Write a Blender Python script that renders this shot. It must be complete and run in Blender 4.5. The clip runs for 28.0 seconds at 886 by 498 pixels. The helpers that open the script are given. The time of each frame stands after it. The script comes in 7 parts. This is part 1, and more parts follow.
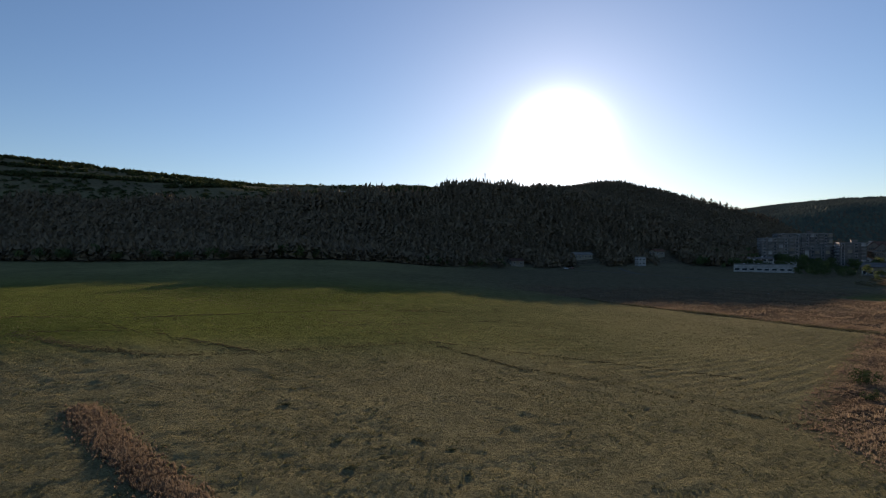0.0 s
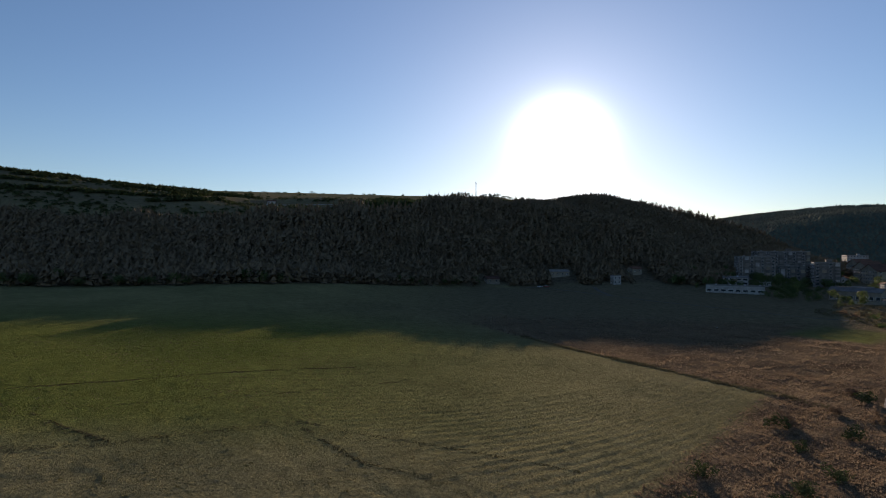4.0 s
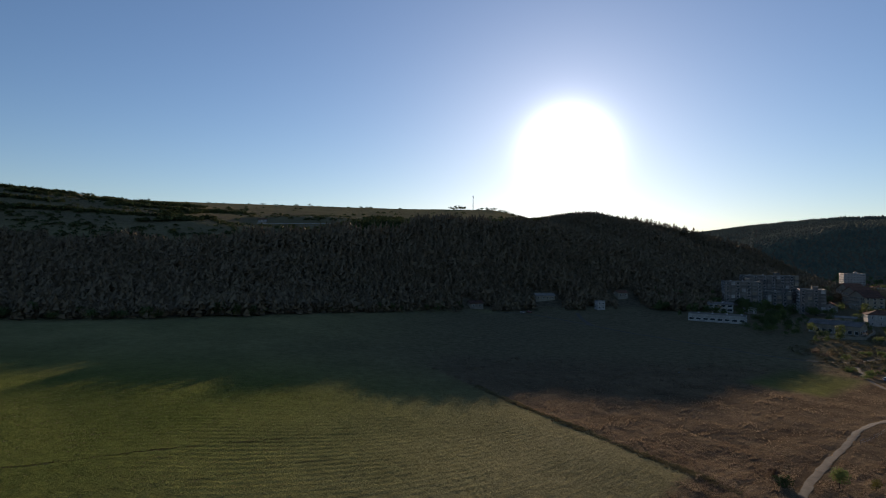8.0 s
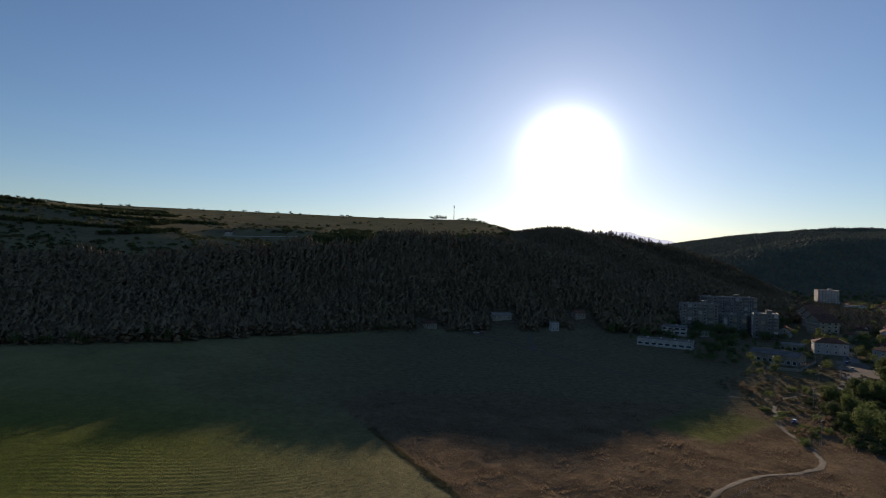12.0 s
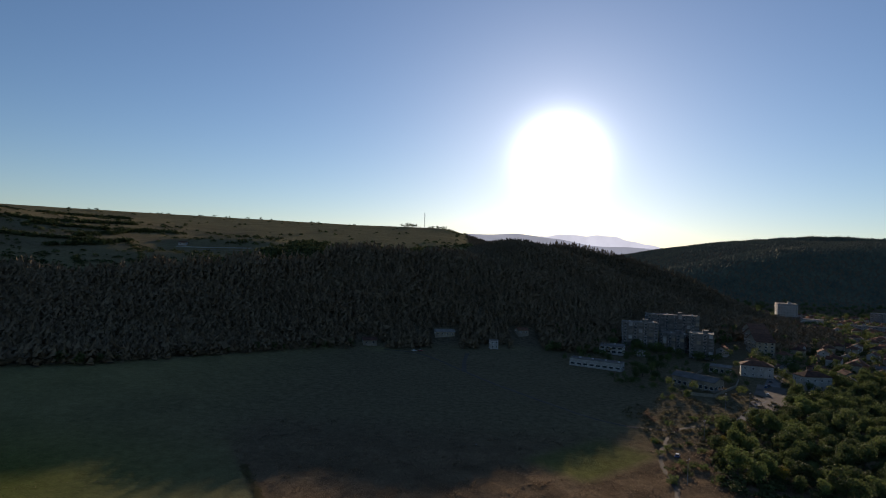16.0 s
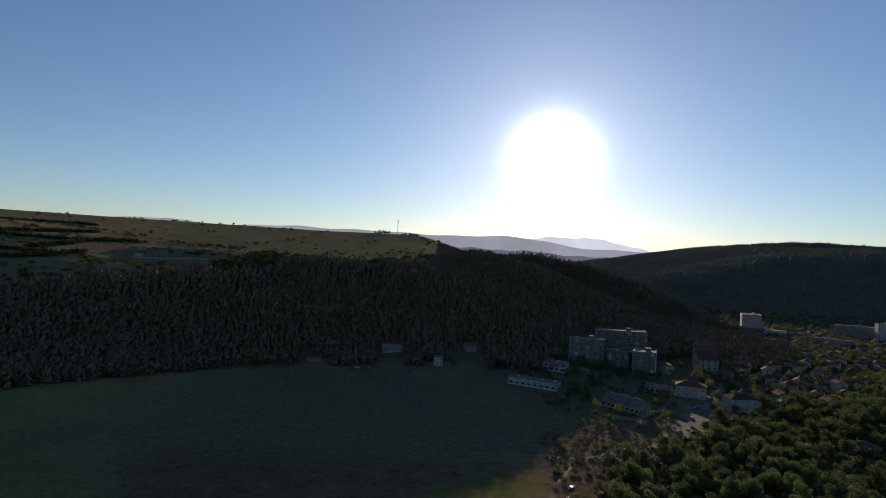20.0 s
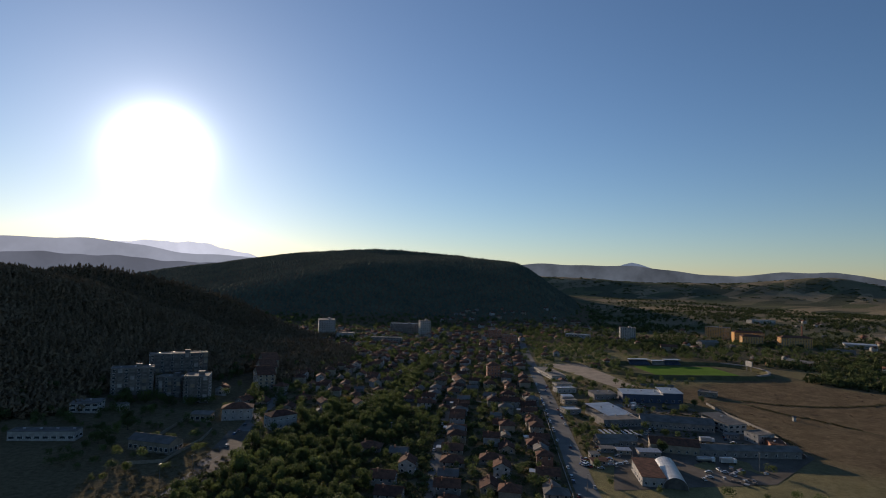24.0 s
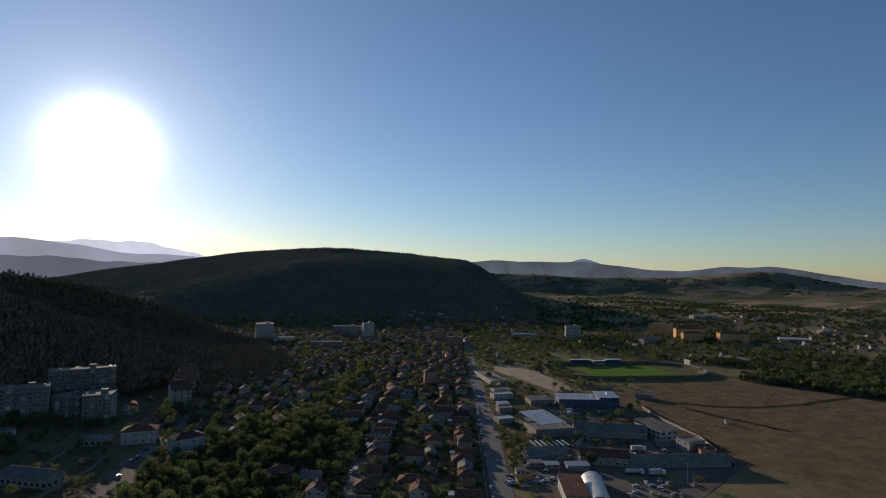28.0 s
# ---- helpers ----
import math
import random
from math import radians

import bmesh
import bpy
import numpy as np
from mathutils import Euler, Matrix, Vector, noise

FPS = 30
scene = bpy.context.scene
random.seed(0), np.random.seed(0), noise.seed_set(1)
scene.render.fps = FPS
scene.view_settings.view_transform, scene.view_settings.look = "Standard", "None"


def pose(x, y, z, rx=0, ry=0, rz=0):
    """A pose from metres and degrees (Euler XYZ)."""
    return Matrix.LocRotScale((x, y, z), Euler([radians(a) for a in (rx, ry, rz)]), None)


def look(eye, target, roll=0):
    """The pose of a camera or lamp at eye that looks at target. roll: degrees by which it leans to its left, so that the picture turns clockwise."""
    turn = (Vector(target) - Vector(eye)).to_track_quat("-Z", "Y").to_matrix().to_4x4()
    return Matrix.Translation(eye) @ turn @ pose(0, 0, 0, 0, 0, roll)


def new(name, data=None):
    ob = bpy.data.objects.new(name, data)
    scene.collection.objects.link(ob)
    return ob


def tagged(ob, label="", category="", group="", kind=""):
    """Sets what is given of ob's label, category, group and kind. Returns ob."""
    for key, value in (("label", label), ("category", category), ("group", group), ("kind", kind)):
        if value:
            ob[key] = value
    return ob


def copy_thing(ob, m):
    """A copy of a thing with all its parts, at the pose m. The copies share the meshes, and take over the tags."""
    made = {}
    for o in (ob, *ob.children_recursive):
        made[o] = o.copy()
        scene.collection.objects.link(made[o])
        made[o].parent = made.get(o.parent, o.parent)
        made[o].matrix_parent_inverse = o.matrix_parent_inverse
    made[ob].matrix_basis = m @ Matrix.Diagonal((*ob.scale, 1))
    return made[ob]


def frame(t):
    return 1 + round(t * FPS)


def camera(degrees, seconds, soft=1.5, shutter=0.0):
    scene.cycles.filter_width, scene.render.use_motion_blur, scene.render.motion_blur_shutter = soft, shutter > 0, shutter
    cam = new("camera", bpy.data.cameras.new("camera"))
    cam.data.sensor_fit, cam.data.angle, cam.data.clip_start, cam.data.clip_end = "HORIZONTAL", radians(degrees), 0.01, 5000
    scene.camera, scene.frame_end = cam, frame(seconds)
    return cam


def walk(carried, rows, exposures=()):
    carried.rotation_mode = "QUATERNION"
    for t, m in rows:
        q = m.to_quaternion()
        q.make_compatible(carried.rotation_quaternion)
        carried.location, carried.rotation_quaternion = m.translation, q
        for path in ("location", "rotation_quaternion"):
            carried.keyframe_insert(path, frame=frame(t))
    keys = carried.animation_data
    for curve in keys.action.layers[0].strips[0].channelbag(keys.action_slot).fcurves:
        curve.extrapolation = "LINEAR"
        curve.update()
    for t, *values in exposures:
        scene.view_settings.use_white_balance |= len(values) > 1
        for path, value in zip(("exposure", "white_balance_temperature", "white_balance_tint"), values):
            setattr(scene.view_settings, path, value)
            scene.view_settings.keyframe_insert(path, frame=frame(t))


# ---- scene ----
cam = camera(75.7, 28.0, 1.0)
EXPOSURES = [(0.0, 0.9, 6450, 21), (9.0, 0.69, 6400, 20), (20.0, 0.6, 6300, 19), (28.0, 0.55, 6150, 17)]
SKY_STRENGTH, SKY_AIR, SKY_DUST, SUN_STRENGTH = 0.063, 1.0, 0.15, 3.4
AUREOLE = [(2.5, 1.7, 3.0), (5.5, 1.1, 0.2), (24.0, 1.0, 0.085)]
METRES, EYE, TILT, LEAN, TURN = 245.0, 17.0, 0.0, 0.0, 0.0
ROWS = [
    (0.0, 0.0, 0.0, 0.0, -0.0, 0.0, 0.0),
    (0.5, 0.0075, -0.0015, 0.0037, -0.1, 0.0, -0.03),
    (1.0, 0.0165, -0.0032, 0.0088, -0.1, 0.01, -0.05),
    (1.5, 0.0262, -0.0044, 0.0144, 0.02, 0.06, -0.1),
    (2.0, 0.0364, -0.0055, 0.02, 0.11, 0.14, -0.15),
    (2.5, 0.0472, -0.0063, 0.0262, 0.19, 0.18, -0.21),
    (3.0, 0.0592, -0.0075, 0.0336, 0.19, 0.19, -0.27),
    (3.5, 0.0715, -0.0083, 0.0414, 0.14, 0.19, -0.34),
    (5.5, 0.0911, -0.0107, 0.0706, -0.04, 0.49, -0.34),
    (6.0, 0.0992, -0.011, 0.0787, -0.07, 0.53, -0.4),
    (6.5, 0.1097, -0.0117, 0.0868, 0.03, 0.58, -0.44),
    (7.0, 0.1217, -0.0122, 0.0945, 0.29, 0.65, -0.52),
    (7.5, 0.135, -0.0126, 0.1023, 0.53, 0.72, -0.63),
    (8.0, 0.1491, -0.0128, 0.11, 0.69, 0.76, -0.75),
    (8.5, 0.1642, -0.0124, 0.1175, 0.77, 0.8, -0.84),
    (9.0, 0.1801, -0.0122, 0.125, 0.82, 0.84, -0.95),
    (9.5, 0.1966, -0.0121, 0.1327, 0.83, 0.84, -1.01),
    (10.0, 0.2136, -0.0119, 0.1399, 0.81, 0.86, -1.1),
    (10.5, 0.2315, -0.0118, 0.1469, 0.77, 0.91, -1.24),
    (11.0, 0.2491, -0.0116, 0.1534, 0.71, 0.94, -1.32),
    (11.5, 0.2688, -0.0123, 0.1606, 0.65, 0.94, -1.42),
    (12.0, 0.2877, -0.0129, 0.1677, 0.53, 1.0, -1.53),
    (12.5, 0.3081, -0.0138, 0.1747, 0.45, 1.03, -1.62),
    (14.5, 0.3887, -0.02, 0.2041, -0.07, 1.08, -1.95),
    (15.0, 0.4084, -0.0212, 0.2121, -0.2, 1.08, -2.05),
    (15.5, 0.4291, -0.0235, 0.2189, -0.26, 1.13, -2.13),
    (16.0, 0.4487, -0.025, 0.2269, -0.35, 1.12, -2.18),
    (16.5, 0.4682, -0.0268, 0.2342, -0.48, 1.14, -2.27),
    (17.0, 0.4874, -0.0283, 0.242, -0.59, 1.16, -2.33),
    (17.5, 0.5062, -0.03, 0.2502, -0.68, 1.16, -2.36),
    (18.0, 0.5256, -0.0314, 0.2577, -0.77, 1.15, -2.41),
    (18.5, 0.5452, -0.032, 0.2654, -0.86, 1.16, -2.44),
    (19.0, 0.5624, -0.0339, 0.2741, -0.93, 1.14, -2.49),
    (19.5, 0.582, -0.0346, 0.2825, -1.01, 1.12, -2.54),
    (20.0, 0.6023, -0.0358, 0.2895, -1.04, 1.12, -2.6),
    (20.5, 0.6256, -0.036, 0.2964, -1.09, 1.16, -2.63),
    (21.2, 0.6590, -0.0378, 0.3068, -1.15, 1.20, -2.67),
    (22.0, 0.6965, -0.0398, 0.3187, -1.35, 1.23, -2.72),
    (22.5, 0.7199, -0.0411, 0.326, -4.05, 1.28, -2.75),
    (23.0, 0.7418, -0.0387, 0.3318, -15.72, 1.89, -2.58),
    (23.5, 0.7646, -0.0379, 0.3376, -27.34, 2.44, -2.16),
    (24.0, 0.7858, -0.0344, 0.3444, -38.58, 2.86, -1.65),
    (24.5, 0.807, -0.0321, 0.3519, -39.24, 2.84, -1.65),
    (25.0, 0.83, -0.0316, 0.3594, -39.35, 2.78, -1.75),
    (25.5, 0.8534, -0.0312, 0.3661, -39.4, 2.78, -1.83),
    (26.0, 0.8748, -0.0314, 0.3712, -39.45, 2.77, -1.92),
    (26.5, 0.8898, -0.0303, 0.3736, -39.5, 2.74, -1.87),
    (27.0, 0.9016, -0.028, 0.3737, -40.25, 2.73, -1.62),
    (27.5, 0.9077, -0.0251, 0.3734, -42.68, 2.74, -1.25),
    (28.0, 0.9093, -0.023, 0.3724, -42.92, 2.64, -1.02),
]
walk(cam, [(t, pose(0, 0, EYE, TILT, LEAN, TURN) @ pose(METRES * x, METRES * y, METRES * z, 90 + pitch, roll, yaw)) for t, x, y, z, yaw, pitch, roll in ROWS], EXPOSURES)

# ---- world and sun ----
SUN_AZ, SUN_EL = radians(11.6), radians(10.5)
SUN_DIR = Vector((math.sin(SUN_AZ) * math.cos(SUN_EL), math.cos(SUN_AZ) * math.cos(SUN_EL), math.sin(SUN_EL)))


def make_world():
    world = bpy.data.worlds.new("evening_sky")
    scene.world = world
    world.use_nodes = True
    nt = world.node_tree
    nt.nodes.clear()
    out = nt.nodes.new("ShaderNodeOutputWorld")
    sky = nt.nodes.new("ShaderNodeTexSky")
    sky.sky_type, sky.sun_disc = "NISHITA", False
    sky.sun_elevation, sky.sun_rotation = SUN_EL, SUN_AZ
    sky.altitude, sky.air_density, sky.dust_density, sky.ozone_density = 300, SKY_AIR, SKY_DUST, 3.0
    bg = nt.nodes.new("ShaderNodeBackground")
    bg.inputs["Strength"].default_value = SKY_STRENGTH
    deep = nt.nodes.new("ShaderNodeHueSaturation")
    deep.inputs["Saturation"].default_value = 1.05
    nt.links.new(sky.outputs[0], deep.inputs["Color"])
    nt.links.new(deep.outputs[0], bg.inputs["Color"])
    # the bright aureole that surrounds the low sun
    tc = nt.nodes.new("ShaderNodeTexCoord")
    dot = nt.nodes.new("ShaderNodeVectorMath")
    dot.operation = "DOT_PRODUCT"
    dot.inputs[1].default_value = SUN_DIR
    nt.links.new(tc.outputs["Generated"], dot.inputs[0])
    ac = nt.nodes.new("ShaderNodeMath")
    ac.operation = "ARCCOSINE"
    nt.links.new(dot.outputs["Value"], ac.inputs[0])
    total = None
    for width, power, gain in AUREOLE:
        m1 = nt.nodes.new("ShaderNodeMath"); m1.operation = "DIVIDE"; m1.inputs[1].default_value = radians(width)
        m2 = nt.nodes.new("ShaderNodeMath"); m2.operation = "POWER"; m2.inputs[1].default_value = power
        m3 = nt.nodes.new("ShaderNodeMath"); m3.operation = "MULTIPLY"; m3.inputs[1].default_value = -1.0
        m4 = nt.nodes.new("ShaderNodeMath"); m4.operation = "EXPONENT"
        m5 = nt.nodes.new("ShaderNodeMath"); m5.operation = "MULTIPLY"; m5.inputs[1].default_value = gain
        nt.links.new(ac.outputs[0], m1.inputs[0]); nt.links.new(m1.outputs[0], m2.inputs[0]); nt.links.new(m2.outputs[0], m3.inputs[0])
        nt.links.new(m3.outputs[0], m4.inputs[0]); nt.links.new(m4.outputs[0], m5.inputs[0])
        if total is None:
            total = m5
        else:
            add = nt.nodes.new("ShaderNodeMath")
            nt.links.new(total.outputs[0], add.inputs[0]); nt.links.new(m5.outputs[0], add.inputs[1])
            total = add
    glow = nt.nodes.new("ShaderNodeBackground")
    glow.inputs["Color"].default_value = (0.98, 0.99, 0.96, 1)
    nt.links.new(total.outputs[0], glow.inputs["Strength"])
    both = nt.nodes.new("ShaderNodeAddShader")
    nt.links.new(bg.outputs[0], both.inputs[0]); nt.links.new(glow.outputs[0], both.inputs[1])
    nt.links.new(both.outputs[0], out.inputs[0])
    sun = new("sun", bpy.data.lights.new("sun", "SUN"))
    sun.data.energy, sun.data.angle, sun.data.color = SUN_STRENGTH, radians(0.5), (1.0, 0.8, 0.55)
    sun.matrix_world = look((0, 0, 400), tuple(Vector((0, 0, 400)) - SUN_DIR * 100))


make_world()

# ---- materials ----


def noise_node(nt, scale, detail=4.0, rough=0.6, coord=None):
    n = nt.nodes.new("ShaderNodeTexNoise")
    n.inputs["Scale"].default_value, n.inputs["Detail"].default_value, n.inputs["Roughness"].default_value = scale, detail, rough
    if coord is not None:
        nt.links.new(coord, n.inputs["Vector"])
    return n.outputs["Fac"]


def ramp_node(nt, fac, lo, hi, a=0.35, b=0.65):
    r = nt.nodes.new("ShaderNodeValToRGB")
    r.color_ramp.elements[0].position, r.color_ramp.elements[1].position = a, b
    r.color_ramp.elements[0].color, r.color_ramp.elements[1].color = (*lo, 1), (*hi, 1)
    nt.links.new(fac, r.inputs["Fac"])
    return r.outputs["Color"]


def mix_node(nt, fac, a, b, blend="MIX"):
    m = nt.nodes.new("ShaderNodeMix")
    m.data_type, m.blend_type = "RGBA", blend
    for value, socket in ((fac, m.inputs["Factor"]), (a, m.inputs["A"]), (b, m.inputs["B"])):
        if isinstance(value, (int, float)):
            socket.default_value = value
        elif isinstance(value, tuple):
            socket.default_value = (*value, 1)
        else:
            nt.links.new(value, socket)
    return m.outputs["Result"]


def surface(name, lo, hi, coarse=0.3, fine=4.0, rough=0.85, bump=0.3, vary=0.0, metal=0.0, island=False, coat=0.0, spec=0.35, through_light=0.0):
    """A weathered surface: two colours mixed by coarse stains and fine grain, with relief and a tint that differs from piece to piece."""
    m = bpy.data.materials.new(name)
    m.use_nodes = True
    nt = m.node_tree
    bsdf = nt.nodes["Principled BSDF"]
    geo = nt.nodes.new("ShaderNodeNewGeometry")
    pos = geo.outputs["Position"]
    stain = noise_node(nt, coarse, 3.0, 0.6, pos)
    grain = noise_node(nt, fine, 5.0, 0.7, pos)
    col = ramp_node(nt, stain, lo, hi)
    dark = tuple(c * 0.72 for c in lo)
    col = mix_node(nt, ramp_node(nt, grain, (0, 0, 0), (0.55, 0.55, 0.55), 0.45, 0.75), col, dark)
    if vary > 0:
        if island:
            rnd = geo.outputs["Random Per Island"]
        else:
            rnd = nt.nodes.new("ShaderNodeObjectInfo").outputs["Random"]
        col = mix_node(nt, 1.0, col, ramp_node(nt, rnd, (1 - vary, 1 - vary, 1 - vary * 0.8), (1 + vary, 1 + vary * 0.85, 1 + vary * 0.6), 0.0, 1.0), "MULTIPLY")
    nt.links.new(col, bsdf.inputs["Base Color"])
    bsdf.inputs["Roughness"].default_value, bsdf.inputs["Metallic"].default_value = rough, metal
    bsdf.inputs["Specular IOR Level"].default_value = spec
    bsdf.inputs["Coat Weight"].default_value = coat
    if bump > 0:
        b = nt.nodes.new("ShaderNodeBump")
        b.inputs["Strength"].default_value, b.inputs["Distance"].default_value = bump, 0.05
        nt.links.new(grain, b.inputs["Height"])
        nt.links.new(b.outputs[0], bsdf.inputs["Normal"])
    if through_light > 0:
        # leaves let part of the light through
        tr = nt.nodes.new("ShaderNodeBsdfTranslucent")
        nt.links.new(col, tr.inputs["Color"])
        ms = nt.nodes.new("ShaderNodeMixShader")
        ms.inputs[0].default_value = through_light
        out = nt.nodes["Material Output"]
        nt.links.new(bsdf.outputs[0], ms.inputs[1]); nt.links.new(tr.outputs[0], ms.inputs[2])
        nt.links.new(ms.outputs[0], out.inputs["Surface"])
    return m


def ground_material():
    m = bpy.data.materials.new("ground_soil_and_grass")
    m.use_nodes = True
    nt = m.node_tree
    bsdf = nt.nodes["Principled BSDF"]
    pos = nt.nodes.new("ShaderNodeNewGeometry").outputs["Position"]
    zone = nt.nodes.new("ShaderNodeVertexColor")
    zone.layer_name = "zone"
    sep = nt.nodes.new("ShaderNodeSeparateColor")
    nt.links.new(zone.outputs["Color"], sep.inputs["Color"])
    big = noise_node(nt, 0.035, 4.0, 0.6, pos)
    mid = noise_node(nt, 0.35, 5.0, 0.65, pos)
    fine = noise_node(nt, 2.6, 6.0, 0.75, pos)
    # open pasture between the fields: dull olive
    base = ramp_node(nt, big, (0.205, 0.186, 0.098), (0.275, 0.243, 0.128))
    green = ramp_node(nt, big, (0.105, 0.128, 0.034), (0.15, 0.168, 0.045))
    broad = noise_node(nt, 0.06, 7.0, 0.68, pos)
    dry = ramp_node(nt, broad, (0.11, 0.08, 0.052), (0.225, 0.166, 0.105))
    wood = ramp_node(nt, mid, (0.115, 0.092, 0.062), (0.165, 0.135, 0.09))
    col = mix_node(nt, sep.outputs["Red"], base, green)
    col = mix_node(nt, sep.outputs["Green"], col, dry)
    col = mix_node(nt, sep.outputs["Blue"], col, wood)
    # a patchwork of small fields, fallow and woods on the far slopes
    stretch = nt.nodes.new("ShaderNodeMapping")
    stretch.inputs["Scale"].default_value = (0.0042, 0.012, 0.0)
    stretch.inputs["Rotation"].default_value = (0, 0, 0.75)
    nt.links.new(pos, stretch.inputs["Vector"])
    cells = nt.nodes.new("ShaderNodeTexVoronoi")
    cells.inputs["Scale"].default_value = 1.0
    nt.links.new(stretch.outputs[0], cells.inputs["Vector"])
    pick = nt.nodes.new("ShaderNodeSeparateColor")
    nt.links.new(cells.outputs["Color"], pick.inputs["Color"])
    crops = nt.nodes.new("ShaderNodeValToRGB")
    crops.color_ramp.interpolation = "CONSTANT"
    for at, c in ((0.0, (0.1, 0.108, 0.075)), (0.2, (0.18, 0.165, 0.11)), (0.42, (0.135, 0.142, 0.085)), (0.58, (0.24, 0.2, 0.135)), (0.84, (0.34, 0.27, 0.175))):
        el = crops.color_ramp.elements[0] if at == 0.0 else crops.color_ramp.elements.new(at)
        el.position, el.color = at, (*c, 1)
    nt.links.new(pick.outputs["Red"], crops.inputs["Fac"])
    col = mix_node(nt, zone.outputs["Alpha"], col, crops.outputs["Color"])
    col = mix_node(nt, 1.0, col, ramp_node(nt, mid, (0.84, 0.83, 0.82), (1.14, 1.15, 1.14), 0.3, 0.7), "MULTIPLY")
    col = mix_node(nt, 1.0, col, ramp_node(nt, fine, (0.5, 0.5, 0.5), (1.35, 1.34, 1.3), 0.3, 0.7), "MULTIPLY")
    nt.links.new(col, bsdf.inputs["Base Color"])
    bsdf.inputs["Roughness"].default_value, bsdf.inputs["Specular IOR Level"].default_value = 1.0, 0.0
    b = nt.nodes.new("ShaderNodeBump")
    b.inputs["Strength"].default_value, b.inputs["Distance"].default_value = 1.0, 0.45
    nt.links.new(fine, b.inputs["Height"])
    nt.links.new(b.outputs[0], bsdf.inputs["Normal"])
    return m


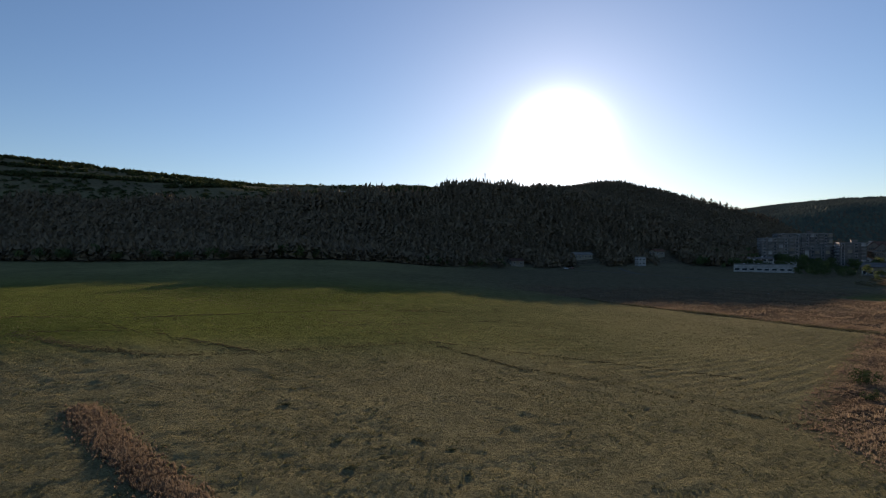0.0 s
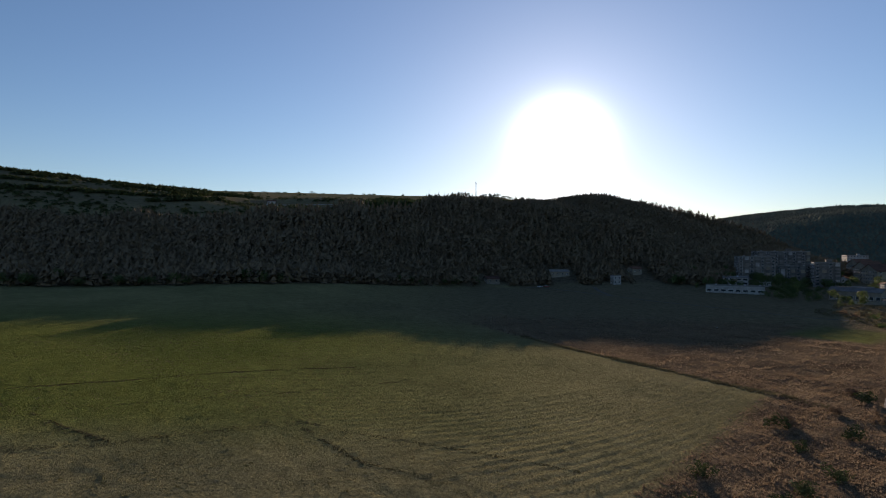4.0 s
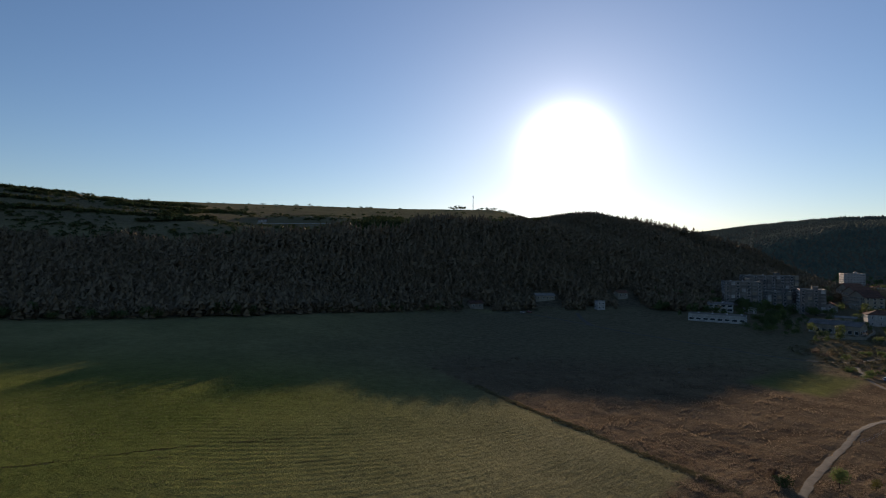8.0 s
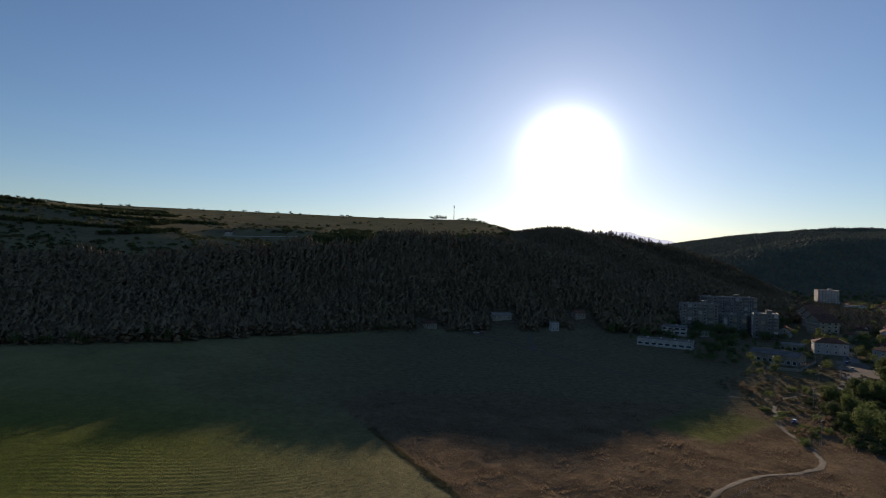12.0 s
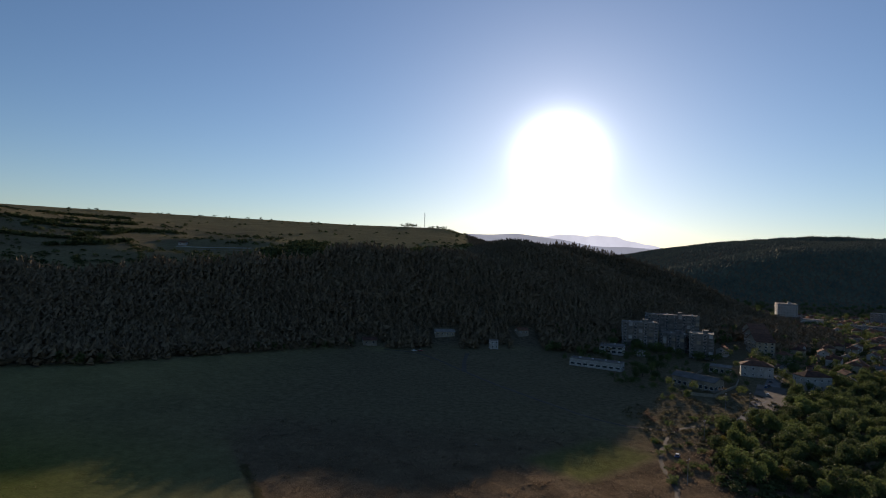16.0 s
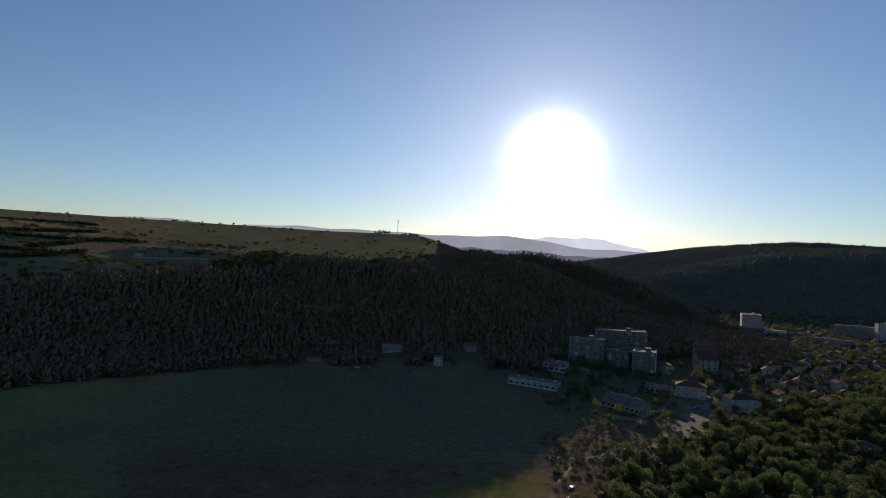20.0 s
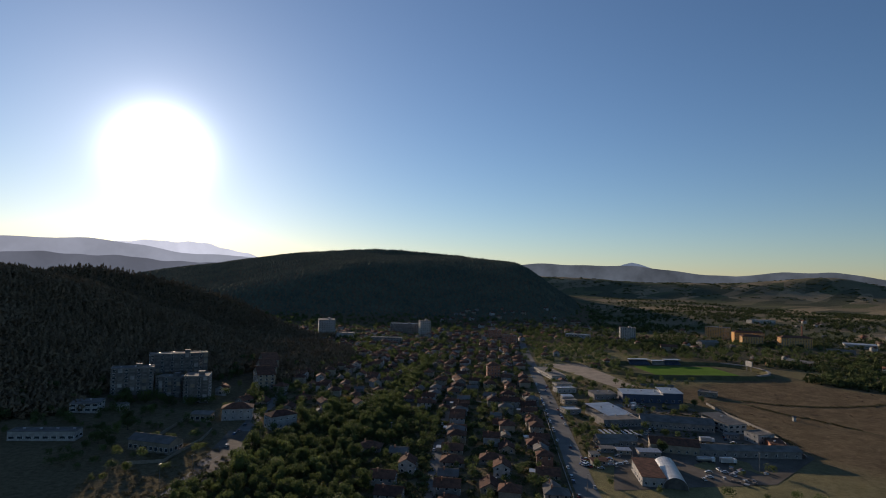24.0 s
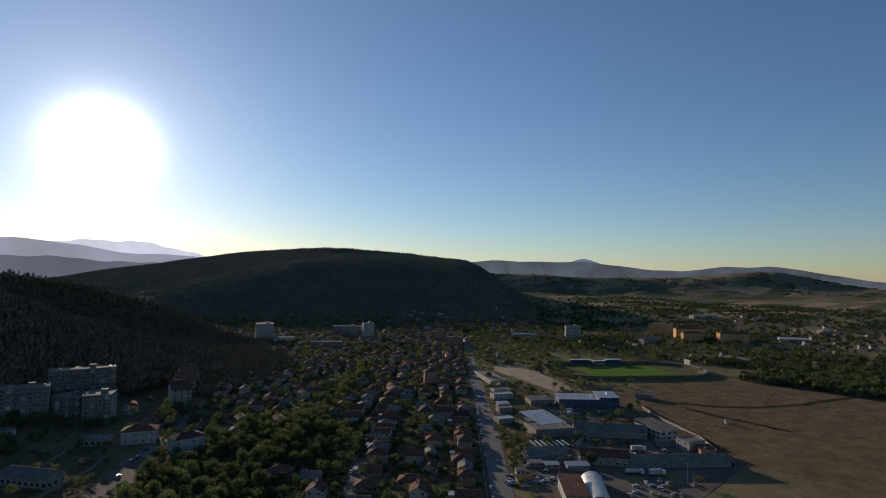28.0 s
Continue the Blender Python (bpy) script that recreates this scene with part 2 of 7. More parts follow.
MAT = {
    "ground": ground_material(),
    "conifer": surface("pine_needles", (0.155, 0.117, 0.075), (0.188, 0.146, 0.094), 0.05, 1.5, 0.95, 0, 0.1, island=True, spec=0.05),
    "hill_leaves": surface("far_wood", (0.082, 0.095, 0.07), (0.12, 0.13, 0.088), 0.012, 0.2, 0.95, 0, 0.15, island=True, spec=0.05),
    "panel": surface("panel_concrete", (0.1, 0.095, 0.09), (0.2, 0.185, 0.17), 0.3, 1.2, 0.9, 0.2, 0.12),
    "leaves": surface("broad_leaves", (0.075, 0.105, 0.038), (0.118, 0.152, 0.05), 0.1, 2.0, 0.8, 0, 0.4, spec=0.2, through_light=0.42),
    "yellow_leaves": surface("turning_leaves", (0.12, 0.11, 0.02), (0.2, 0.17, 0.03), 0.3, 2.0, 0.75, 0, 0.25, spec=0.2, through_light=0.35),
    "bark": surface("bark", (0.06, 0.045, 0.03), (0.12, 0.095, 0.07), 1.5, 9.0, 0.95, 0.6),
    "grass": surface("grass_blades", (0.17, 0.16, 0.075), (0.24, 0.22, 0.1), 0.08, 3.0, 0.9, 0, 0.25, island=True, spec=0.05, through_light=0.25),
    "dry_grass": surface("dry_grass_blades", (0.19, 0.142, 0.097), (0.29, 0.222, 0.148), 0.1, 3.0, 0.9, 0, 0.2, island=True, spec=0.05, through_light=0.5),
    "asphalt": surface("asphalt", (0.15, 0.145, 0.135), (0.2, 0.195, 0.18), 0.08, 1.5, 0.95, 0.2, spec=0.05),
    "yard": surface("worn_yard", (0.1, 0.086, 0.07), (0.17, 0.148, 0.122), 0.06, 0.9, 0.95, 0.3, spec=0.05),
    "dirt": surface("trodden_dirt", (0.056, 0.046, 0.034), (0.1, 0.082, 0.06), 0.3, 3.0, 0.95, 0.3),
    "concrete": surface("concrete", (0.15, 0.142, 0.13), (0.24, 0.228, 0.21), 0.25, 4.0, 0.85, 0.2, 0.1),
    "render_white": surface("white_render", (0.27, 0.26, 0.24), (0.42, 0.405, 0.375), 0.35, 3.0, 0.9, 0.15, 0.1),
    "render_cream": surface("cream_render", (0.21, 0.18, 0.135), (0.33, 0.285, 0.215), 0.35, 3.0, 0.9, 0.15, 0.15),
    "render_grey": surface("grey_render", (0.16, 0.148, 0.135), (0.26, 0.245, 0.225), 0.35, 3.0, 0.9, 0.15, 0.2),
    "brick": surface("bare_brick", (0.26, 0.12, 0.075), (0.38, 0.19, 0.12), 0.5, 6.0, 0.9, 0.4, 0.15),
    "tile": surface("clay_tiles", (0.085, 0.05, 0.038), (0.165, 0.086, 0.06), 0.45, 6.0, 0.95, 0.6, 0.3, spec=0.08),
    "felt": surface("grey_roofing", (0.13, 0.125, 0.115), (0.21, 0.2, 0.185), 0.2, 4.0, 0.95, 0.2, 0.2, spec=0.08),
    "sheet": surface("pale_sheet_metal", (0.36, 0.36, 0.36), (0.5, 0.5, 0.49), 0.15, 3.0, 0.4, 0.1, 0.08, metal=0.3),
    "blue_sheet": surface("blue_sheet_metal", (0.03, 0.045, 0.085), (0.048, 0.07, 0.12), 0.15, 3.0, 0.5, 0.1, 0.05),
    "orange": surface("orange_render", (0.5, 0.27, 0.09), (0.62, 0.35, 0.13), 0.2, 2.0, 0.9, 0.1, 0.05),
    "glass": surface("window_glass", (0.03, 0.035, 0.04), (0.06, 0.065, 0.07), 0.5, 1.0, 0.08, 0, 0.3, spec=0.6),
    "frame": surface("white_frame", (0.6, 0.6, 0.58), (0.78, 0.78, 0.76), 1.0, 6.0, 0.6, 0),
    "metal": surface("galvanised_steel", (0.3, 0.3, 0.31), (0.45, 0.45, 0.46), 1.0, 6.0, 0.5, 0.1, metal=0.6),
    "wood": surface("weathered_wood", (0.16, 0.13, 0.1), (0.28, 0.23, 0.18), 1.0, 8.0, 0.9, 0.4, 0.15),
    "rubber": surface("rubber", (0.02, 0.02, 0.02), (0.035, 0.035, 0.035), 1.0, 8.0, 0.85, 0),
    "turf": surface("pitch_turf", (0.105, 0.175, 0.035), (0.14, 0.215, 0.045), 0.05, 2.0, 0.95, 0.2, spec=0.0),
    "brush": surface("dry_brush", (0.13, 0.095, 0.066), (0.2, 0.15, 0.105), 0.4, 3.0, 0.9, 0, 0.2, spec=0.1, through_light=0.4),
    "ditch": surface("coarse_grass", (0.13, 0.11, 0.06), (0.19, 0.165, 0.085), 0.2, 3.0, 0.9, 0, 0.2, island=True, spec=0.1, through_light=0.2),
    "stubble": surface("mown_stubble", (0.19, 0.165, 0.09), (0.27, 0.235, 0.125), 0.05, 3.0, 1.0, 0, 0.2, island=True, spec=0.05, through_light=0.5),
    "scrub": surface("scrub_leaves", (0.05, 0.066, 0.028), (0.098, 0.112, 0.044), 0.08, 2.0, 0.85, 0, 0.3, island=True, spec=0.05, through_light=0.12),
    "bank": surface("bank_grass", (0.08, 0.075, 0.035), (0.13, 0.12, 0.06), 0.1, 2.0, 1.0, 0.3, spec=0.05),
    "clay": surface("running_track", (0.22, 0.17, 0.12), (0.3, 0.24, 0.18), 0.1, 2.0, 0.95, 0.2),
}

# ---- terrain ----


def smooth(t):
    t = np.clip(t, 0.0, 1.0)
    return t * t * (3 - 2 * t)


def larger(a, b, k):
    return 0.5 * (a + b + np.sqrt((a - b) ** 2 + k * k)) - 0.5 * k * np.exp(-np.abs(a - b) / k)


def dome(x, y, height, cx, cy, turn, a, b, p):
    dx, dy, c, s = x - cx, y - cy, math.cos(turn), math.sin(turn)
    u, v = (c * dx + s * dy) / a, (c * dy - s * dx) / b
    return height * np.exp(-(u * u + v * v + 1e-9) ** p)


def roll_noise(x, y, size):
    a = np.sin(x / size + 1.3 * np.sin(y / size * 0.7)) + np.sin(y / size * 1.1 + 1.7 * np.sin(x / size * 0.6 + 1.0))
    b = np.sin(x / size * 2.3 + y / size * 1.7) + np.sin(y / size * 2.9 - x / size * 1.9)
    return a * 0.35 + b * 0.15


def foot(x):
    """Where the wooded slope begins, north of the field."""
    return np.clip(277 + (x + 160) * 0.66, 274, 446)


def wood_foot(x):
    """The lower edge of the wood on the slope."""
    return np.interp(x, (-200, -165, -100, -70, -40, 0, 30, 100, 250), (268, 266, 276, 290, 325, 396, 425, 446, 446))


def wood_rim(x):
    """The upper edge of the wood, below the open plateau."""
    return np.interp(x, (-620, -236, -170, -93, -34, -10, 10, 51, 88, 107, 128, 150, 160), (452, 452, 456, 492, 524, 545, 578, 592, 590, 622, 673, 700, 1200))


def scrub_rim(x):
    """The upper edge of the low wood that climbs over the slope's brow."""
    return np.interp(x, (-95, -70, -39, 14, 52, 114, 154, 160), (450, 585, 668, 642, 632, 662, 702, 1000))


def plateau(x, y):
    yf = foot(x)
    up = smooth((y - yf) / (600 - yf)) * 74
    top = 0.122 * np.clip(y - 585, 0, 490) + 0.02 * np.clip(-x - 60, 0, 1200) * smooth((y - 560) / 300)
    top = top + 0.121 * np.clip(-x - 190, 0, 500) * np.exp(-((y - 640) / 150) ** 2)
    h = (up + top) * smooth((430 - x) / 330) * smooth((3600 - y) / 2000)
    # the levelled terrace with a steep bank behind it
    h = h - 4.2 * np.exp(-((x + 128) / 66) ** 4 - ((y - 572) / 38) ** 4) + 6.0 * np.exp(-((x + 118) / 80) ** 2 - ((y - 645) / 30) ** 2)
    return np.where(y > yf, h, 0)


def wooded_hill(x, y):
    return dome(x, y, 95.9, 185.5, 724.2, -0.046, 208.5, 154.4, 1.02) + dome(x, y, 60.0, 355.4, 841, -0.109, 198.1, 34.3, 1.886)


def town_hill(x, y):
    # one long steep-fronted hill that ends above the plain to the east
    side = (x - 215) * 0.656 - (y + 8) * 0.755
    spur = dome(x, y, 72, 900, 1490, 0.3, 330, 250, 1.2)
    return spur + (dome(x, y, 175.3, 1509, 2063, -1.24, 1524.8, 622.4, 1.398) + dome(x, y, 67.5, 1893, 2188, -0.919, 1112.7, 129.3, 1.019)) * smooth((140 - side) / 300)


def far_ridges(x, y):
    h = dome(x, y, 125, 2950, 2350, -0.75, 1050, 330, 1.0) + dome(x, y, 135, 4250, 1250, -1.05, 480, 330, 0.9)
    h = h + dome(x, y, 60, 4250, 100, -1.35, 900, 300, 1.0) + dome(x, y, 70, 3900, 2100, -0.9, 700, 300, 1.0)
    return h + dome(x, y, 120, -2500, 1500, 0.9, 1500, 500, 1.0) + dome(x, y, 150, 500, -3200, 0.1, 2600, 500, 1.0) + dome(x, y, 120, -3600, -900, 1.4, 1800, 500, 1.0)


# outline of the stubble field and the rough meadow, used by ground colour and by the plants on it
def field_green(x, y):
    # the last factor drains the green where the field lies in hill shade
    return smooth((75 - x + 0.2 * (y - 120)) / 110) * smooth((y - 62 - 0.12 * x) / 25) * smooth((wood_foot(x) + 20 - y) / 40) * (0.3 + 0.7 * smooth((230 - y) / 80))


def past_ditch(x, y):
    """Metres beyond the long ditch that parts the mown field from the rough meadow."""
    return x - (66.0 + (152.0 - y) * 0.575)


def past_edge(x, y):
    """Metres beyond the mown field's right edge."""
    return (x - 37.0) * 0.76 - (y - 57.0) * 0.65


def row_line(x, y):
    """Counts metres across the mown rows, which swing round as they near the field's right edge."""
    return 0.86 * (y - 53 - 0.31 * x - 0.0048 * np.clip(x, -20, 90) ** 2)


def meadow(x, y):
    m = np.maximum(smooth(past_ditch(x, y) / 5 + 0.5), smooth(past_edge(x, y) / 5 + 0.5) * smooth((x - 30) / 6))
    return m * smooth((262 - y) / 40) * smooth((265 - x) / 30) * smooth((y - 30) / 10) * smooth((x - 20) / 25)


def green_strip(x, y):
    """One inside the small green plot at the meadow's far end."""
    return smooth((18 - np.abs((x - 172) * 0.66 - (y - 216) * 0.75)) / 8) * smooth((32 - np.abs((x - 172) * 0.75 + (y - 216) * 0.66)) / 12)


def height(x, y):
    x, y = np.asarray(x, float), np.asarray(y, float)
    plain = 6.0 * smooth((70 - x) / 120) * smooth((520 - y) / 200) * smooth((y + 10) / 110) + 6.5 * smooth((y - 170) / 140) * smooth((40 - x) / 140) * smooth((700 - y) / 200)
    plain = plain - 2.6 * np.exp(-(((x - 205) / 60) ** 2 + ((y - 215) / 60) ** 2)) - 2.0 * smooth((x - 380) / 200)
    far = smooth((np.hypot(x - 200, y - 200) - 900) / 1500)
    hills = larger(larger(plateau(x, y), wooded_hill(x, y), 8.0), larger(town_hill(x, y), far_ridges(x, y), 10.0), 8.0)
    return plain + hills + far * 14 * (1 + roll_noise(x, y, 260)) + 0.25 * roll_noise(x, y, 19) + 0.12 * roll_noise(x + 40, y, 6.1) + 0.3 * meadow(x, y) * roll_noise(x, y + 9, 3.4)


def z_at(x, y):
    return float(height(x, y))


def axis(lo, hi, step, far, grow=1.055):
    inner = list(np.arange(lo, hi + step * 0.5, step))
    out, s, v = [], step, inner[-1]
    while v < far:
        s = min(s * grow, 90.0)
        v += s
        out.append(v)
    back, s, v = [], step, inner[0]
    while v > -far:
        s = min(s * grow, 90.0)
        v -= s
        back.append(v)
    return np.array(back[::-1] + inner + out)


def np_mesh(name, verts, faces, material):
    """A mesh from arrays; faces is (n, 3) or (n, 4)."""
    me = bpy.data.meshes.new(name)
    n, k = faces.shape
    me.vertices.add(len(verts)); me.loops.add(n * k); me.polygons.add(n)
    me.vertices.foreach_set("co", np.asarray(verts, np.float32).ravel())
    me.loops.foreach_set("vertex_index", faces.astype(np.int32).ravel())
    me.polygons.foreach_set("loop_start", np.arange(0, n * k, k, dtype=np.int32))
    me.update(calc_edges=True)
    me.materials.append(material)
    return me


GRID = {}


def ground_z(x, y):
    """Height of the ground sheet itself, whose far faces are large."""
    gx, gy, Z = GRID["x"], GRID["y"], GRID["z"]
    i, j = np.clip(np.searchsorted(gx, x) - 1, 0, len(gx) - 2), np.clip(np.searchsorted(gy, y) - 1, 0, len(gy) - 2)
    u, v = np.clip((x - gx[i]) / (gx[i + 1] - gx[i]), 0, 1), np.clip((y - gy[j]) / (gy[j + 1] - gy[j]), 0, 1)
    return (Z[j, i] * (1 - u) + Z[j, i + 1] * u) * (1 - v) + (Z[j + 1, i] * (1 - u) + Z[j + 1, i + 1] * u) * v


def build_ground():
    xs, ys = axis(-78, 106, 0.55, 5200, 1.047), axis(26, 146, 0.55, 5200, 1.047)
    X, Y = np.meshgrid(xs, ys)
    Z = height(X, Y)
    # uneven turf: small lumps, and the ploughed rows of the mown field
    rng = np.random.default_rng(77)
    near = smooth((330 - np.hypot(X - 20, Y - 60)) / 180)
    rows = row_line(X, Y) + 0.3 * roll_noise(X, Y, 8.0)
    mown = smooth(-past_ditch(X, Y) / 4) * smooth(-past_edge(X, Y) / 3) * smooth((0.57 * (X - 38) + 0.82 * (Y - 53)) / 8) * smooth((X + 70 + 1.6 * np.clip(Y - 95, -20, 60)) / 80) * smooth((200 - Y) / 40)
    Z = Z + near * np.clip(rng.normal(size=Z.shape), -2, 2) * 0.052 * (1 - 0.7 * mown) + near * 0.05 * roll_noise(X, Y, 0.9)
    Z = Z + mown * 0.075 * np.clip(0.9 + 0.3 * roll_noise(X, Y, 11.0), 0.6, 1.15) * np.sin(rows * 6.283 / 2.1)
    GRID.update(x=xs, y=ys, z=Z)
    verts = np.stack([X, Y, Z], -1).reshape(-1, 3)
    i = np.arange((len(ys) - 1) * len(xs)).reshape(len(ys) - 1, len(xs))[:, :-1].ravel()
    faces = np.stack([i, i + 1, i + 1 + len(xs), i + len(xs)], -1)
    me = np_mesh("ground", verts, faces, MAT["ground"])
    me.polygons.foreach_set("use_smooth", np.ones(len(faces), bool))
    x, y = verts[:, 0], verts[:, 1]
    wood = smooth((y - wood_foot(x)) / 12) * smooth((wood_rim(x) + 8 - y) / 16) * np.maximum(smooth((260 - x) / 40), smooth((wooded_hill(x, y) - 1) / 4))
    wood = np.maximum(wood, smooth((town_hill(x, y) - 1.5) / 3))
    dry = np.maximum(meadow(x, y), smooth((y - wood_rim(x) - 5) / 25) * smooth((420 - x) / 60) * 0.3)
    dry = np.maximum(dry, smooth((x - 560) / 40) * smooth((300 - 0.45 * (x - 560) - y) / 40) * 0.9)
    dry = np.maximum(dry, 0.95 * smooth((x - 650) / 40) * smooth((312 - 0.1 * (x - 700) - y) / 30) * smooth((915 - x) / 30))
    dry = np.maximum(dry, 0.55 * smooth((np.hypot(x, y) - 1300) / 600) * (0.5 + 0.5 * np.sin(x / 90 + 2 * np.sin(y / 140))))
    dx, dy = x - 430, y - 172
    s, r = 0.695 * dx + 0.719 * dy, 0.719 * dx - 0.695 * dy
    wood = np.maximum(wood, 0.8 * smooth((s + 130) / 40) * smooth((760 - s) / 60) * smooth((-r + 4) / 8) * smooth((r + 420) / 60))
    wood = np.maximum(wood, 0.75 * smooth((s - 20) / 40) * smooth((345 - s) / 30) * smooth((r + 4) / 6) * smooth((72 - r) / 16))
    wood = np.maximum(wood, 0.8 * smooth((x - 930) / 60) * smooth((y - 240) / 30) * smooth((2400 - x) / 300) * (0.7 + 0.3 * np.sin(x / 80 + y / 60)))
    wood = np.maximum(wood, 0.85 * smooth((x - 600) / 80) * smooth((y - 600 + 0.35 * (x - 800)) / 60) * smooth((1400 - x) / 200))
    wood = np.maximum(wood, smooth((far_ridges(x, y) - 30) / 30) * (0.38 + 0.4 * np.sin(x / 75 + 2.0 * np.sin(y / 110))))
    plains = smooth((x - 900) / 60) * smooth((4700 - x) / 500) * (0.62 + 0.3 * np.sin(x / 61 + 1.7 * np.sin(y / 83)))
    wood = np.maximum(wood, plains * smooth((2400 - y) / 300))
    strips = smooth((-x - 120) / 60) * smooth((y - 490) / 20) * (0.5 + 0.5 * np.sin(y / 9.0 + 0.02 * x)) * smooth((900 - y) / 150)
    wood = np.maximum(wood, 0.7 * strips)
    # no trees here: paints the hill's shade on the open field as dark brown
    wood = np.maximum(wood, 0.8 * smooth((y - 150 - 0.3 * np.clip(x - 60, 0, 200)) / 90) * smooth((240 - x) / 60) * smooth((x + 90) / 160) * smooth((wood_foot(x) + 5 - y) / 10))
    wood = np.maximum(wood, 0.3 * smooth((x - 500) / 40) * smooth((300 - 0.45 * (x - 560) - y) / 40))
    wood = np.maximum(wood, 0.35 * smooth((y - 470) / 20) * smooth((100 - x) / 60) * smooth((700 - y) / 80))
    wood = np.maximum(wood, 0.3 * smooth((x - 540) / 40) * smooth((980 - x) / 40) * smooth((470 - y) / 40) * smooth((y + 200) / 100))
    wood = np.maximum(wood, 0.8 * smooth((x - 380) / 40) * smooth((y - 600) / 40) * smooth((950 - x) / 100) * smooth((1300 - y) / 100))
    strip = green_strip(x, y)
    dry = dry * (1 - 0.9 * strip)
    wood = np.maximum(wood, 0.9 * smooth((x - 380) / 60) * smooth((y - 560) / 60) * smooth((1300 - x) / 150) * smooth((1900 - y) / 200))
    fields = 0.85 * smooth((np.hypot(x, y) - 1250) / 250) * smooth((x - 700) / 200) * smooth((4 - town_hill(x, y)) / 4)
    col = np.stack([np.maximum(field_green(x, y), 0.85 * strip), np.clip(dry, 0, 1), wood, fields], -1)
    layer = me.color_attributes.new("zone", "FLOAT_COLOR", "POINT")
    layer.data.foreach_set("color", col.astype(np.float32).ravel())
    return tagged(new("ground", me), "grassy valley floor rising to wooded hills", "ground", kind="structure")


build_ground()

# ---- woods ----


def scatter(template, faces, places, name, material, squash=0.25, seed=1):
    """Many copies of a small shape joined into one mesh: places is (n, 5): x, y, z, height, width."""
    rng = np.random.default_rng(seed)
    n, k = len(places), len(template)
    a = rng.uniform(0, 6.283, n)
    c, s = np.cos(a)[:, None], np.sin(a)[:, None]
    jit = 1 + squash * rng.uniform(-1, 1, (n, k))
    tx, ty = template[None, :, 0] * jit, template[None, :, 1] * jit
    w, h = places[:, 4][:, None], places[:, 3][:, None]
    V = np.stack([places[:, 0][:, None] + (tx * c - ty * s) * w, places[:, 1][:, None] + (tx * s + ty * c) * w,
                  places[:, 2][:, None] + template[None, :, 2] * h * (1 + 0.1 * squash * rng.uniform(-1, 1, (n, k)))], -1).reshape(-1, 3)
    F = (faces[None] + (np.arange(n) * k)[:, None, None]).reshape(-1, faces.shape[1])
    return np_mesh(name, V, F, material)


def pine_template(tiers=5, sides=7):
    V, F = [(0, 0, 0.0)], []
    for i in range(tiers):
        z0, r = 0.12 + 0.8 * i / tiers, 0.5 * (1 - i / tiers) ** 0.8 + 0.04
        z1 = min(1.0, z0 + 1.35 / tiers)
        start = len(V)
        for j in range(sides):
            b = 6.283 * (j + 0.5 * (i % 2)) / sides
            rr = r * (1.0 if j % 2 else 0.72)
            V.append((rr * math.cos(b), rr * math.sin(b), z0 - 0.03 * (j % 2)))
        V.append((0, 0, z1))
        for j in range(sides):
            F.append((start + j, start + (j + 1) % sides, start + sides))
    return np.array(V), np.array(F)


def needle_template(seed, cards=17):
    """A ragged conifer crown: loose sprays that narrow to the tip."""
    rng = np.random.default_rng(seed)
    V, F = [], []
    for k in range(cards):
        z = 0.1 + 0.85 * (k + rng.random()) / cards
        a, r = k * 2.4 + rng.uniform(-0.5, 0.5), (0.06 + 0.42 * (1 - z)) * rng.uniform(0.5, 1.0)
        p = np.array((r * math.cos(a), r * math.sin(a), z))
        out = np.array((math.cos(a), math.sin(a), -0.35))
        side = np.array((-math.sin(a), math.cos(a), 0.0))
        size = 0.1 + 0.23 * (1 - z)
        i = len(V)
        V += [tuple(p + side * size * 0.8 + rng.normal(size=3) * 0.05), tuple(p - side * size * 0.8 + rng.normal(size=3) * 0.05 + out * 0.1), tuple(p + np.array((0, 0, 0.2)) - out * 0.12 + rng.normal(size=3) * 0.04), tuple(p + out * size * 0.7)]
        F += [(i, i + 1, i + 2), (i, i + 1, i + 3)]
    return np.array(V), np.array(F)


def clump_template(seed, leaves=26):
    """A rounded, ragged crown of loose leaf clumps."""
    rng = np.random.default_rng(seed)
    V, F = [], []
    for _ in range(leaves):
        d = rng.normal(size=3); d /= np.linalg.norm(d); d[2] = abs(d[2]) if rng.random() < 0.8 else d[2]
        r = rng.uniform(0.3, 0.52)
        p = d * r * np.array([1, 1, 0.85]) + np.array([0, 0, 0.42])
        e = rng.normal(size=(3, 3)) * 0.19
        i = len(V)
        V += [tuple(p + e[0]), tuple(p + e[1]), tuple(p + e[2])]
        F.append((i, i + 1, i + 2))
    return np.array(V), np.array(F)


def spread(x0, x1, y0, y1, step, keep, seed):
    rng = np.random.default_rng(seed)
    gx, gy = np.meshgrid(np.arange(x0, x1, step), np.arange(y0, y1, step))
    x, y = gx.ravel() + rng.uniform(-0.45, 0.45, gx.size) * step, gy.ravel() + rng.uniform(-0.45, 0.45, gx.size) * step
    ok = keep(x, y) > rng.random(len(x))
    return x[ok], y[ok], rng


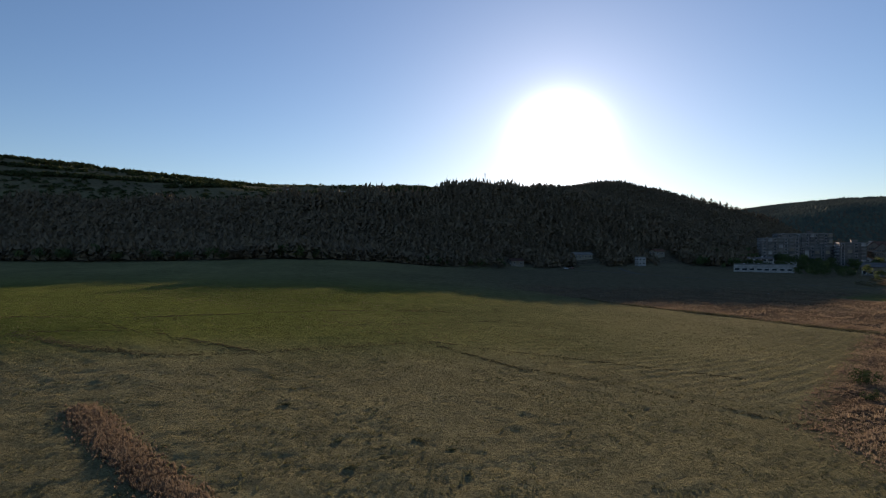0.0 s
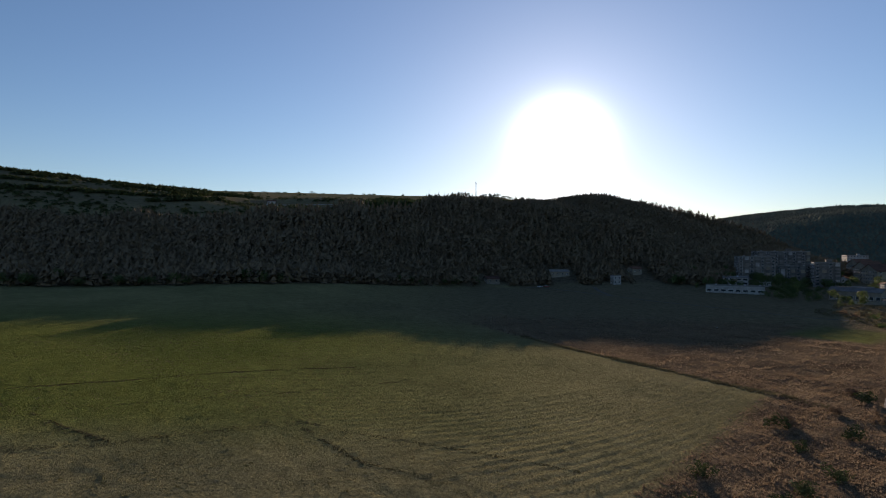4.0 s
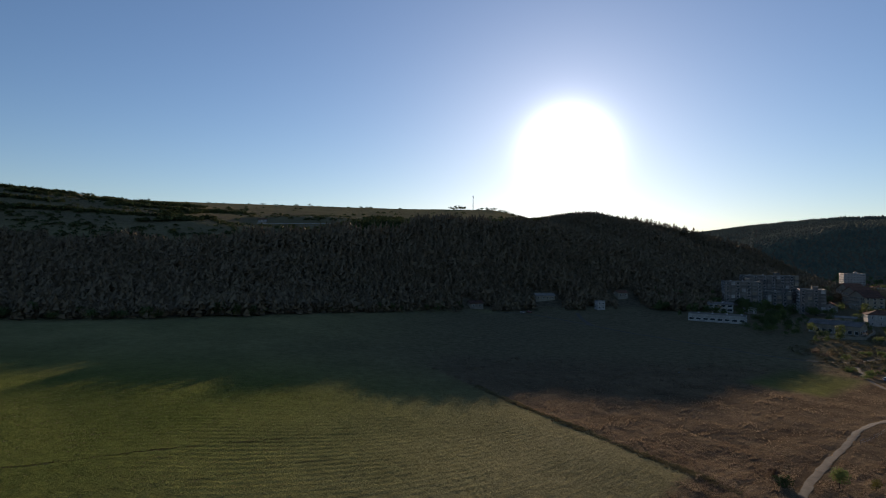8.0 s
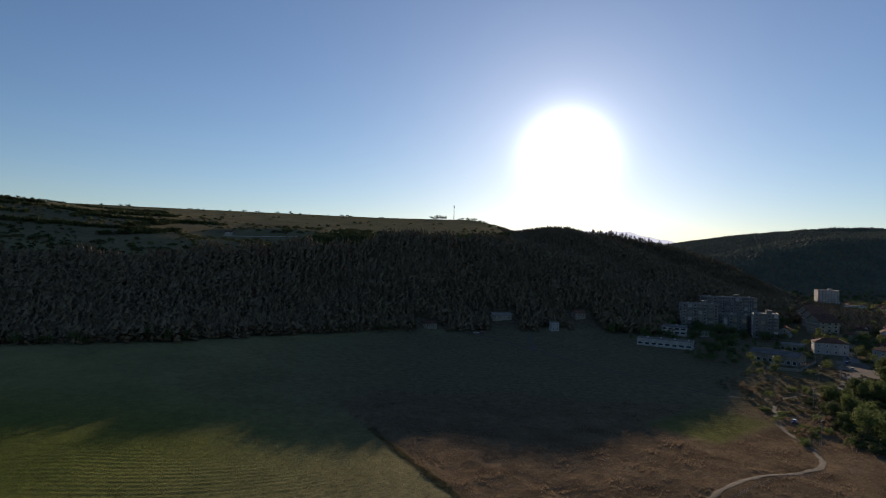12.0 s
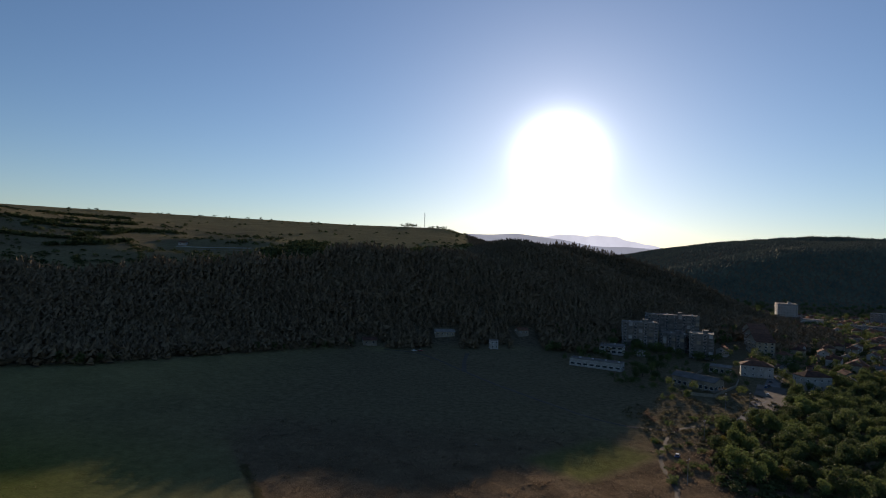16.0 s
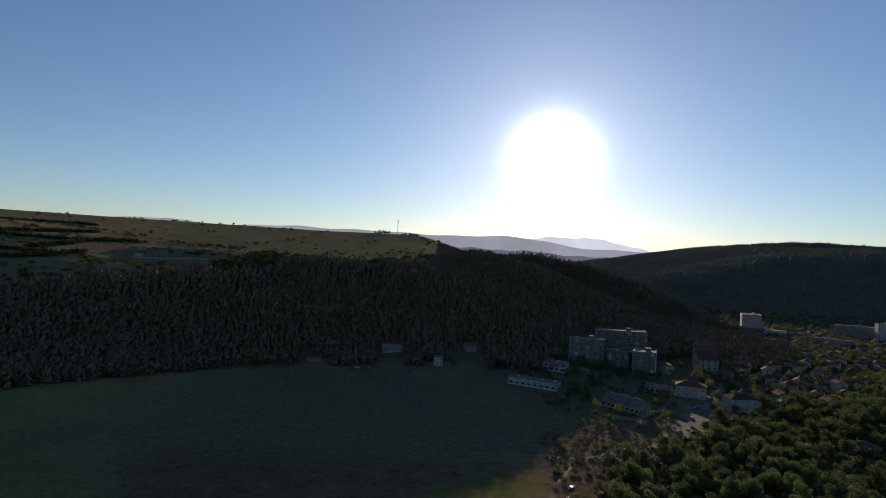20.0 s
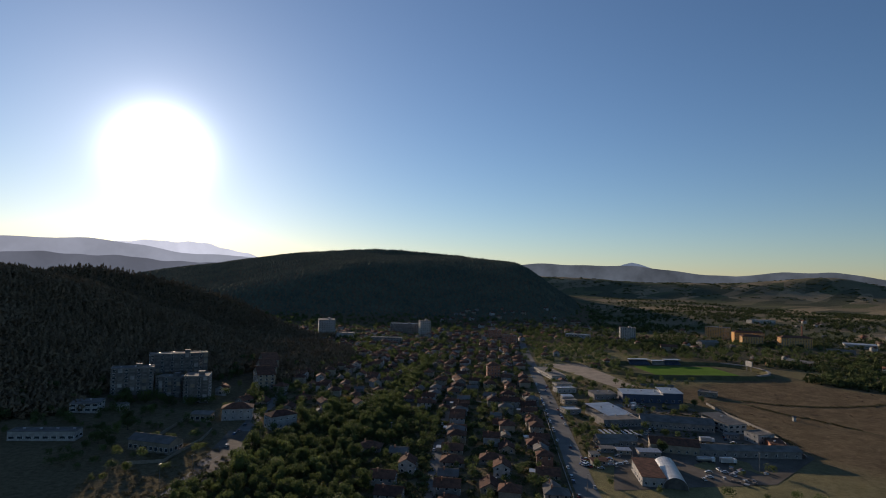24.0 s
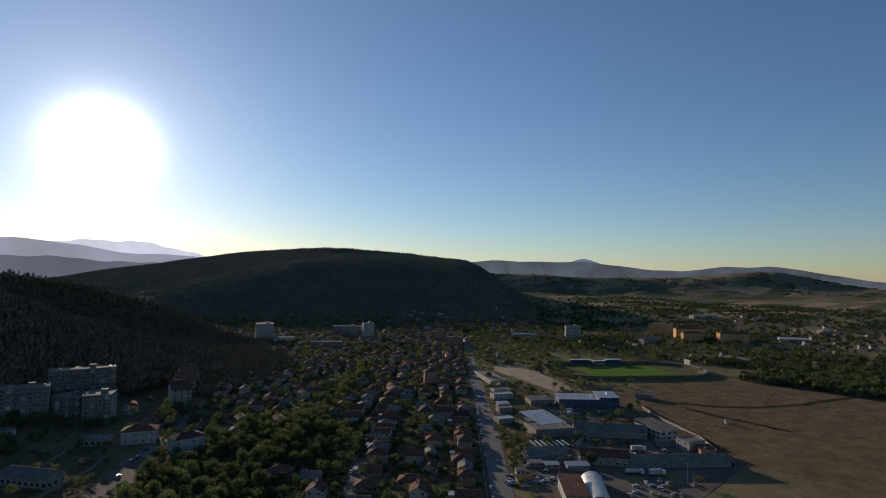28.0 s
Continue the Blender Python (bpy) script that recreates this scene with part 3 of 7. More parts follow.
def build_woods():
    def slope_wood(x, y):
        edge = wood_rim(x) + 7 * np.sin(x / 13) + 5 * np.sin(x / 5.3 + 1)
        return (y > wood_foot(x)) * (y < edge) * np.maximum(x < 250, wooded_hill(x, y) > 7 - 4.5 * (x > 400)) * 0.97
    x, y, rng = spread(-430, 690, 255, 1040, 3.9, slope_wood, 3)
    h = rng.uniform(6.6, 10.2, len(x)) * (0.8 + 0.2 * np.clip(roll_noise(x, y, 14.0) + 0.6, 0, 1))
    # the tallest pines stand along the upper edge
    by_rim = smooth((y - wood_rim(x) + 42) / 22) * smooth((100 - x) / 40) * smooth((x + 150) / 30)
    h = h + by_rim * (rng.uniform(11.5, 15.0, len(x)) - h)
    h = h * np.where(y > 630, 0.4 + 0.6 * smooth((x - 150) / 70), 1.0)
    hut = np.zeros(len(x), bool)
    for hx, hy in ((117, 478), (58, 444), (184, 486), (156, 450)):
        hut |= (np.abs(x - hx) < 13) & (y - hy > -45) & (y - hy < 10)
    h = np.where(hut, 0.8, h)
    w = np.minimum(h, 10.0) * rng.uniform(0.65, 0.9, len(x))
    broad = rng.random(len(x)) < 0.14 + 0.14 * roll_noise(x, y, 30.0)
    me = scatter(*needle_template(61, 14), np.stack([x, y, ground_z(x, y) - 0.3, h, w], -1)[~broad], "pine_wood", MAT["conifer"])
    V, F = clump_template(62, 22)
    me2 = scatter(V, F, np.stack([x, y, ground_z(x, y) + 0.05 * h, h * 0.85, w * 1.0], -1)[broad], "mixed_wood", MAT["conifer"], 0.4)
    tagged(new("mixed_wood", me2), "dark broadleaf trees mixed into the slope wood", "forest", kind="stuff")
    x2, y2, rng2 = spread(-95, 165, 500, 720, 4.6, lambda a, b: (b > wood_rim(a)) * (b < scrub_rim(a) + 6 * np.sin(a / 7)) * (0.6 + 0.35 * np.sin(a / 11 + b / 17)), 4)
    h2 = rng2.uniform(3.0, 7.5, len(x2))
    V2, F2 = clump_template(63, 30)
    me2 = scatter(V2, F2, np.stack([x2, y2, ground_z(x2, y2) - 0.15 * h2, h2, h2 * rng2.uniform(0.8, 1.2, len(x2))], -1), "brow_wood", MAT["scrub"], 0.4)
    tagged(new("brow_wood", me2), "low dark broadleaf wood on the slope's brow", "forest", kind="stuff")
    tagged(new("pine_wood", me), "dense dark pine wood covering the steep slope", "forest", kind="stuff")
    x, y, rng = spread(650, 2900, 700, 3000, 11.5, lambda a, b: (town_hill(a, b) > 11) * ((height(a + 0.02 * (a - 200), b + 0.02 * b) - height(a, b)) > -9.0) * 0.95, 5)
    h = rng.uniform(9, 16, len(x))
    V, F = pine_template(1, 6)
    h = h * 0.75 * (0.55 + 0.45 * smooth((town_hill(x, y) - 4) / 30))
    me = scatter(V, F, np.stack([x, y, ground_z(x, y) - h * 0.3, h, 4.0 + h * rng.uniform(0.6, 1.0, len(x))], -1), "hill_wood", MAT["hill_leaves"], 0.45)
    tagged(new("hill_wood", me), "dark wood covering the hill behind the town", "forest", kind="stuff")


build_woods()

# ---- helpers for things ----


def part(name, bm, material, parent=None, label=""):
    """Links a bmesh as one mesh object under a thing or a part."""
    me = bpy.data.meshes.new(name)
    bm.to_mesh(me)
    bm.free()
    for one in material if isinstance(material, (list, tuple)) else [material]:
        me.materials.append(one)
    return hang(name, me, parent, label)


def hang(name, me, parent=None, label="", m=None):
    ob = new(name, me)
    if parent is not None:
        ob.parent = parent
    if m is not None:
        ob.matrix_basis = m
    if label:
        ob["label"] = label
    return ob


def box(bm, x, y, z, sx, sy, sz, turn=0.0, mat=0):
    """A box whose base centre is (x, y, z)."""
    got = bmesh.ops.create_cube(bm, size=1.0, matrix=pose(x, y, z + sz / 2, 0, 0, turn) @ Matrix.Diagonal((sx, sy, sz, 1)))
    for f in {f for v in got["verts"] for f in v.link_faces}:
        f.material_index = mat
    return got["verts"]


def boxes(*rows):
    bm = bmesh.new()
    for row in rows:
        box(bm, *row)
    return bm


def rod(bm, x, y, z, r0, r1, h, sides=8, mat=0, m=None):
    got = bmesh.ops.create_cone(bm, cap_ends=True, segments=sides, radius1=r0, radius2=r1, depth=h, matrix=(m or Matrix()) @ Matrix.Translation((x, y, z + h / 2)))
    for f in {f for v in got["verts"] for f in v.link_faces}:
        f.material_index = mat


def prism(points, z0, z1):
    """A solid with this outline from above."""
    bm = bmesh.new()
    low, high = [bm.verts.new((x, y, z0)) for x, y in points], [bm.verts.new((x, y, z1)) for x, y in points]
    bm.faces.new(low[::-1]); bm.faces.new(high)
    for i in range(len(points)):
        j = (i + 1) % len(points)
        bm.faces.new((low[i], low[j], high[j], high[i]))
    bmesh.ops.recalc_face_normals(bm, faces=bm.faces)
    return bm


def thing(name, x=0.0, y=0.0, turn=0.0, label="", category="", group="", z=None):
    ob = new(name)
    ob.matrix_basis = pose(x, y, z_at(x, y) if z is None else z, 0, 0, turn)
    return tagged(ob, label, category, group)


# ---- roads and paths ----


def ribbon(name, points, width, material, label, category, lift=0.07, step=6.0, edge=0.0, seed=0):
    """A strip laid on the ground along a line of points."""
    rng = np.random.default_rng(seed)
    P = np.array(points, float)
    for _ in range(2):
        Q = [P[0]]
        for a, b in zip(P[:-1], P[1:]):
            Q += [a * 0.75 + b * 0.25, a * 0.25 + b * 0.75]
        P = np.array(Q + [P[-1]])
    L = np.concatenate([[0], np.cumsum(np.hypot(*np.diff(P, axis=0).T))])
    t = np.linspace(0, L[-1], max(2, int(L[-1] / step)))
    X, Y = np.interp(t, L, P[:, 0]), np.interp(t, L, P[:, 1])
    dx, dy = np.gradient(X), np.gradient(Y)
    n = np.hypot(dx, dy)
    rows = []
    for k in (-1.0, -0.5, 0.0, 0.5, 1.0):
        w = width / 2 * k + (rng.uniform(-edge, edge, len(X)) if abs(k) == 1 else 0)
        x, y = X + dy / n * w, Y - dx / n * w
        rows.append(np.stack([x, y, np.maximum(height(x, y), ground_z(x, y)) + lift * (1.0 if abs(k) < 1 else 0.6)], -1))
    V = np.stack(rows, 1).reshape(-1, 3)
    i = (np.arange(len(X) - 1)[:, None] * 5 + np.arange(4)[None]).ravel()
    F = np.stack([i, i + 1, i + 6, i + 5], -1)
    me = np_mesh(name, V, F[:, ::-1], material)
    return tagged(new(name, me), label, category, kind="structure")


U, W = np.array((0.695, 0.719)), np.array((0.719, -0.695))  # along the main road, and to its right
ROAD0 = np.array((430.0, 172.0))


def town(s, r):
    """A place in the town: s metres along the main road, r metres to its right."""
    p = ROAD0 + U * s + W * r
    return float(p[0]), float(p[1])


ROAD_TURN = math.degrees(math.atan2(U[1], U[0]))


def build_roads():
    ribbon("road", [town(-400, 0), town(0, 0), town(150, 2), town(300, 0), town(660, -4)], 11.5, MAT["asphalt"], "grey asphalt main road through the town", "road", 0.1)
    ribbon("road", [(250, 80), (359, 205), (421, 277), (483, 345), (545, 418)], 6.0, MAT["asphalt"], "narrow asphalt side street between houses", "road", 0.09)
    ribbon("road", [(262, 272), (288, 303), (328, 362), (352, 398), (420, 490), (540, 640), (640, 770)], 9.0, MAT["asphalt"], "worn asphalt street at the foot of the hill", "road", 0.09)
    ribbon("road", [town(195, -160), town(190, -80), town(185, -6)], 6, MAT["asphalt"], "narrow asphalt cross street", "road", 0.08)
    ribbon("road", [town(330, -250), town(335, -120), town(330, -6)], 6, MAT["asphalt"], "narrow asphalt cross street", "road", 0.08)
    ribbon("road", [(560, 560), (610, 640), (668, 740)], 6, MAT["asphalt"], "narrow asphalt street among houses", "road", 0.08)
    ribbon("dirt_track", [(97, 84), (100, 100), (109, 113), (134, 137), (144, 148), (158, 158), (176, 164), (186, 171), (192, 184), (195, 195), (198, 217), (209, 238), (219, 257), (240, 266), (262, 272)],
           1.6, MAT["dirt"], "pale winding dirt track across the meadow", "track", 0.1, 2.5, 0.35, 3)
    ribbon("dirt_track", [(219, 257), (203, 258), (186, 270), (171, 291), (148, 329), (129, 367), (109, 410), (93, 431), (70, 436)], 2.2, MAT["dirt"], "pale dirt path across the shaded field", "track", 0.1, 3.0, 0.3, 4)
    ribbon("dirt_track", [(129, 367), (130, 400), (134, 432)], 3.0, MAT["dirt"], "short dirt path to a small house", "track", 0.1, 3.0, 0.3, 5)
    ribbon("dirt_track", [(700, 245), (728.7, 227), (742.3, 197.4), (766.5, 175.3), (809.8, 154.6), (856, 141), (900, 128)], 3.0, MAT["bank"], "faint dirt track over the brown field", "track", 0.1, 4.0, 0.4, 6)
    ribbon("dirt_track", [(722, 232), (713.7, 213), (704.8, 187), (705, 162.6), (699, 131), (690, 100)], 2.6, MAT["bank"], "faint dirt track over the brown field", "track", 0.1, 4.0, 0.4, 7)


build_roads()


def yard(name, points, material, label, category):
    """A flat paved area following the ground."""
    cx, cy = np.mean([p[0] for p in points]), np.mean([p[1] for p in points])
    bm = bmesh.new()
    fan = bm.verts.new((cx, cy, z_at(cx, cy) + 0.12))
    ring = []
    for (x0, y0), (x1, y1) in zip(points, list(points[1:]) + [points[0]]):
        for k in range(8):
            x, y = x0 + (x1 - x0) * k / 8, y0 + (y1 - y0) * k / 8
            ring.append(bm.verts.new((x, y, z_at(x, y) + 0.12)))
    for a, b in zip(ring, ring[1:] + ring[:1]):
        bm.faces.new((fan, a, b))
    bmesh.ops.recalc_face_normals(bm, faces=bm.faces)
    return tagged(part(name, bm, material), label, category, kind="structure")


yard("pavement", [(678, 317), (735, 466), (784, 450), (708, 322)], MAT["clay"], "pale gravel yard beside the stadium", "yard")
yard("pavement", [(438, 160), (640, 300), (672, 262), (592, 124), (520, 118)], MAT["yard"], "worn asphalt works yard with oil stains", "yard")
yard("pavement", [(265, 270), (300, 292), (330, 352), (318, 362), (282, 305)], MAT["yard"], "worn asphalt square below the houses", "yard")

# ---- trees and shrubs ----


def leaf_cloud(rng, centres, radius, count, size):
    """Loose leaves gathered round clump centres."""
    n = len(centres) * count
    c = np.repeat(centres, count, 0)
    d = rng.normal(size=(n, 3))
    d /= np.linalg.norm(d, axis=1)[:, None]
    p = c + d * (radius * rng.uniform(0.55, 1.0, n) ** 0.6)[:, None]
    e = rng.normal(size=(n, 3, 3)) * size
    # leaves lie mostly along the outside of their clump
    e = e - 0.65 * (e * d[:, None, :]).sum(-1, keepdims=True) * d[:, None, :]
    V = (p[:, None] + e).reshape(-1, 3)
    return V, np.arange(n * 3).reshape(-1, 3)


def tree_mesh(seed, tall, wide, clumps, leaves, size, shape="broad"):
    rng = np.random.default_rng(seed)
    C = []
    while len(C) < clumps:
        d = rng.normal(size=3); d /= np.linalg.norm(d)
        r = rng.uniform(0.25, 1.0) ** 0.6 * 0.66
        if shape == "broad":
            p = np.array((d[0] * wide / 2 * r, d[1] * wide / 2 * r, tall * 0.53 + d[2] * tall * 0.42 * r))
        else:
            z = rng.uniform(0.12, 0.97)
            p = np.array((d[0] * wide / 2 * (1.05 - z), d[1] * wide / 2 * (1.05 - z), tall * z))
        C.append(p)
    V, F = leaf_cloud(rng, np.array(C), wide * (0.245 if shape == "broad" else 0.13), leaves, size)
    V[:, 2] = np.maximum(V[:, 2], 0.5)
    return V, F


def trunk_bm(tall, thick, seed):
    rng = random.Random(seed)
    bm = bmesh.new()
    rod(bm, 0, 0, -0.4, thick, thick * 0.6, tall * 0.5 + 0.4, 8)
    for k in range(5):
        a = 6.283 * k / 5 + rng.uniform(-0.4, 0.4)
        m = Matrix.Translation((0, 0, tall * rng.uniform(0.28, 0.48))) @ Euler((rng.uniform(0.5, 0.9), 0, a)).to_matrix().to_4x4()
        rod(bm, 0, 0, 0, thick * 0.45, thick * 0.15, tall * 0.36, 6, 0, m)
    return bm


def tree_kind(seed, tall, wide, clumps, leaves, size, shape, material, label):
    ob = thing("tree", 0, 0, 0, label, "tree", "trees by the town", z=-500)
    part("trunk", trunk_bm(tall, 0.045 * tall * 0.6, seed), MAT["bark"], ob)
    V, F = tree_mesh(seed, tall, wide, clumps, leaves, size, shape)
    hang("crown", np_mesh("crown", V, F, material), ob)
    return ob


def drop(ob):
    """Removes a master thing after its copies were made."""
    for o in (*ob.children_recursive, ob):
        bpy.data.objects.remove(o)


GREEN = "leafy green broadleaf tree with an uneven crown"
KINDS = [tree_kind(11, 9, 8, 12, 120, 0.3, "broad", MAT["leaves"], GREEN), tree_kind(12, 11, 9, 14, 120, 0.32, "broad", MAT["leaves"], GREEN),
         tree_kind(13, 7.5, 7, 10, 120, 0.27, "broad", MAT["leaves"], "low round green fruit tree"), tree_kind(14, 10, 7, 12, 120, 0.28, "broad", MAT["leaves"], GREEN),
         tree_kind(15, 15, 5, 40, 22, 0.26, "tall", MAT["leaves"], "slim upright green poplar"),
         tree_kind(16, 7, 6, 9, 90, 0.26, "broad", MAT["yellow_leaves"], "broadleaf tree with yellowing autumn leaves")]


def join_meshes(name, rows, label, category):
    """Joins (mesh, pose) pairs into one mesh object of kind stuff."""
    V, F, M, mats, n = [], [], [], [], 0
    for me, m in rows:
        co = np.empty(len(me.vertices) * 3)
        me.vertices.foreach_get("co", co)
        co = co.reshape(-1, 3)
        A = np.array(m)
        V.append(co @ A[:3, :3].T + A[:3, 3])
        me.calc_loop_triangles()
        tri = np.empty(len(me.loop_triangles) * 3, np.int32)
        me.loop_triangles.foreach_get("vertices", tri)
        F.append(tri.reshape(-1, 3) + n)
        idx = np.empty(len(me.loop_triangles), np.int32)
        me.loop_triangles.foreach_get("material_index", idx)
        remap = []
        for one in me.materials:
            if one not in mats:
                mats.append(one)
            remap.append(mats.index(one))
        M.append(np.array(remap, np.int32)[idx])
        n += len(co)
    me = np_mesh(name, np.concatenate(V), np.concatenate(F), mats[0])
    for one in mats[1:]:
        me.materials.append(one)
    me.polygons.foreach_set("material_index", np.concatenate(M))
    return tagged(new(name, me), label, category, kind="stuff")


def parts_of(ob, m):
    """(mesh, pose) of every part of a thing set at m."""
    rows = []
    for o in ob.children_recursive:
        rows.append((o.data, m @ (o.parent.matrix_basis if o.parent is not ob else Matrix()) @ o.matrix_basis))
    return rows


FAR_TREES = []


def plant_far(x, y, scale, rng):
    k = rng.choice((0, 1, 2, 3))
    m = pose(x, y, z_at(x, y) - 0.15, 0, 0, rng.uniform(0, 360)) @ Matrix.Diagonal((scale, scale, scale * rng.uniform(0.85, 1.1), 1))
    FAR_TREES.append((LIGHT[k], m))


def light_crown(seed):
    V, F = tree_mesh(seed, 9, 8, 8, 34, 0.46, "broad")
    return np_mesh("crown", V, F, MAT["leaves"])


LIGHT = [light_crown(40 + k) for k in range(4)]


def plant(kind, x, y, scale, rng, single=True):
    m = pose(x, y, z_at(x, y) - 0.15, 0, 0, rng.uniform(0, 360)) @ Matrix.Diagonal((scale * rng.uniform(0.9, 1.1), scale * rng.uniform(0.9, 1.1), scale * rng.uniform(0.85, 1.1), 1))
    if single:
        return copy_thing(KINDS[kind], m)
    FAR_TREES.extend(parts_of(KINDS[kind], m))


TAKEN = []  # places of buildings: x, y, radius


TAKEN += [(699, 345, 22), (713, 375, 24), (728, 405, 26), (746, 440, 26)]  # the gravel yard stays clear


def free(x, y, gap):
    return all((x - a) ** 2 + (y - b) ** 2 > (r + gap) ** 2 for a, b, r in TAKEN)

# ---- houses ----


def window_mesh(w, h):
    """A window in one piece: frame, and glass set back in it. Also the frame and the pane apart."""
    def shell(glazed):
        bm = boxes((0, -0.02, 0, w, 0.16, h))
        front = min(bm.faces, key=lambda f: f.calc_center_median().y)
        bmesh.ops.inset_region(bm, faces=[front], thickness=0.11)
        bmesh.ops.translate(bm, verts=front.verts, vec=(0, 0.06, 0))
        front.material_index = 1 if glazed else 0
        me = bpy.data.meshes.new("window")
        bm.to_mesh(me); bm.free()
        me.materials.append(MAT["frame"]); me.materials.append(MAT["glass"])
        return me
    pane = bpy.data.meshes.new("pane")
    bm = boxes((0, -0.045, 0.11, w - 0.22, 0.02, h - 0.22))
    bm.to_mesh(pane); bm.free()
    pane.materials.append(MAT["glass"])
    return shell(False), pane, shell(True)


WIN = {"house": window_mesh(1.3, 1.4), "flat": window_mesh(2.0, 1.5), "strip": window_mesh(3.2, 1.6), "shop": window_mesh(2.2, 2.2)}


def windows(parent, kind, places, split):
    """places: x, y, z, turn for the foot of each window."""
    frame_me, pane_me, both = WIN[kind]
    for x, y, z, turn in places:
        if split:
            w = hang("window", frame_me, parent, "", pose(x, y, z, 0, 0, turn))
            hang("pane", pane_me, w)
        else:
            hang("window", both, parent, "", pose(x, y, z, 0, 0, turn))


def gable(w, d, z, rise, eave=0.5, thick=0.22):
    """A pitched roof with overhang, ridge along x."""
    bm = bmesh.new()
    W2, D2 = w / 2 + eave, d / 2 + eave
    drop_z = rise * eave / (d / 2)
    pts = [(-D2, z - drop_z), (0, z + rise), (D2, z - drop_z), (D2, z - drop_z - thick), (0, z + rise - thick), (-D2, z - drop_z - thick)]
    a = [bm.verts.new((-W2, y, q)) for y, q in pts]
    b = [bm.verts.new((W2, y, q)) for y, q in pts]
    for i in range(6):
        j = (i + 1) % 6
        bm.faces.new((a[i], b[i], b[j], a[j]))
    for r in (a, b):
        bm.faces.new((r[0], r[1], r[4], r[5])); bm.faces.new((r[1], r[2], r[3], r[4]))
    box(bm, 0, 0, z + rise - 0.05, w + 2 * eave, 0.3, 0.16)
    bmesh.ops.recalc_face_normals(bm, faces=bm.faces)
    return bm


def hip(w, d, z, rise, eave=0.55, thick=0.25):
    bm = bmesh.new()
    W2, D2 = w / 2 + eave, d / 2 + eave
    k = max(0.3, (w - d) / 2)
    base = [bm.verts.new((sx * W2, sy * D2, z - 0.15)) for sx, sy in ((-1, -1), (1, -1), (1, 1), (-1, 1))]
    low = [bm.verts.new((sx * W2, sy * D2, z - 0.15 - thick)) for sx, sy in ((-1, -1), (1, -1), (1, 1), (-1, 1))]
    r0, r1 = bm.verts.new((-k, 0, z + rise)), bm.verts.new((k, 0, z + rise))
    for f in ((base[0], base[1], r1, r0), (base[1], base[2], r1), (base[2], base[3], r0, r1), (base[3], base[0], r0), tuple(low[::-1])):
        bm.faces.new(f)
    for i in range(4):
        j = (i + 1) % 4
        bm.faces.new((low[i], low[j], base[j], base[i]))
    box(bm, 0, 0, z + rise - 0.08, 2 * k + 0.4, 0.3, 0.18)
    bmesh.ops.recalc_face_normals(bm, faces=bm.faces)
    return bm


def house(w, d, storeys, roof, wall_mat, roof_mat, label, split=True, extra=False, rise=None):
    """A small town house: its base at the origin, its front towards -y."""
    ob = thing("house", 0, 0, 0, label, "house", "town houses", z=-500)
    h = 2.7 * storeys + 0.2
    rise = rise or d * 0.27
    bm = boxes((0, 0, -1.5, w, d, h + 1.5))
    if roof == "gable":
        for s in (-1, 1):
            tri = [bm.verts.new((s * (w / 2 - k), y, z)) for k in (0, 0.25) for y, z in ((-d / 2, h), (d / 2, h), (0, h + rise - 0.25))]
            bm.faces.new(tri[:3]); bm.faces.new(tri[3:])
            for i in range(3):
                bm.faces.new((tri[i], tri[(i + 1) % 3], tri[3 + (i + 1) % 3], tri[3 + i]))
    box(bm, 0, 0, -1.5, w + 0.16, d + 0.16, 2.0)
    if extra:
        box(bm, w / 2 + 1.6, -d * 0.1, -1.5, 3.2, d * 0.55, 4.2)
    bmesh.ops.recalc_face_normals(bm, faces=bm.faces)
    part("wall", bm, wall_mat, ob)
    part("roof", gable(w, d, h, rise) if roof == "gable" else hip(w, d, h, rise), roof_mat, ob)
    part("chimney", boxes((w * 0.22, d * 0.14, h, 0.6, 0.6, rise + 0.9), (w * 0.22, d * 0.14, h + rise + 0.9, 0.8, 0.8, 0.12)), MAT["brick"], ob)
    if extra:
        part("annexe_roof", boxes((w / 2 + 1.7, -d * 0.1, 2.7, 3.7, d * 0.55 + 0.5, 0.2)), MAT["sheet"], ob, "pale sheet-metal lean-to roof")
    spots = []
    n = 3 if w > 9 else 2
    for k in range(storeys):
        z = 1.1 + 2.7 * k
        for i in range(n):
            x = (i + 0.5) / n * w - w / 2
            if not (k == 0 and i == n - 1):
                spots.append((x, -d / 2, z, 0))
            if split and k == storeys - 1:
                spots.append((x, d / 2, z, 180))
        for y in ((-d / 4, d / 4) if split else (0,)):
            spots.append((-w / 2, y, z, -90))
            if not extra and split:
                spots.append((w / 2, y, z, 90))
    windows(ob, "house", spots, False)
    if split:
        x = (n - 0.5) / n * w - w / 2
        door = part("door", boxes((x, -d / 2 - 0.02, 0.55, 1.0, 0.12, 2.1)), MAT["wood"], ob, "brown wooden front door")
        part("door_step", boxes((x, -d / 2 - 0.55, 0.0, 1.6, 0.95, 0.5)), MAT["concrete"], ob)
        if storeys > 1:
            part("balcony", boxes((0, -d / 2 - 0.6, 2.95, 3.2, 1.2, 0.16), (0, -d / 2 - 1.15, 3.11, 3.2, 0.1, 0.9), (-1.55, -d / 2 - 0.6, 3.11, 0.1, 1.0, 0.9), (1.55, -d / 2 - 0.6, 3.11, 0.1, 1.0, 0.9)), MAT["concrete"], ob)
    return ob


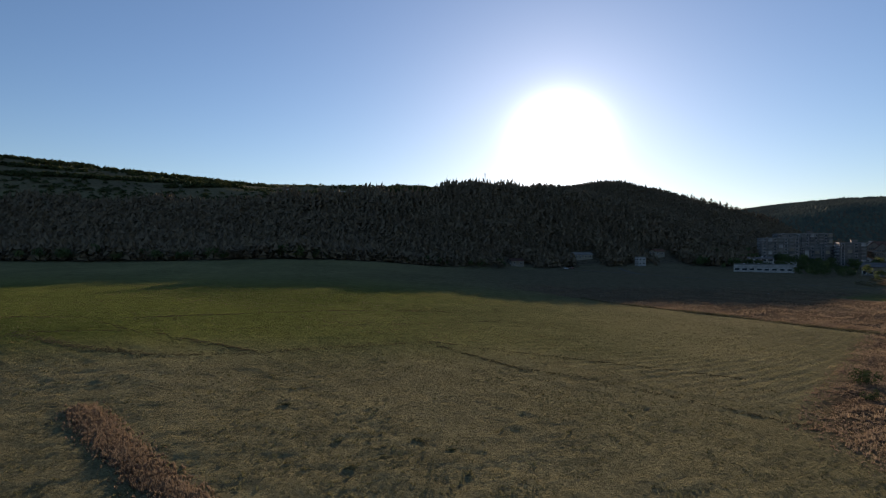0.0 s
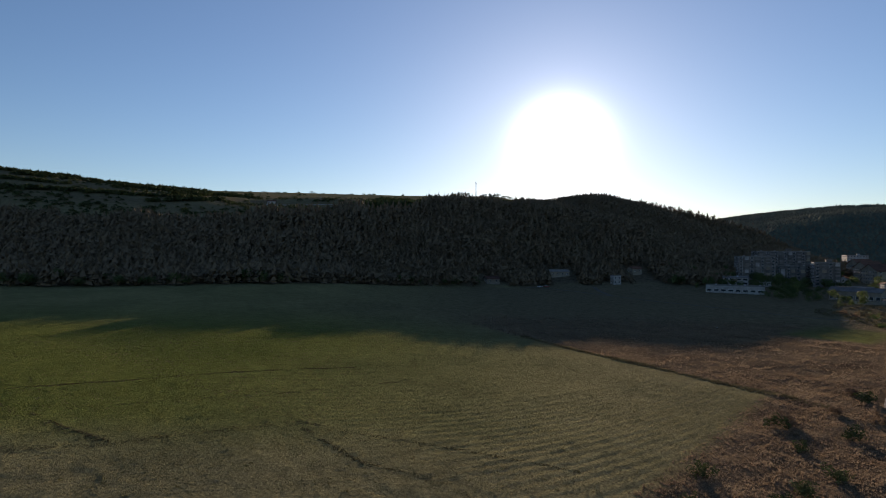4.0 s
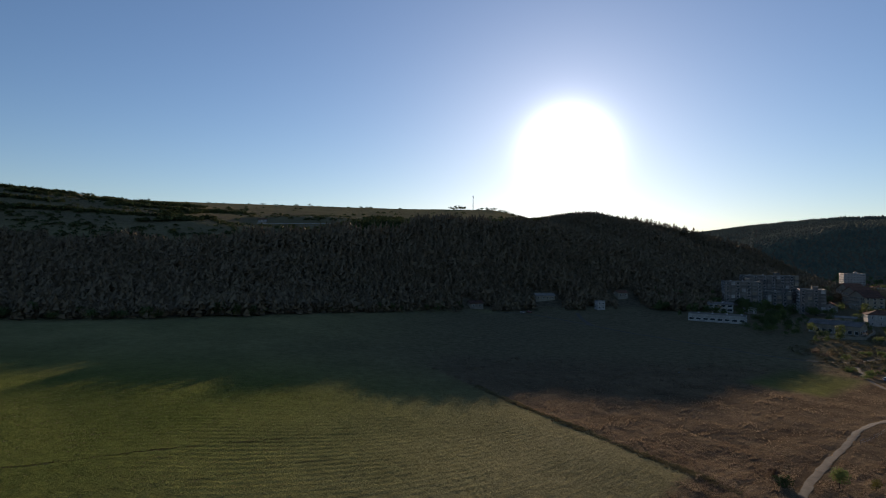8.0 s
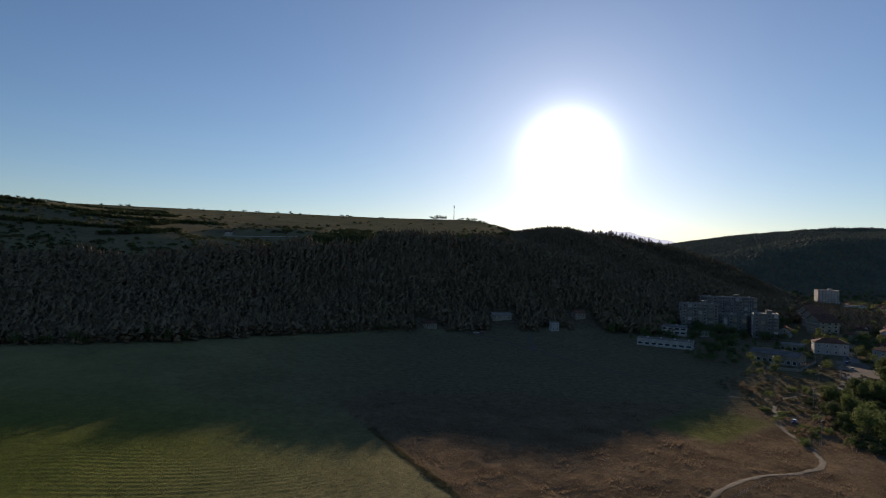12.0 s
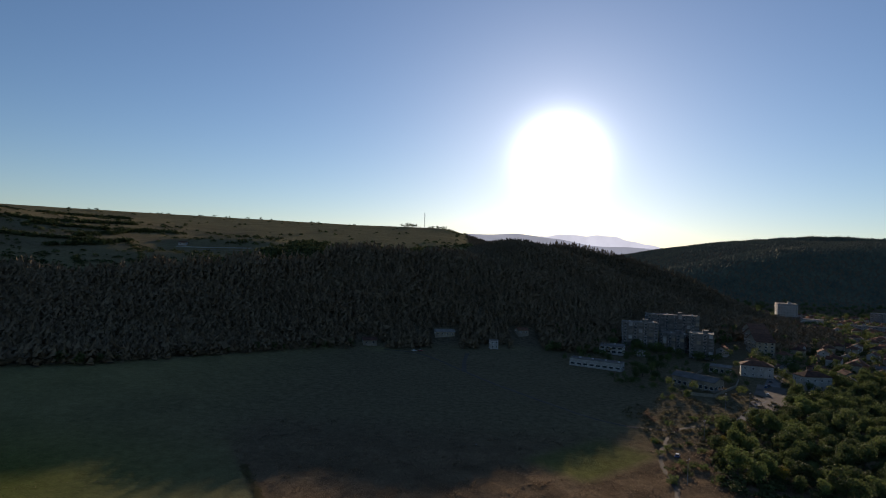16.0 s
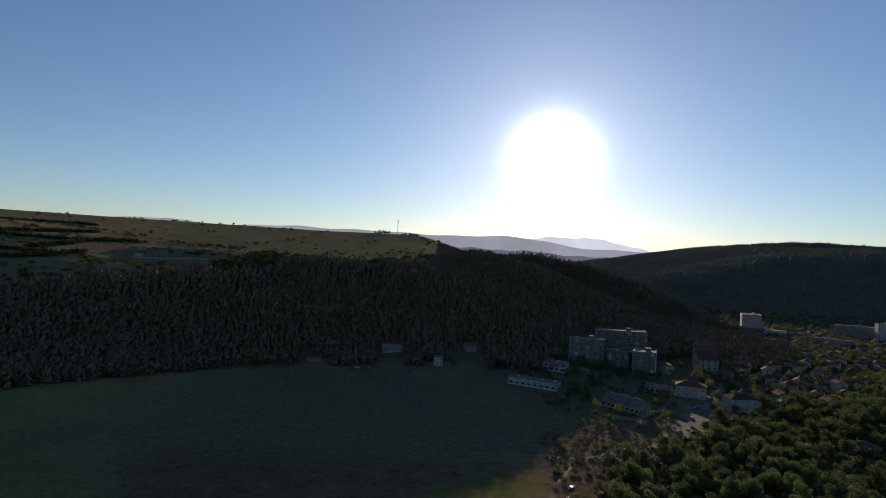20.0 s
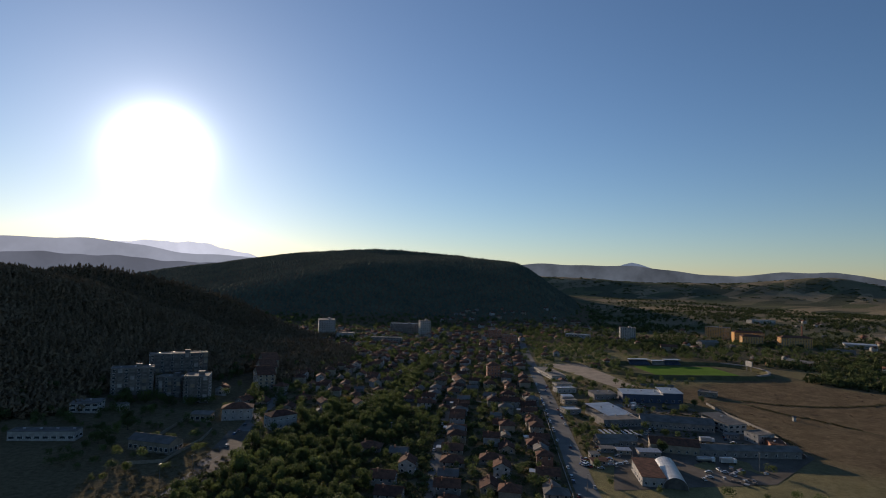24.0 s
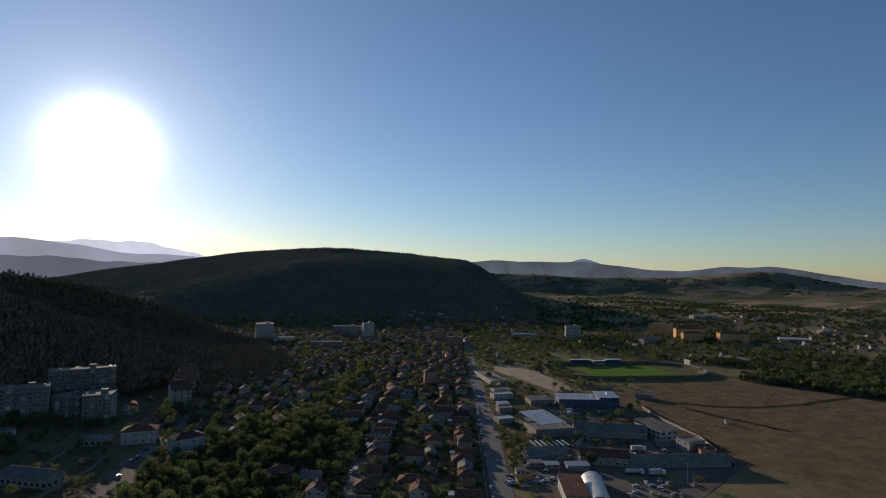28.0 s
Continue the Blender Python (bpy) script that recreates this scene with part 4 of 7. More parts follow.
TILED = "with a red clay-tiled"
HOUSES = [
    house(13, 10, 1, "hip", MAT["render_grey"], MAT["tile"], "low wide grey house with a brown tiled hipped roof"),
    house(11, 9, 2, "hip", MAT["render_cream"], MAT["tile"], "two-storey cream house with a red tiled hipped roof"),
    house(10, 8.5, 2, "gable", MAT["render_white"], MAT["tile"], "two-storey white house with a red tiled gable roof"),
    house(12, 9, 1, "gable", MAT["render_cream"], MAT["tile"], "low cream house with a red tiled gable roof and lean-to", True, True),
    house(9, 8, 1, "hip", MAT["render_grey"], MAT["tile"], "small grey house with a red tiled hipped roof"),
    house(12, 9, 2, "gable", MAT["render_grey"], MAT["tile"], "two-storey grey house with a dark tiled gable roof"),
    house(9, 8, 2, "hip", MAT["brick"], MAT["tile"], "two-storey bare brick house with a tiled roof"),
]
HOUSES += [
    house(10, 8, 1, "gable", MAT["render_cream"], MAT["felt"], "low cream house with a weathered grey roof"),
    house(11, 8, 2, "hip", MAT["render_grey"], MAT["felt"], "two-storey grey house with a dark slate-grey roof"),
]
PLAIN = [
    house(10, 9, 2, "hip", MAT["render_cream"], MAT["tile"], "two-storey cream house under a red tiled roof", False),
    house(10, 8, 2, "gable", MAT["render_white"], MAT["tile"], "two-storey white house under a red tiled roof", False),
    house(11, 8, 1, "gable", MAT["render_grey"], MAT["tile"], "low grey house under a red tiled roof", False),
    house(9, 8, 1, "hip", MAT["brick"], MAT["tile"], "low brick house under a tiled roof", False),
    house(8, 6, 1, "gable", MAT["render_grey"], MAT["felt"], "small outbuilding with a grey sheet roof", False),
]


def settle(master, x, y, turn, radius=7.0):
    TAKEN.append((x, y, radius))
    return copy_thing(master, pose(x, y, z_at(x, y), 0, 0, turn))


FAR_HOUSES = []


def settle_far(master, x, y, turn, radius=7.0):
    TAKEN.append((x, y, radius))
    FAR_HOUSES.extend(parts_of(master, pose(x, y, z_at(x, y), 0, 0, turn)))


# ---- large buildings ----


def along(p, q):
    """Middle, length and turn of the line from p to q."""
    (x0, y0), (x1, y1) = p, q
    return (x0 + x1) / 2, (y0 + y1) / 2, math.hypot(x1 - x0, y1 - y0), math.degrees(math.atan2(y1 - y0, x1 - x0))


def block(name, p, q, depth, h, wall_mat, label, category, storeys, kind="flat", roof="flat", roof_mat=None, balconies=0, faces="flr", pitch=4.0, base=0.0, group="", split=False, level=None):
    """A long building whose front runs from p to q; the depth lies to the left of that way."""
    x, y, w, turn = along(p, q)
    a = radians(turn)
    x, y = x - math.sin(a) * depth / 2, y + math.cos(a) * depth / 2
    z = z_at(x, y) + base if level is None else level
    ob = thing(name, x, y, turn, label, category, group, z=z)
    TAKEN.append((x, y, max(w, depth) * 0.5 + 1)) if w < 2.2 * depth else [TAKEN.append((x + math.cos(a) * w * k, y + math.sin(a) * w * k, depth * 0.8)) for k in (-0.4, -0.2, 0, 0.2, 0.4)]
    part("wall", boxes((0, 0, -4, w, depth, h + 4), (0, 0, -4, w + 0.3, depth + 0.3, 4.6)), wall_mat, ob)
    if roof == "flat":
        part("roof", boxes((0, 0, h, w - 0.5, depth - 0.5, 0.12)), roof_mat or MAT["felt"], ob)
        part("parapet", boxes((0, -depth / 2 + 0.1, h, w + 0.3, 0.3, 0.6), (0, depth / 2 - 0.1, h, w + 0.3, 0.3, 0.6), (-w / 2 + 0.1, 0, h, 0.3, depth - 0.3, 0.6), (w / 2 - 0.1, 0, h, 0.3, depth - 0.3, 0.6)), MAT["concrete"], ob)
        if storeys > 3:
            part("lift_house", boxes((w * 0.15, 0, h, 4, 4, 2.6), (w * 0.15, 0, h + 2.6, 4.5, 4.5, 0.2)), wall_mat, ob)
    elif roof == "gable":
        rise = depth * 0.2
        bm = gable(w, depth, h, rise, 0.6)
        part("roof", bm, roof_mat or MAT["tile"], ob)
        bm = bmesh.new()
        for s in (-1, 1):
            v = [bm.verts.new((s * (w / 2 - k), yy, zz)) for k in (0, 0.3) for yy, zz in ((-depth / 2, h), (depth / 2, h), (0, h + rise - 0.25))]
            bm.faces.new(v[:3]); bm.faces.new(v[3:])
            for i in range(3):
                bm.faces.new((v[i], v[(i + 1) % 3], v[3 + (i + 1) % 3], v[3 + i]))
        bmesh.ops.recalc_face_normals(bm, faces=bm.faces)
        part("gable_wall", bm, wall_mat, ob)
    elif roof == "hip":
        part("roof", hip(w, depth, h, depth * 0.22), roof_mat or MAT["tile"], ob)
    elif roof == "mono":
        bm = bmesh.new()
        vs = [bm.verts.new(c) for c in ((-w / 2 - 0.4, -depth / 2 - 0.4, h), (w / 2 + 0.4, -depth / 2 - 0.4, h), (w / 2 + 0.4, depth / 2 + 0.4, h + depth * 0.08), (-w / 2 - 0.4, depth / 2 + 0.4, h + depth * 0.08))]
        face = bm.faces.new(vs)
        bmesh.ops.recalc_face_normals(bm, faces=bm.faces)
        bmesh.ops.solidify(bm, geom=[face], thickness=0.25)
        part("roof", bm, roof_mat or MAT["sheet"], ob)
        part("upper_wall", boxes((0, depth / 2 - 0.15, h, w, 0.3, depth * 0.07)), wall_mat, ob)
    if roof in ("flat", "mono") and w > 14:
        for k in range(int(w / 9)):
            vx = (k + 0.5) / int(w / 9) * w - w / 2 + 1.5
            part("roof_vent", boxes((vx, depth * 0.12, h, 1.1, 0.9, (0.9 if roof == "flat" else depth * 0.06 + 0.8)), (vx, depth * 0.12, h + (0.9 if roof == "flat" else depth * 0.06 + 0.8), 1.4, 1.2, 0.12)), MAT["metal"], ob)
    fh = h / storeys
    spots = []
    n = max(1, int(w / pitch))
    nd = max(1, int(depth / pitch))
    for k in range(storeys):
        zz = fh * k + min(1.0, fh * 0.3)
        for i in range(n):
            xx = (i + 0.5) / n * w - w / 2
            if "f" in faces and not (balconies and i % balconies == 1):
                spots.append((xx, -depth / 2, zz, 0))
            if "b" in faces:
                spots.append((xx, depth / 2, zz, 180))
        for i in range(nd):
            yy = (i + 0.5) / nd * depth - depth / 2
            if "l" in faces:
                spots.append((-w / 2, yy, zz, -90))
            if "r" in faces:
                spots.append((w / 2, yy, zz, 90))
    windows(ob, kind, spots, split)
    if balconies:
        bm = boxes((0, -0.65, 0, pitch * 0.8, 1.3, 0.15), (0, -1.25, 0.15, pitch * 0.8, 0.1, 0.95), (-pitch * 0.4 + 0.05, -0.6, 0.15, 0.1, 1.2, 0.95), (pitch * 0.4 - 0.05, -0.6, 0.15, 0.1, 1.2, 0.95))
        open_one = bpy.data.meshes.new("balcony")
        bm.to_mesh(open_one)
        open_one.materials.append(MAT["concrete"])
        box(bm, 0, -1.2, 1.1, pitch * 0.78, 0.12, fh - 1.25)
        box(bm, 0, -0.65, fh - 0.15, pitch * 0.8, 1.3, 0.12)
        closed = []
        for skin in ("render_white", "render_cream", "panel"):
            me = bpy.data.meshes.new("balcony")
            bm.to_mesh(me)
            me.materials.append(MAT[skin])
            closed.append(me)
        bm.free()
        rng = random.Random(int(w * 10))
        for k in range(1, storeys):
            for i in range(n):
                if i % balconies == 1:
                    shut = rng.random() < 0.45
                    hang("balcony", rng.choice(closed) if shut else open_one, ob, "boarded-in balcony" if shut else "", pose((i + 0.5) / n * w - w / 2, -depth / 2, fh * k, 0, 0, 0))
    return ob


def build_blocks():
    panel = dict(wall_mat=MAT["panel"], category="apartment block", balconies=2, pitch=3.6, group="panel blocks", level=1.0)
    block("apartment_block", (311, 447), (327, 440), 20, 20.6, label="eight-storey grey panel apartment block with balconies", storeys=8, **panel)
    panel["level"] = 2.0
    block("apartment_block", (298, 476), (313, 460), 12, 16.5, label="six-storey grey panel apartment block with white balconies", storeys=6, faces="flr", **panel)
    panel["level"] = 8.0
    block("apartment_block", (301, 512), (345, 505), 13, 22.5, label="long eight-storey grey panel apartment block", storeys=8, faces="flr", **panel)
    panel["level"] = 7.0
    block("apartment_block", (268, 479), (296, 473), 13, 19.0, label="seven-storey grey panel apartment block", storeys=7, faces="flr", **panel)
    for k in range(3):
        p = np.array((375.0, 466.0)) + np.array((0.42, 0.9)) * 30 * k
        block("apartment_block", tuple(p), tuple(p + np.array((14, -3))), 27, 14.5 + 0.8 * k, MAT["render_cream"], "five-storey cream apartment block with a stepped tiled roof", "apartment block", 5, roof="gable", pitch=3.6, faces="flr", group="stepped blocks", level=0.5 + k)
    # school, old mill and white houses at the hill's foot
    block("school", (206, 404), (237, 385), 9, 5.0, MAT["render_white"], "long low white school with wide ribbon windows", "school", 1, "strip", pitch=4.2, split=True)
    block("school_wing", (240, 449), (256, 441), 12, 6.0, MAT["render_white"], "white school wing with a sloping grey roof", "school", 2, "strip", roof="mono", roof_mat=MAT["felt"], pitch=4.2)
    block("old_workshop", (259, 353), (275, 331), 11, 6.0, MAT["render_cream"], "old cream workshop with a patched dark roof", "workshop", 1, "shop", roof="gable", roof_mat=MAT["felt"], pitch=3.2, split=True)
    block("old_workshop", (303, 397), (314, 389), 8, 4.5, MAT["render_cream"], "small cream workshop with a row of windows", "workshop", 1, "shop", roof="mono", roof_mat=MAT["felt"], pitch=3.0)
    block("white_house", (321, 388), (339, 380), 12, 8.0, MAT["render_white"], "large white two-storey house with a tiled hipped roof", "house", 2, "house", roof="hip", pitch=4.0, split=True)
    block("white_house", (340, 349), (358, 350), 11, 8.5, MAT["render_white"], "white two-storey house with a dark tiled hipped roof", "house", 2, "house", roof="hip", pitch=4.2, split=True)
    block("small_shed", (268, 442), (275, 443), 6, 3.5, MAT["render_white"], "small white flat-roofed shed", "shed", 1, "house", pitch=4)
    for x, y, w, lab in ((109, 474, 16, "low house with a pale sheet roof under the wood"), (53, 441, 10, "small pale hut at the edge of the wood"), (180, 483, 9, "small house under the wooded hill")):
        block("house", (x, y), (x + w, y + 3), 8, 3.6, MAT["render_cream"], lab, "house", 1, "house", roof="gable", roof_mat=MAT["felt"] if w > 12 else MAT["tile"], pitch=4)
    block("white_house", (153, 446), (159, 447), 6, 6.5, MAT["render_white"], "narrow white two-storey house with a flat roof", "house", 2, "house", pitch=3)
    # town centre
    block("hospital", (619, 847), (643, 836), 36, 28, MAT["render_white"], "white eight-storey building with bands of windows", "public building", 8, "flat", pitch=3.4, faces="flr")
    block("sports_hall", (640, 826), (664, 810), 22, 8, MAT["render_white"], "low white hall beside the tall building", "hall", 1, "shop", pitch=4.0, faces="fr")
    block("apartment_block", (755, 842), (794, 810), 14, 19, MAT["concrete"], "grey six-storey block with a pale roof slab", "apartment block", 6, "flat", pitch=4.0, faces="flr", roof_mat=MAT["sheet"])
    block("tower_block", (780, 786), (797, 780), 13, 27, MAT["render_white"], "slim white nine-storey tower block", "apartment block", 9, "flat", pitch=3.6, faces="flr")
    block("apartment_block", (655, 745), (692, 715), 13, 9, MAT["render_grey"], "grey three-storey block in the town centre", "apartment block", 3, "flat", pitch=4.0, faces="fr")
    block("apartment_block", (855, 697), (871, 681), 13, 17, MAT["brick"], "red-brown five-storey brick block", "apartment block", 5, "flat", pitch=3.6, faces="flr")
    block("apartment_block", (836, 644), (850, 626), 12, 14, MAT["brick"], "brown four-storey brick block", "apartment block", 4, "flat", pitch=3.6, faces="flr")
    block("unfinished_house", (605, 430), (616, 422), 10, 13, MAT["brick"], "tall narrow unrendered house of four storeys", "house", 4, "house", roof="hip", pitch=3.4)
    # beyond the stadium
    block("tower_block", (1081, 593), (1099, 574), 14, 23, MAT["render_white"], "tall pale tower block with many windows", "apartment block", 9, "flat", pitch=3.4, faces="flr")
    block("long_hall", (1006, 656), (1030, 620), 14, 8, MAT["render_white"], "long low hall with a pale roof", "hall", 2, "strip", pitch=5, faces="f", roof_mat=MAT["sheet"])
    og = dict(wall_mat=MAT["orange"], category="apartment block", kind="flat", pitch=4.2, group="orange blocks")
    block("apartment_block", (1290, 545), (1292, 508), 30, 21, label="eight-storey orange apartment block with dark windows", storeys=8, faces="flr", **og)
    block("apartment_block", (1219, 443), (1242, 418), 14, 16, label="seven-storey orange-brown block with a tiled roof", storeys=7, faces="flr", roof="hip", **og)
    block("apartment_block", (1262, 476), (1300, 440), 13, 18, label="long orange block with a red tiled roof", storeys=7, faces="fr", roof="hip", **og)
    block("apartment_block", (1258, 396), (1296, 361), 14, 17, label="long orange block with a red tiled roof", storeys=7, faces="flr", roof="hip", **og)
    # halls and sheds of the plain
    far_hall = dict(category="hall", storeys=1, kind="shop", group="halls of the plain", faces="f", pitch=8)
    block("long_hall", (1700, 632), (1767, 602), 18, 7, MAT["render_white"], "long white hall among the trees of the plain", roof_mat=MAT["sheet"], **far_hall)
    block("long_hall", (1367, 335), (1391, 294), 16, 6, MAT["render_white"], "long white hall with a pale roof", roof="mono", **far_hall)
    block("long_hall", (1608, 326), (1632, 314), 14, 7, MAT["render_white"], "small white hall on the plain", roof_mat=MAT["sheet"], **far_hall)
    block("long_hall", (1045, 310), (1038, 276), 12, 5, MAT["brick"], "long dark brick shed at the edge of the meadow", roof="gable", roof_mat=MAT["felt"], **far_hall)
    block("long_hall", (1011, 473), (1025, 454), 14, 7, MAT["render_cream"], "cream hall behind the stadium trees", roof="gable", **far_hall)
    block("long_hall", (1117, 463), (1147, 449), 14, 9, MAT["render_grey"], "grey hall beside the orange blocks", roof="gable", roof_mat=MAT["felt"], **far_hall)
    block("long_hall", (1254, 326), (1271, 292), 12, 5, MAT["render_grey"], "grey row of garages under a flat roof", **far_hall)
    stack = thing("chimney_stack", 1351, 397, 0, "tall brown brick boiler chimney behind the orange blocks", "chimney")
    bm = bmesh.new()
    rod(bm, 0, 0, -2, 1.9, 1.2, 36, 14)
    part("shaft", bm, MAT["brick"], stack)
    bm = bmesh.new()
    rod(bm, 0, 0, 33.6, 1.45, 1.45, 0.9, 14)
    part("rim", bm, MAT["concrete"], stack)
    # works beside the main road
    steel = dict(category="warehouse", storeys=1, group="works buildings")
    block("warehouse", (629, 284), (655, 261), 17, 7, MAT["blue_sheet"], "long blue warehouse with a pale roof", kind="shop", pitch=6, faces="f", roof="mono", **steel)
    block("warehouse", (655, 261), (668, 250), 19, 9, MAT["blue_sheet"], "taller blue warehouse bay with a white door", kind="shop", pitch=5, faces="f", roof="mono", **steel)
    block("shed", (556, 247), (576, 240), 30, 5, MAT["render_grey"], "shed under a wide pale sheet-metal roof", kind="house", pitch=5, faces="fr", roof="mono", **steel)
    block("factory", (541, 240), (566, 226), 22, 5, MAT["render_grey"], "low grey factory building with a row of windows", kind="house", pitch=2.4, faces="f", roof_mat=MAT["felt"], **steel)
    block("factory", (566, 226), (597, 188), 15, 5, MAT["render_grey"], "long low grey factory wing", kind="house", pitch=3.0, faces="f", roof="gable", roof_mat=MAT["felt"], **steel)
    block("office_building", (600, 180), (614, 174), 27, 6.5, MAT["render_white"], "white two-storey works office with ribbon windows", "office", 2, "strip", pitch=4, faces="flr", roof="mono", roof_mat=MAT["felt"])
    block("gate_house", (592, 157), (604, 152), 12, 6, MAT["render_white"], "small white two-storey gate house", "office", 2, "house", pitch=5, faces="flr")
    block("shed", (590, 139), (606, 150), 9, 4, MAT["brick"], "brick shed with a rusty red roof", kind="house", pitch=5, faces="f", roof="mono", roof_mat=MAT["tile"], **steel)
    block("shed", (516, 188), (533, 166), 13, 5.5, MAT["render_cream"], "long cream shed with a red tiled roof", kind="house", pitch=4, faces="flr", roof="gable", **steel)
    block("shed", (533, 166), (582, 128), 10, 4.5, MAT["render_grey"], "long grey shed with a sheet-metal roof", kind="house", pitch=6, faces="f", roof="gable", roof_mat=MAT["felt"], **steel)
    block("shed", (456, 156), (464, 148), 25, 5, MAT["render_white"], "white shed with a rusty red roof", kind="house", pitch=3.6, faces="flr", roof="mono", roof_mat=MAT["tile"], **steel)
    block("shed", (497, 212), (517, 198), 12, 4, MAT["render_grey"], "low dark shed beside the road", kind="house", pitch=4, faces="f", roof="gable", roof_mat=MAT["felt"], **steel)
    # low buildings between the main road and the works
    low = dict(category="workshop", storeys=1, kind="house", group="roadside buildings")
    block("workshop", town(314, 14), town(318, 30), 62, 3.8, MAT["render_white"], "long low white workshop with a row of dark windows", pitch=3.4, faces="flr", roof_mat=MAT["felt"], **low)
    block("filling_station", town(244, 12), town(250, 30), 10, 4.2, MAT["render_white"], "low white flat-roofed station building beside the road", pitch=4, faces="fl", roof_mat=MAT["sheet"], **low)
    block("shed", town(159, 10), town(163, 22), 12, 3.6, MAT["render_grey"], "flat grey shed beside the main road", pitch=4, faces="fl", roof_mat=MAT["sheet"], **low)
    block("shed", town(223, 42), town(228, 62), 14, 4.5, MAT["render_grey"], "grey store with a pale front wall", pitch=5, faces="f", roof="mono", roof_mat=MAT["felt"], **low)
    block("shed", town(58, 43), town(60, 51), 6, 3.0, MAT["render_cream"], "small store with a pale sheet roof", pitch=4, faces="f", roof="mono", **low)
    block("shed", town(72, 21), town(75, 32), 8, 3.2, MAT["render_grey"], "low grey store with a dark roof", pitch=4, faces="fl", roof="gable", roof_mat=MAT["felt"], **low)
    block("shed", town(196, 13), town(199, 24), 9, 3.4, MAT["render_cream"], "small cream shop with a flat roof", pitch=3.5, faces="fl", **low)
    block("shed", town(214, 14), town(216, 23), 7, 3.2, MAT["render_white"], "small white kiosk with a pale roof", pitch=3.5, faces="fl", roof="mono", **low)
    block("shed", town(268, 14), town(273, 30), 11, 3.8, MAT["render_white"], "white roadside store with a flat roof", pitch=4, faces="fl", **low)
    block("shed", town(178, 44), town(182, 58), 8, 3.6, MAT["brick"], "brick store with a felt roof", pitch=5, faces="f", roof="gable", roof_mat=MAT["felt"], **low)
    block("ruined_house", (716, 262), (721, 247), 10, 4, MAT["render_cream"], "roofless pale ruin in the brown field", "ruin", 1, "house", pitch=4)
    block("hut", (686, 170), (687.6, 169), 1.8, 3.6, MAT["render_white"], "narrow pale transformer hut in the brown field", "hut", 1, "house", pitch=9, roof="gable", roof_mat=MAT["felt"], faces="")
    # small stores and shelters between the road and the barrel-vaulted shed
    small = dict(category="shed", storeys=1, kind="house", group="small yard sheds", roof="mono")
    block("shed", (487, 203), (494, 198), 5, 2.6, MAT["render_grey"], "small grey yard shed with a dark roof", pitch=3.5, faces="f", roof_mat=MAT["felt"], **small)
    block("shed", (492, 195), (498, 190), 5, 2.8, MAT["render_cream"], "small cream yard shed with a dull metal roof", pitch=3.0, faces="fl", roof_mat=MAT["metal"], **small)
    block("shed", (499, 185), (509, 177), 6, 3.0, MAT["render_grey"], "low yard shed under a bluish metal roof", pitch=5, faces="f", roof_mat=MAT["metal"], **small)
    block("shed", (471, 199), (475, 196), 4, 2.7, MAT["render_white"], "white yard kiosk with a sloping roof", pitch=2.5, faces="fl", roof_mat=MAT["felt"], **small)
    block("shed", (461, 190), (468, 185), 5, 2.8, MAT["render_grey"], "grey open-fronted yard shelter", pitch=4, faces="f", roof_mat=MAT["tile"], **small)
    block("shed", (588, 176), (594, 170), 6, 3.0, MAT["concrete"], "plain concrete store inside the works gate", pitch=4, faces="fl", roof_mat=MAT["felt"], **small)


build_blocks()


def barrel_shed():
    ob = thing("barrel_shed", 480, 155, math.degrees(math.atan2(26, 32)), "barrel-vaulted shed of pale sheet metal", "shed", z=z_at(480, 155))
    bm = bmesh.new()
    n, r, L = 14, 6.2, 36
    rows = []
    for k, rr in ((0, r), (1, r - 0.15)):
        rows.append([[bm.verts.new((x, -rr * math.cos(math.pi * i / n), rr * 0.95 * math.sin(math.pi * i / n))) for i in range(n + 1)] for x in (-L / 2, L / 2)])
    for i in range(n):
        bm.faces.new((rows[0][0][i], rows[0][1][i], rows[0][1][i + 1], rows[0][0][i + 1]))
        bm.faces.new((rows[1][0][i + 1], rows[1][1][i + 1], rows[1][1][i], rows[1][0][i]))
        for e in (0, 1):
            bm.faces.new((rows[0][e][i], rows[0][e][i + 1], rows[1][e][i + 1], rows[1][e][i]))
    bmesh.ops.recalc_face_normals(bm, faces=bm.faces)
    part("roof", bm, MAT["sheet"], ob)
    for s in (-1, 1):
        bm = bmesh.new()
        vs = [bm.verts.new((s * (L / 2 - 0.4), -(r - 0.2) * math.cos(math.pi * i / n), (r - 0.2) * 0.95 * math.sin(math.pi * i / n))) for i in range(n + 1)]
        f = bm.faces.new(vs)
        bmesh.ops.solidify(bm, geom=[f], thickness=0.2)
        part("end_wall", bm, MAT["render_grey"], ob)
    for k in range(7):
        bm = bmesh.new()
        x = -L / 2 + (k + 0.5) * L / 7
        for i in range(n):
            a0, a1 = math.pi * i / n, math.pi * (i + 1) / n
            y0, z0, y1, z1 = -(r + 0.04) * math.cos(a0), (r + 0.04) * 0.95 * math.sin(a0), -(r + 0.04) * math.cos(a1), (r + 0.04) * 0.95 * math.sin(a1)
            q = [bm.verts.new((x - 0.15, y0, z0)), bm.verts.new((x + 0.15, y0, z0)), bm.verts.new((x + 0.15, y1, z1)), bm.verts.new((x - 0.15, y1, z1))]
            bm.faces.new(q)
        part("rib", bm, MAT["metal"], ob)
    TAKEN.append((480, 155, 18))


barrel_shed()


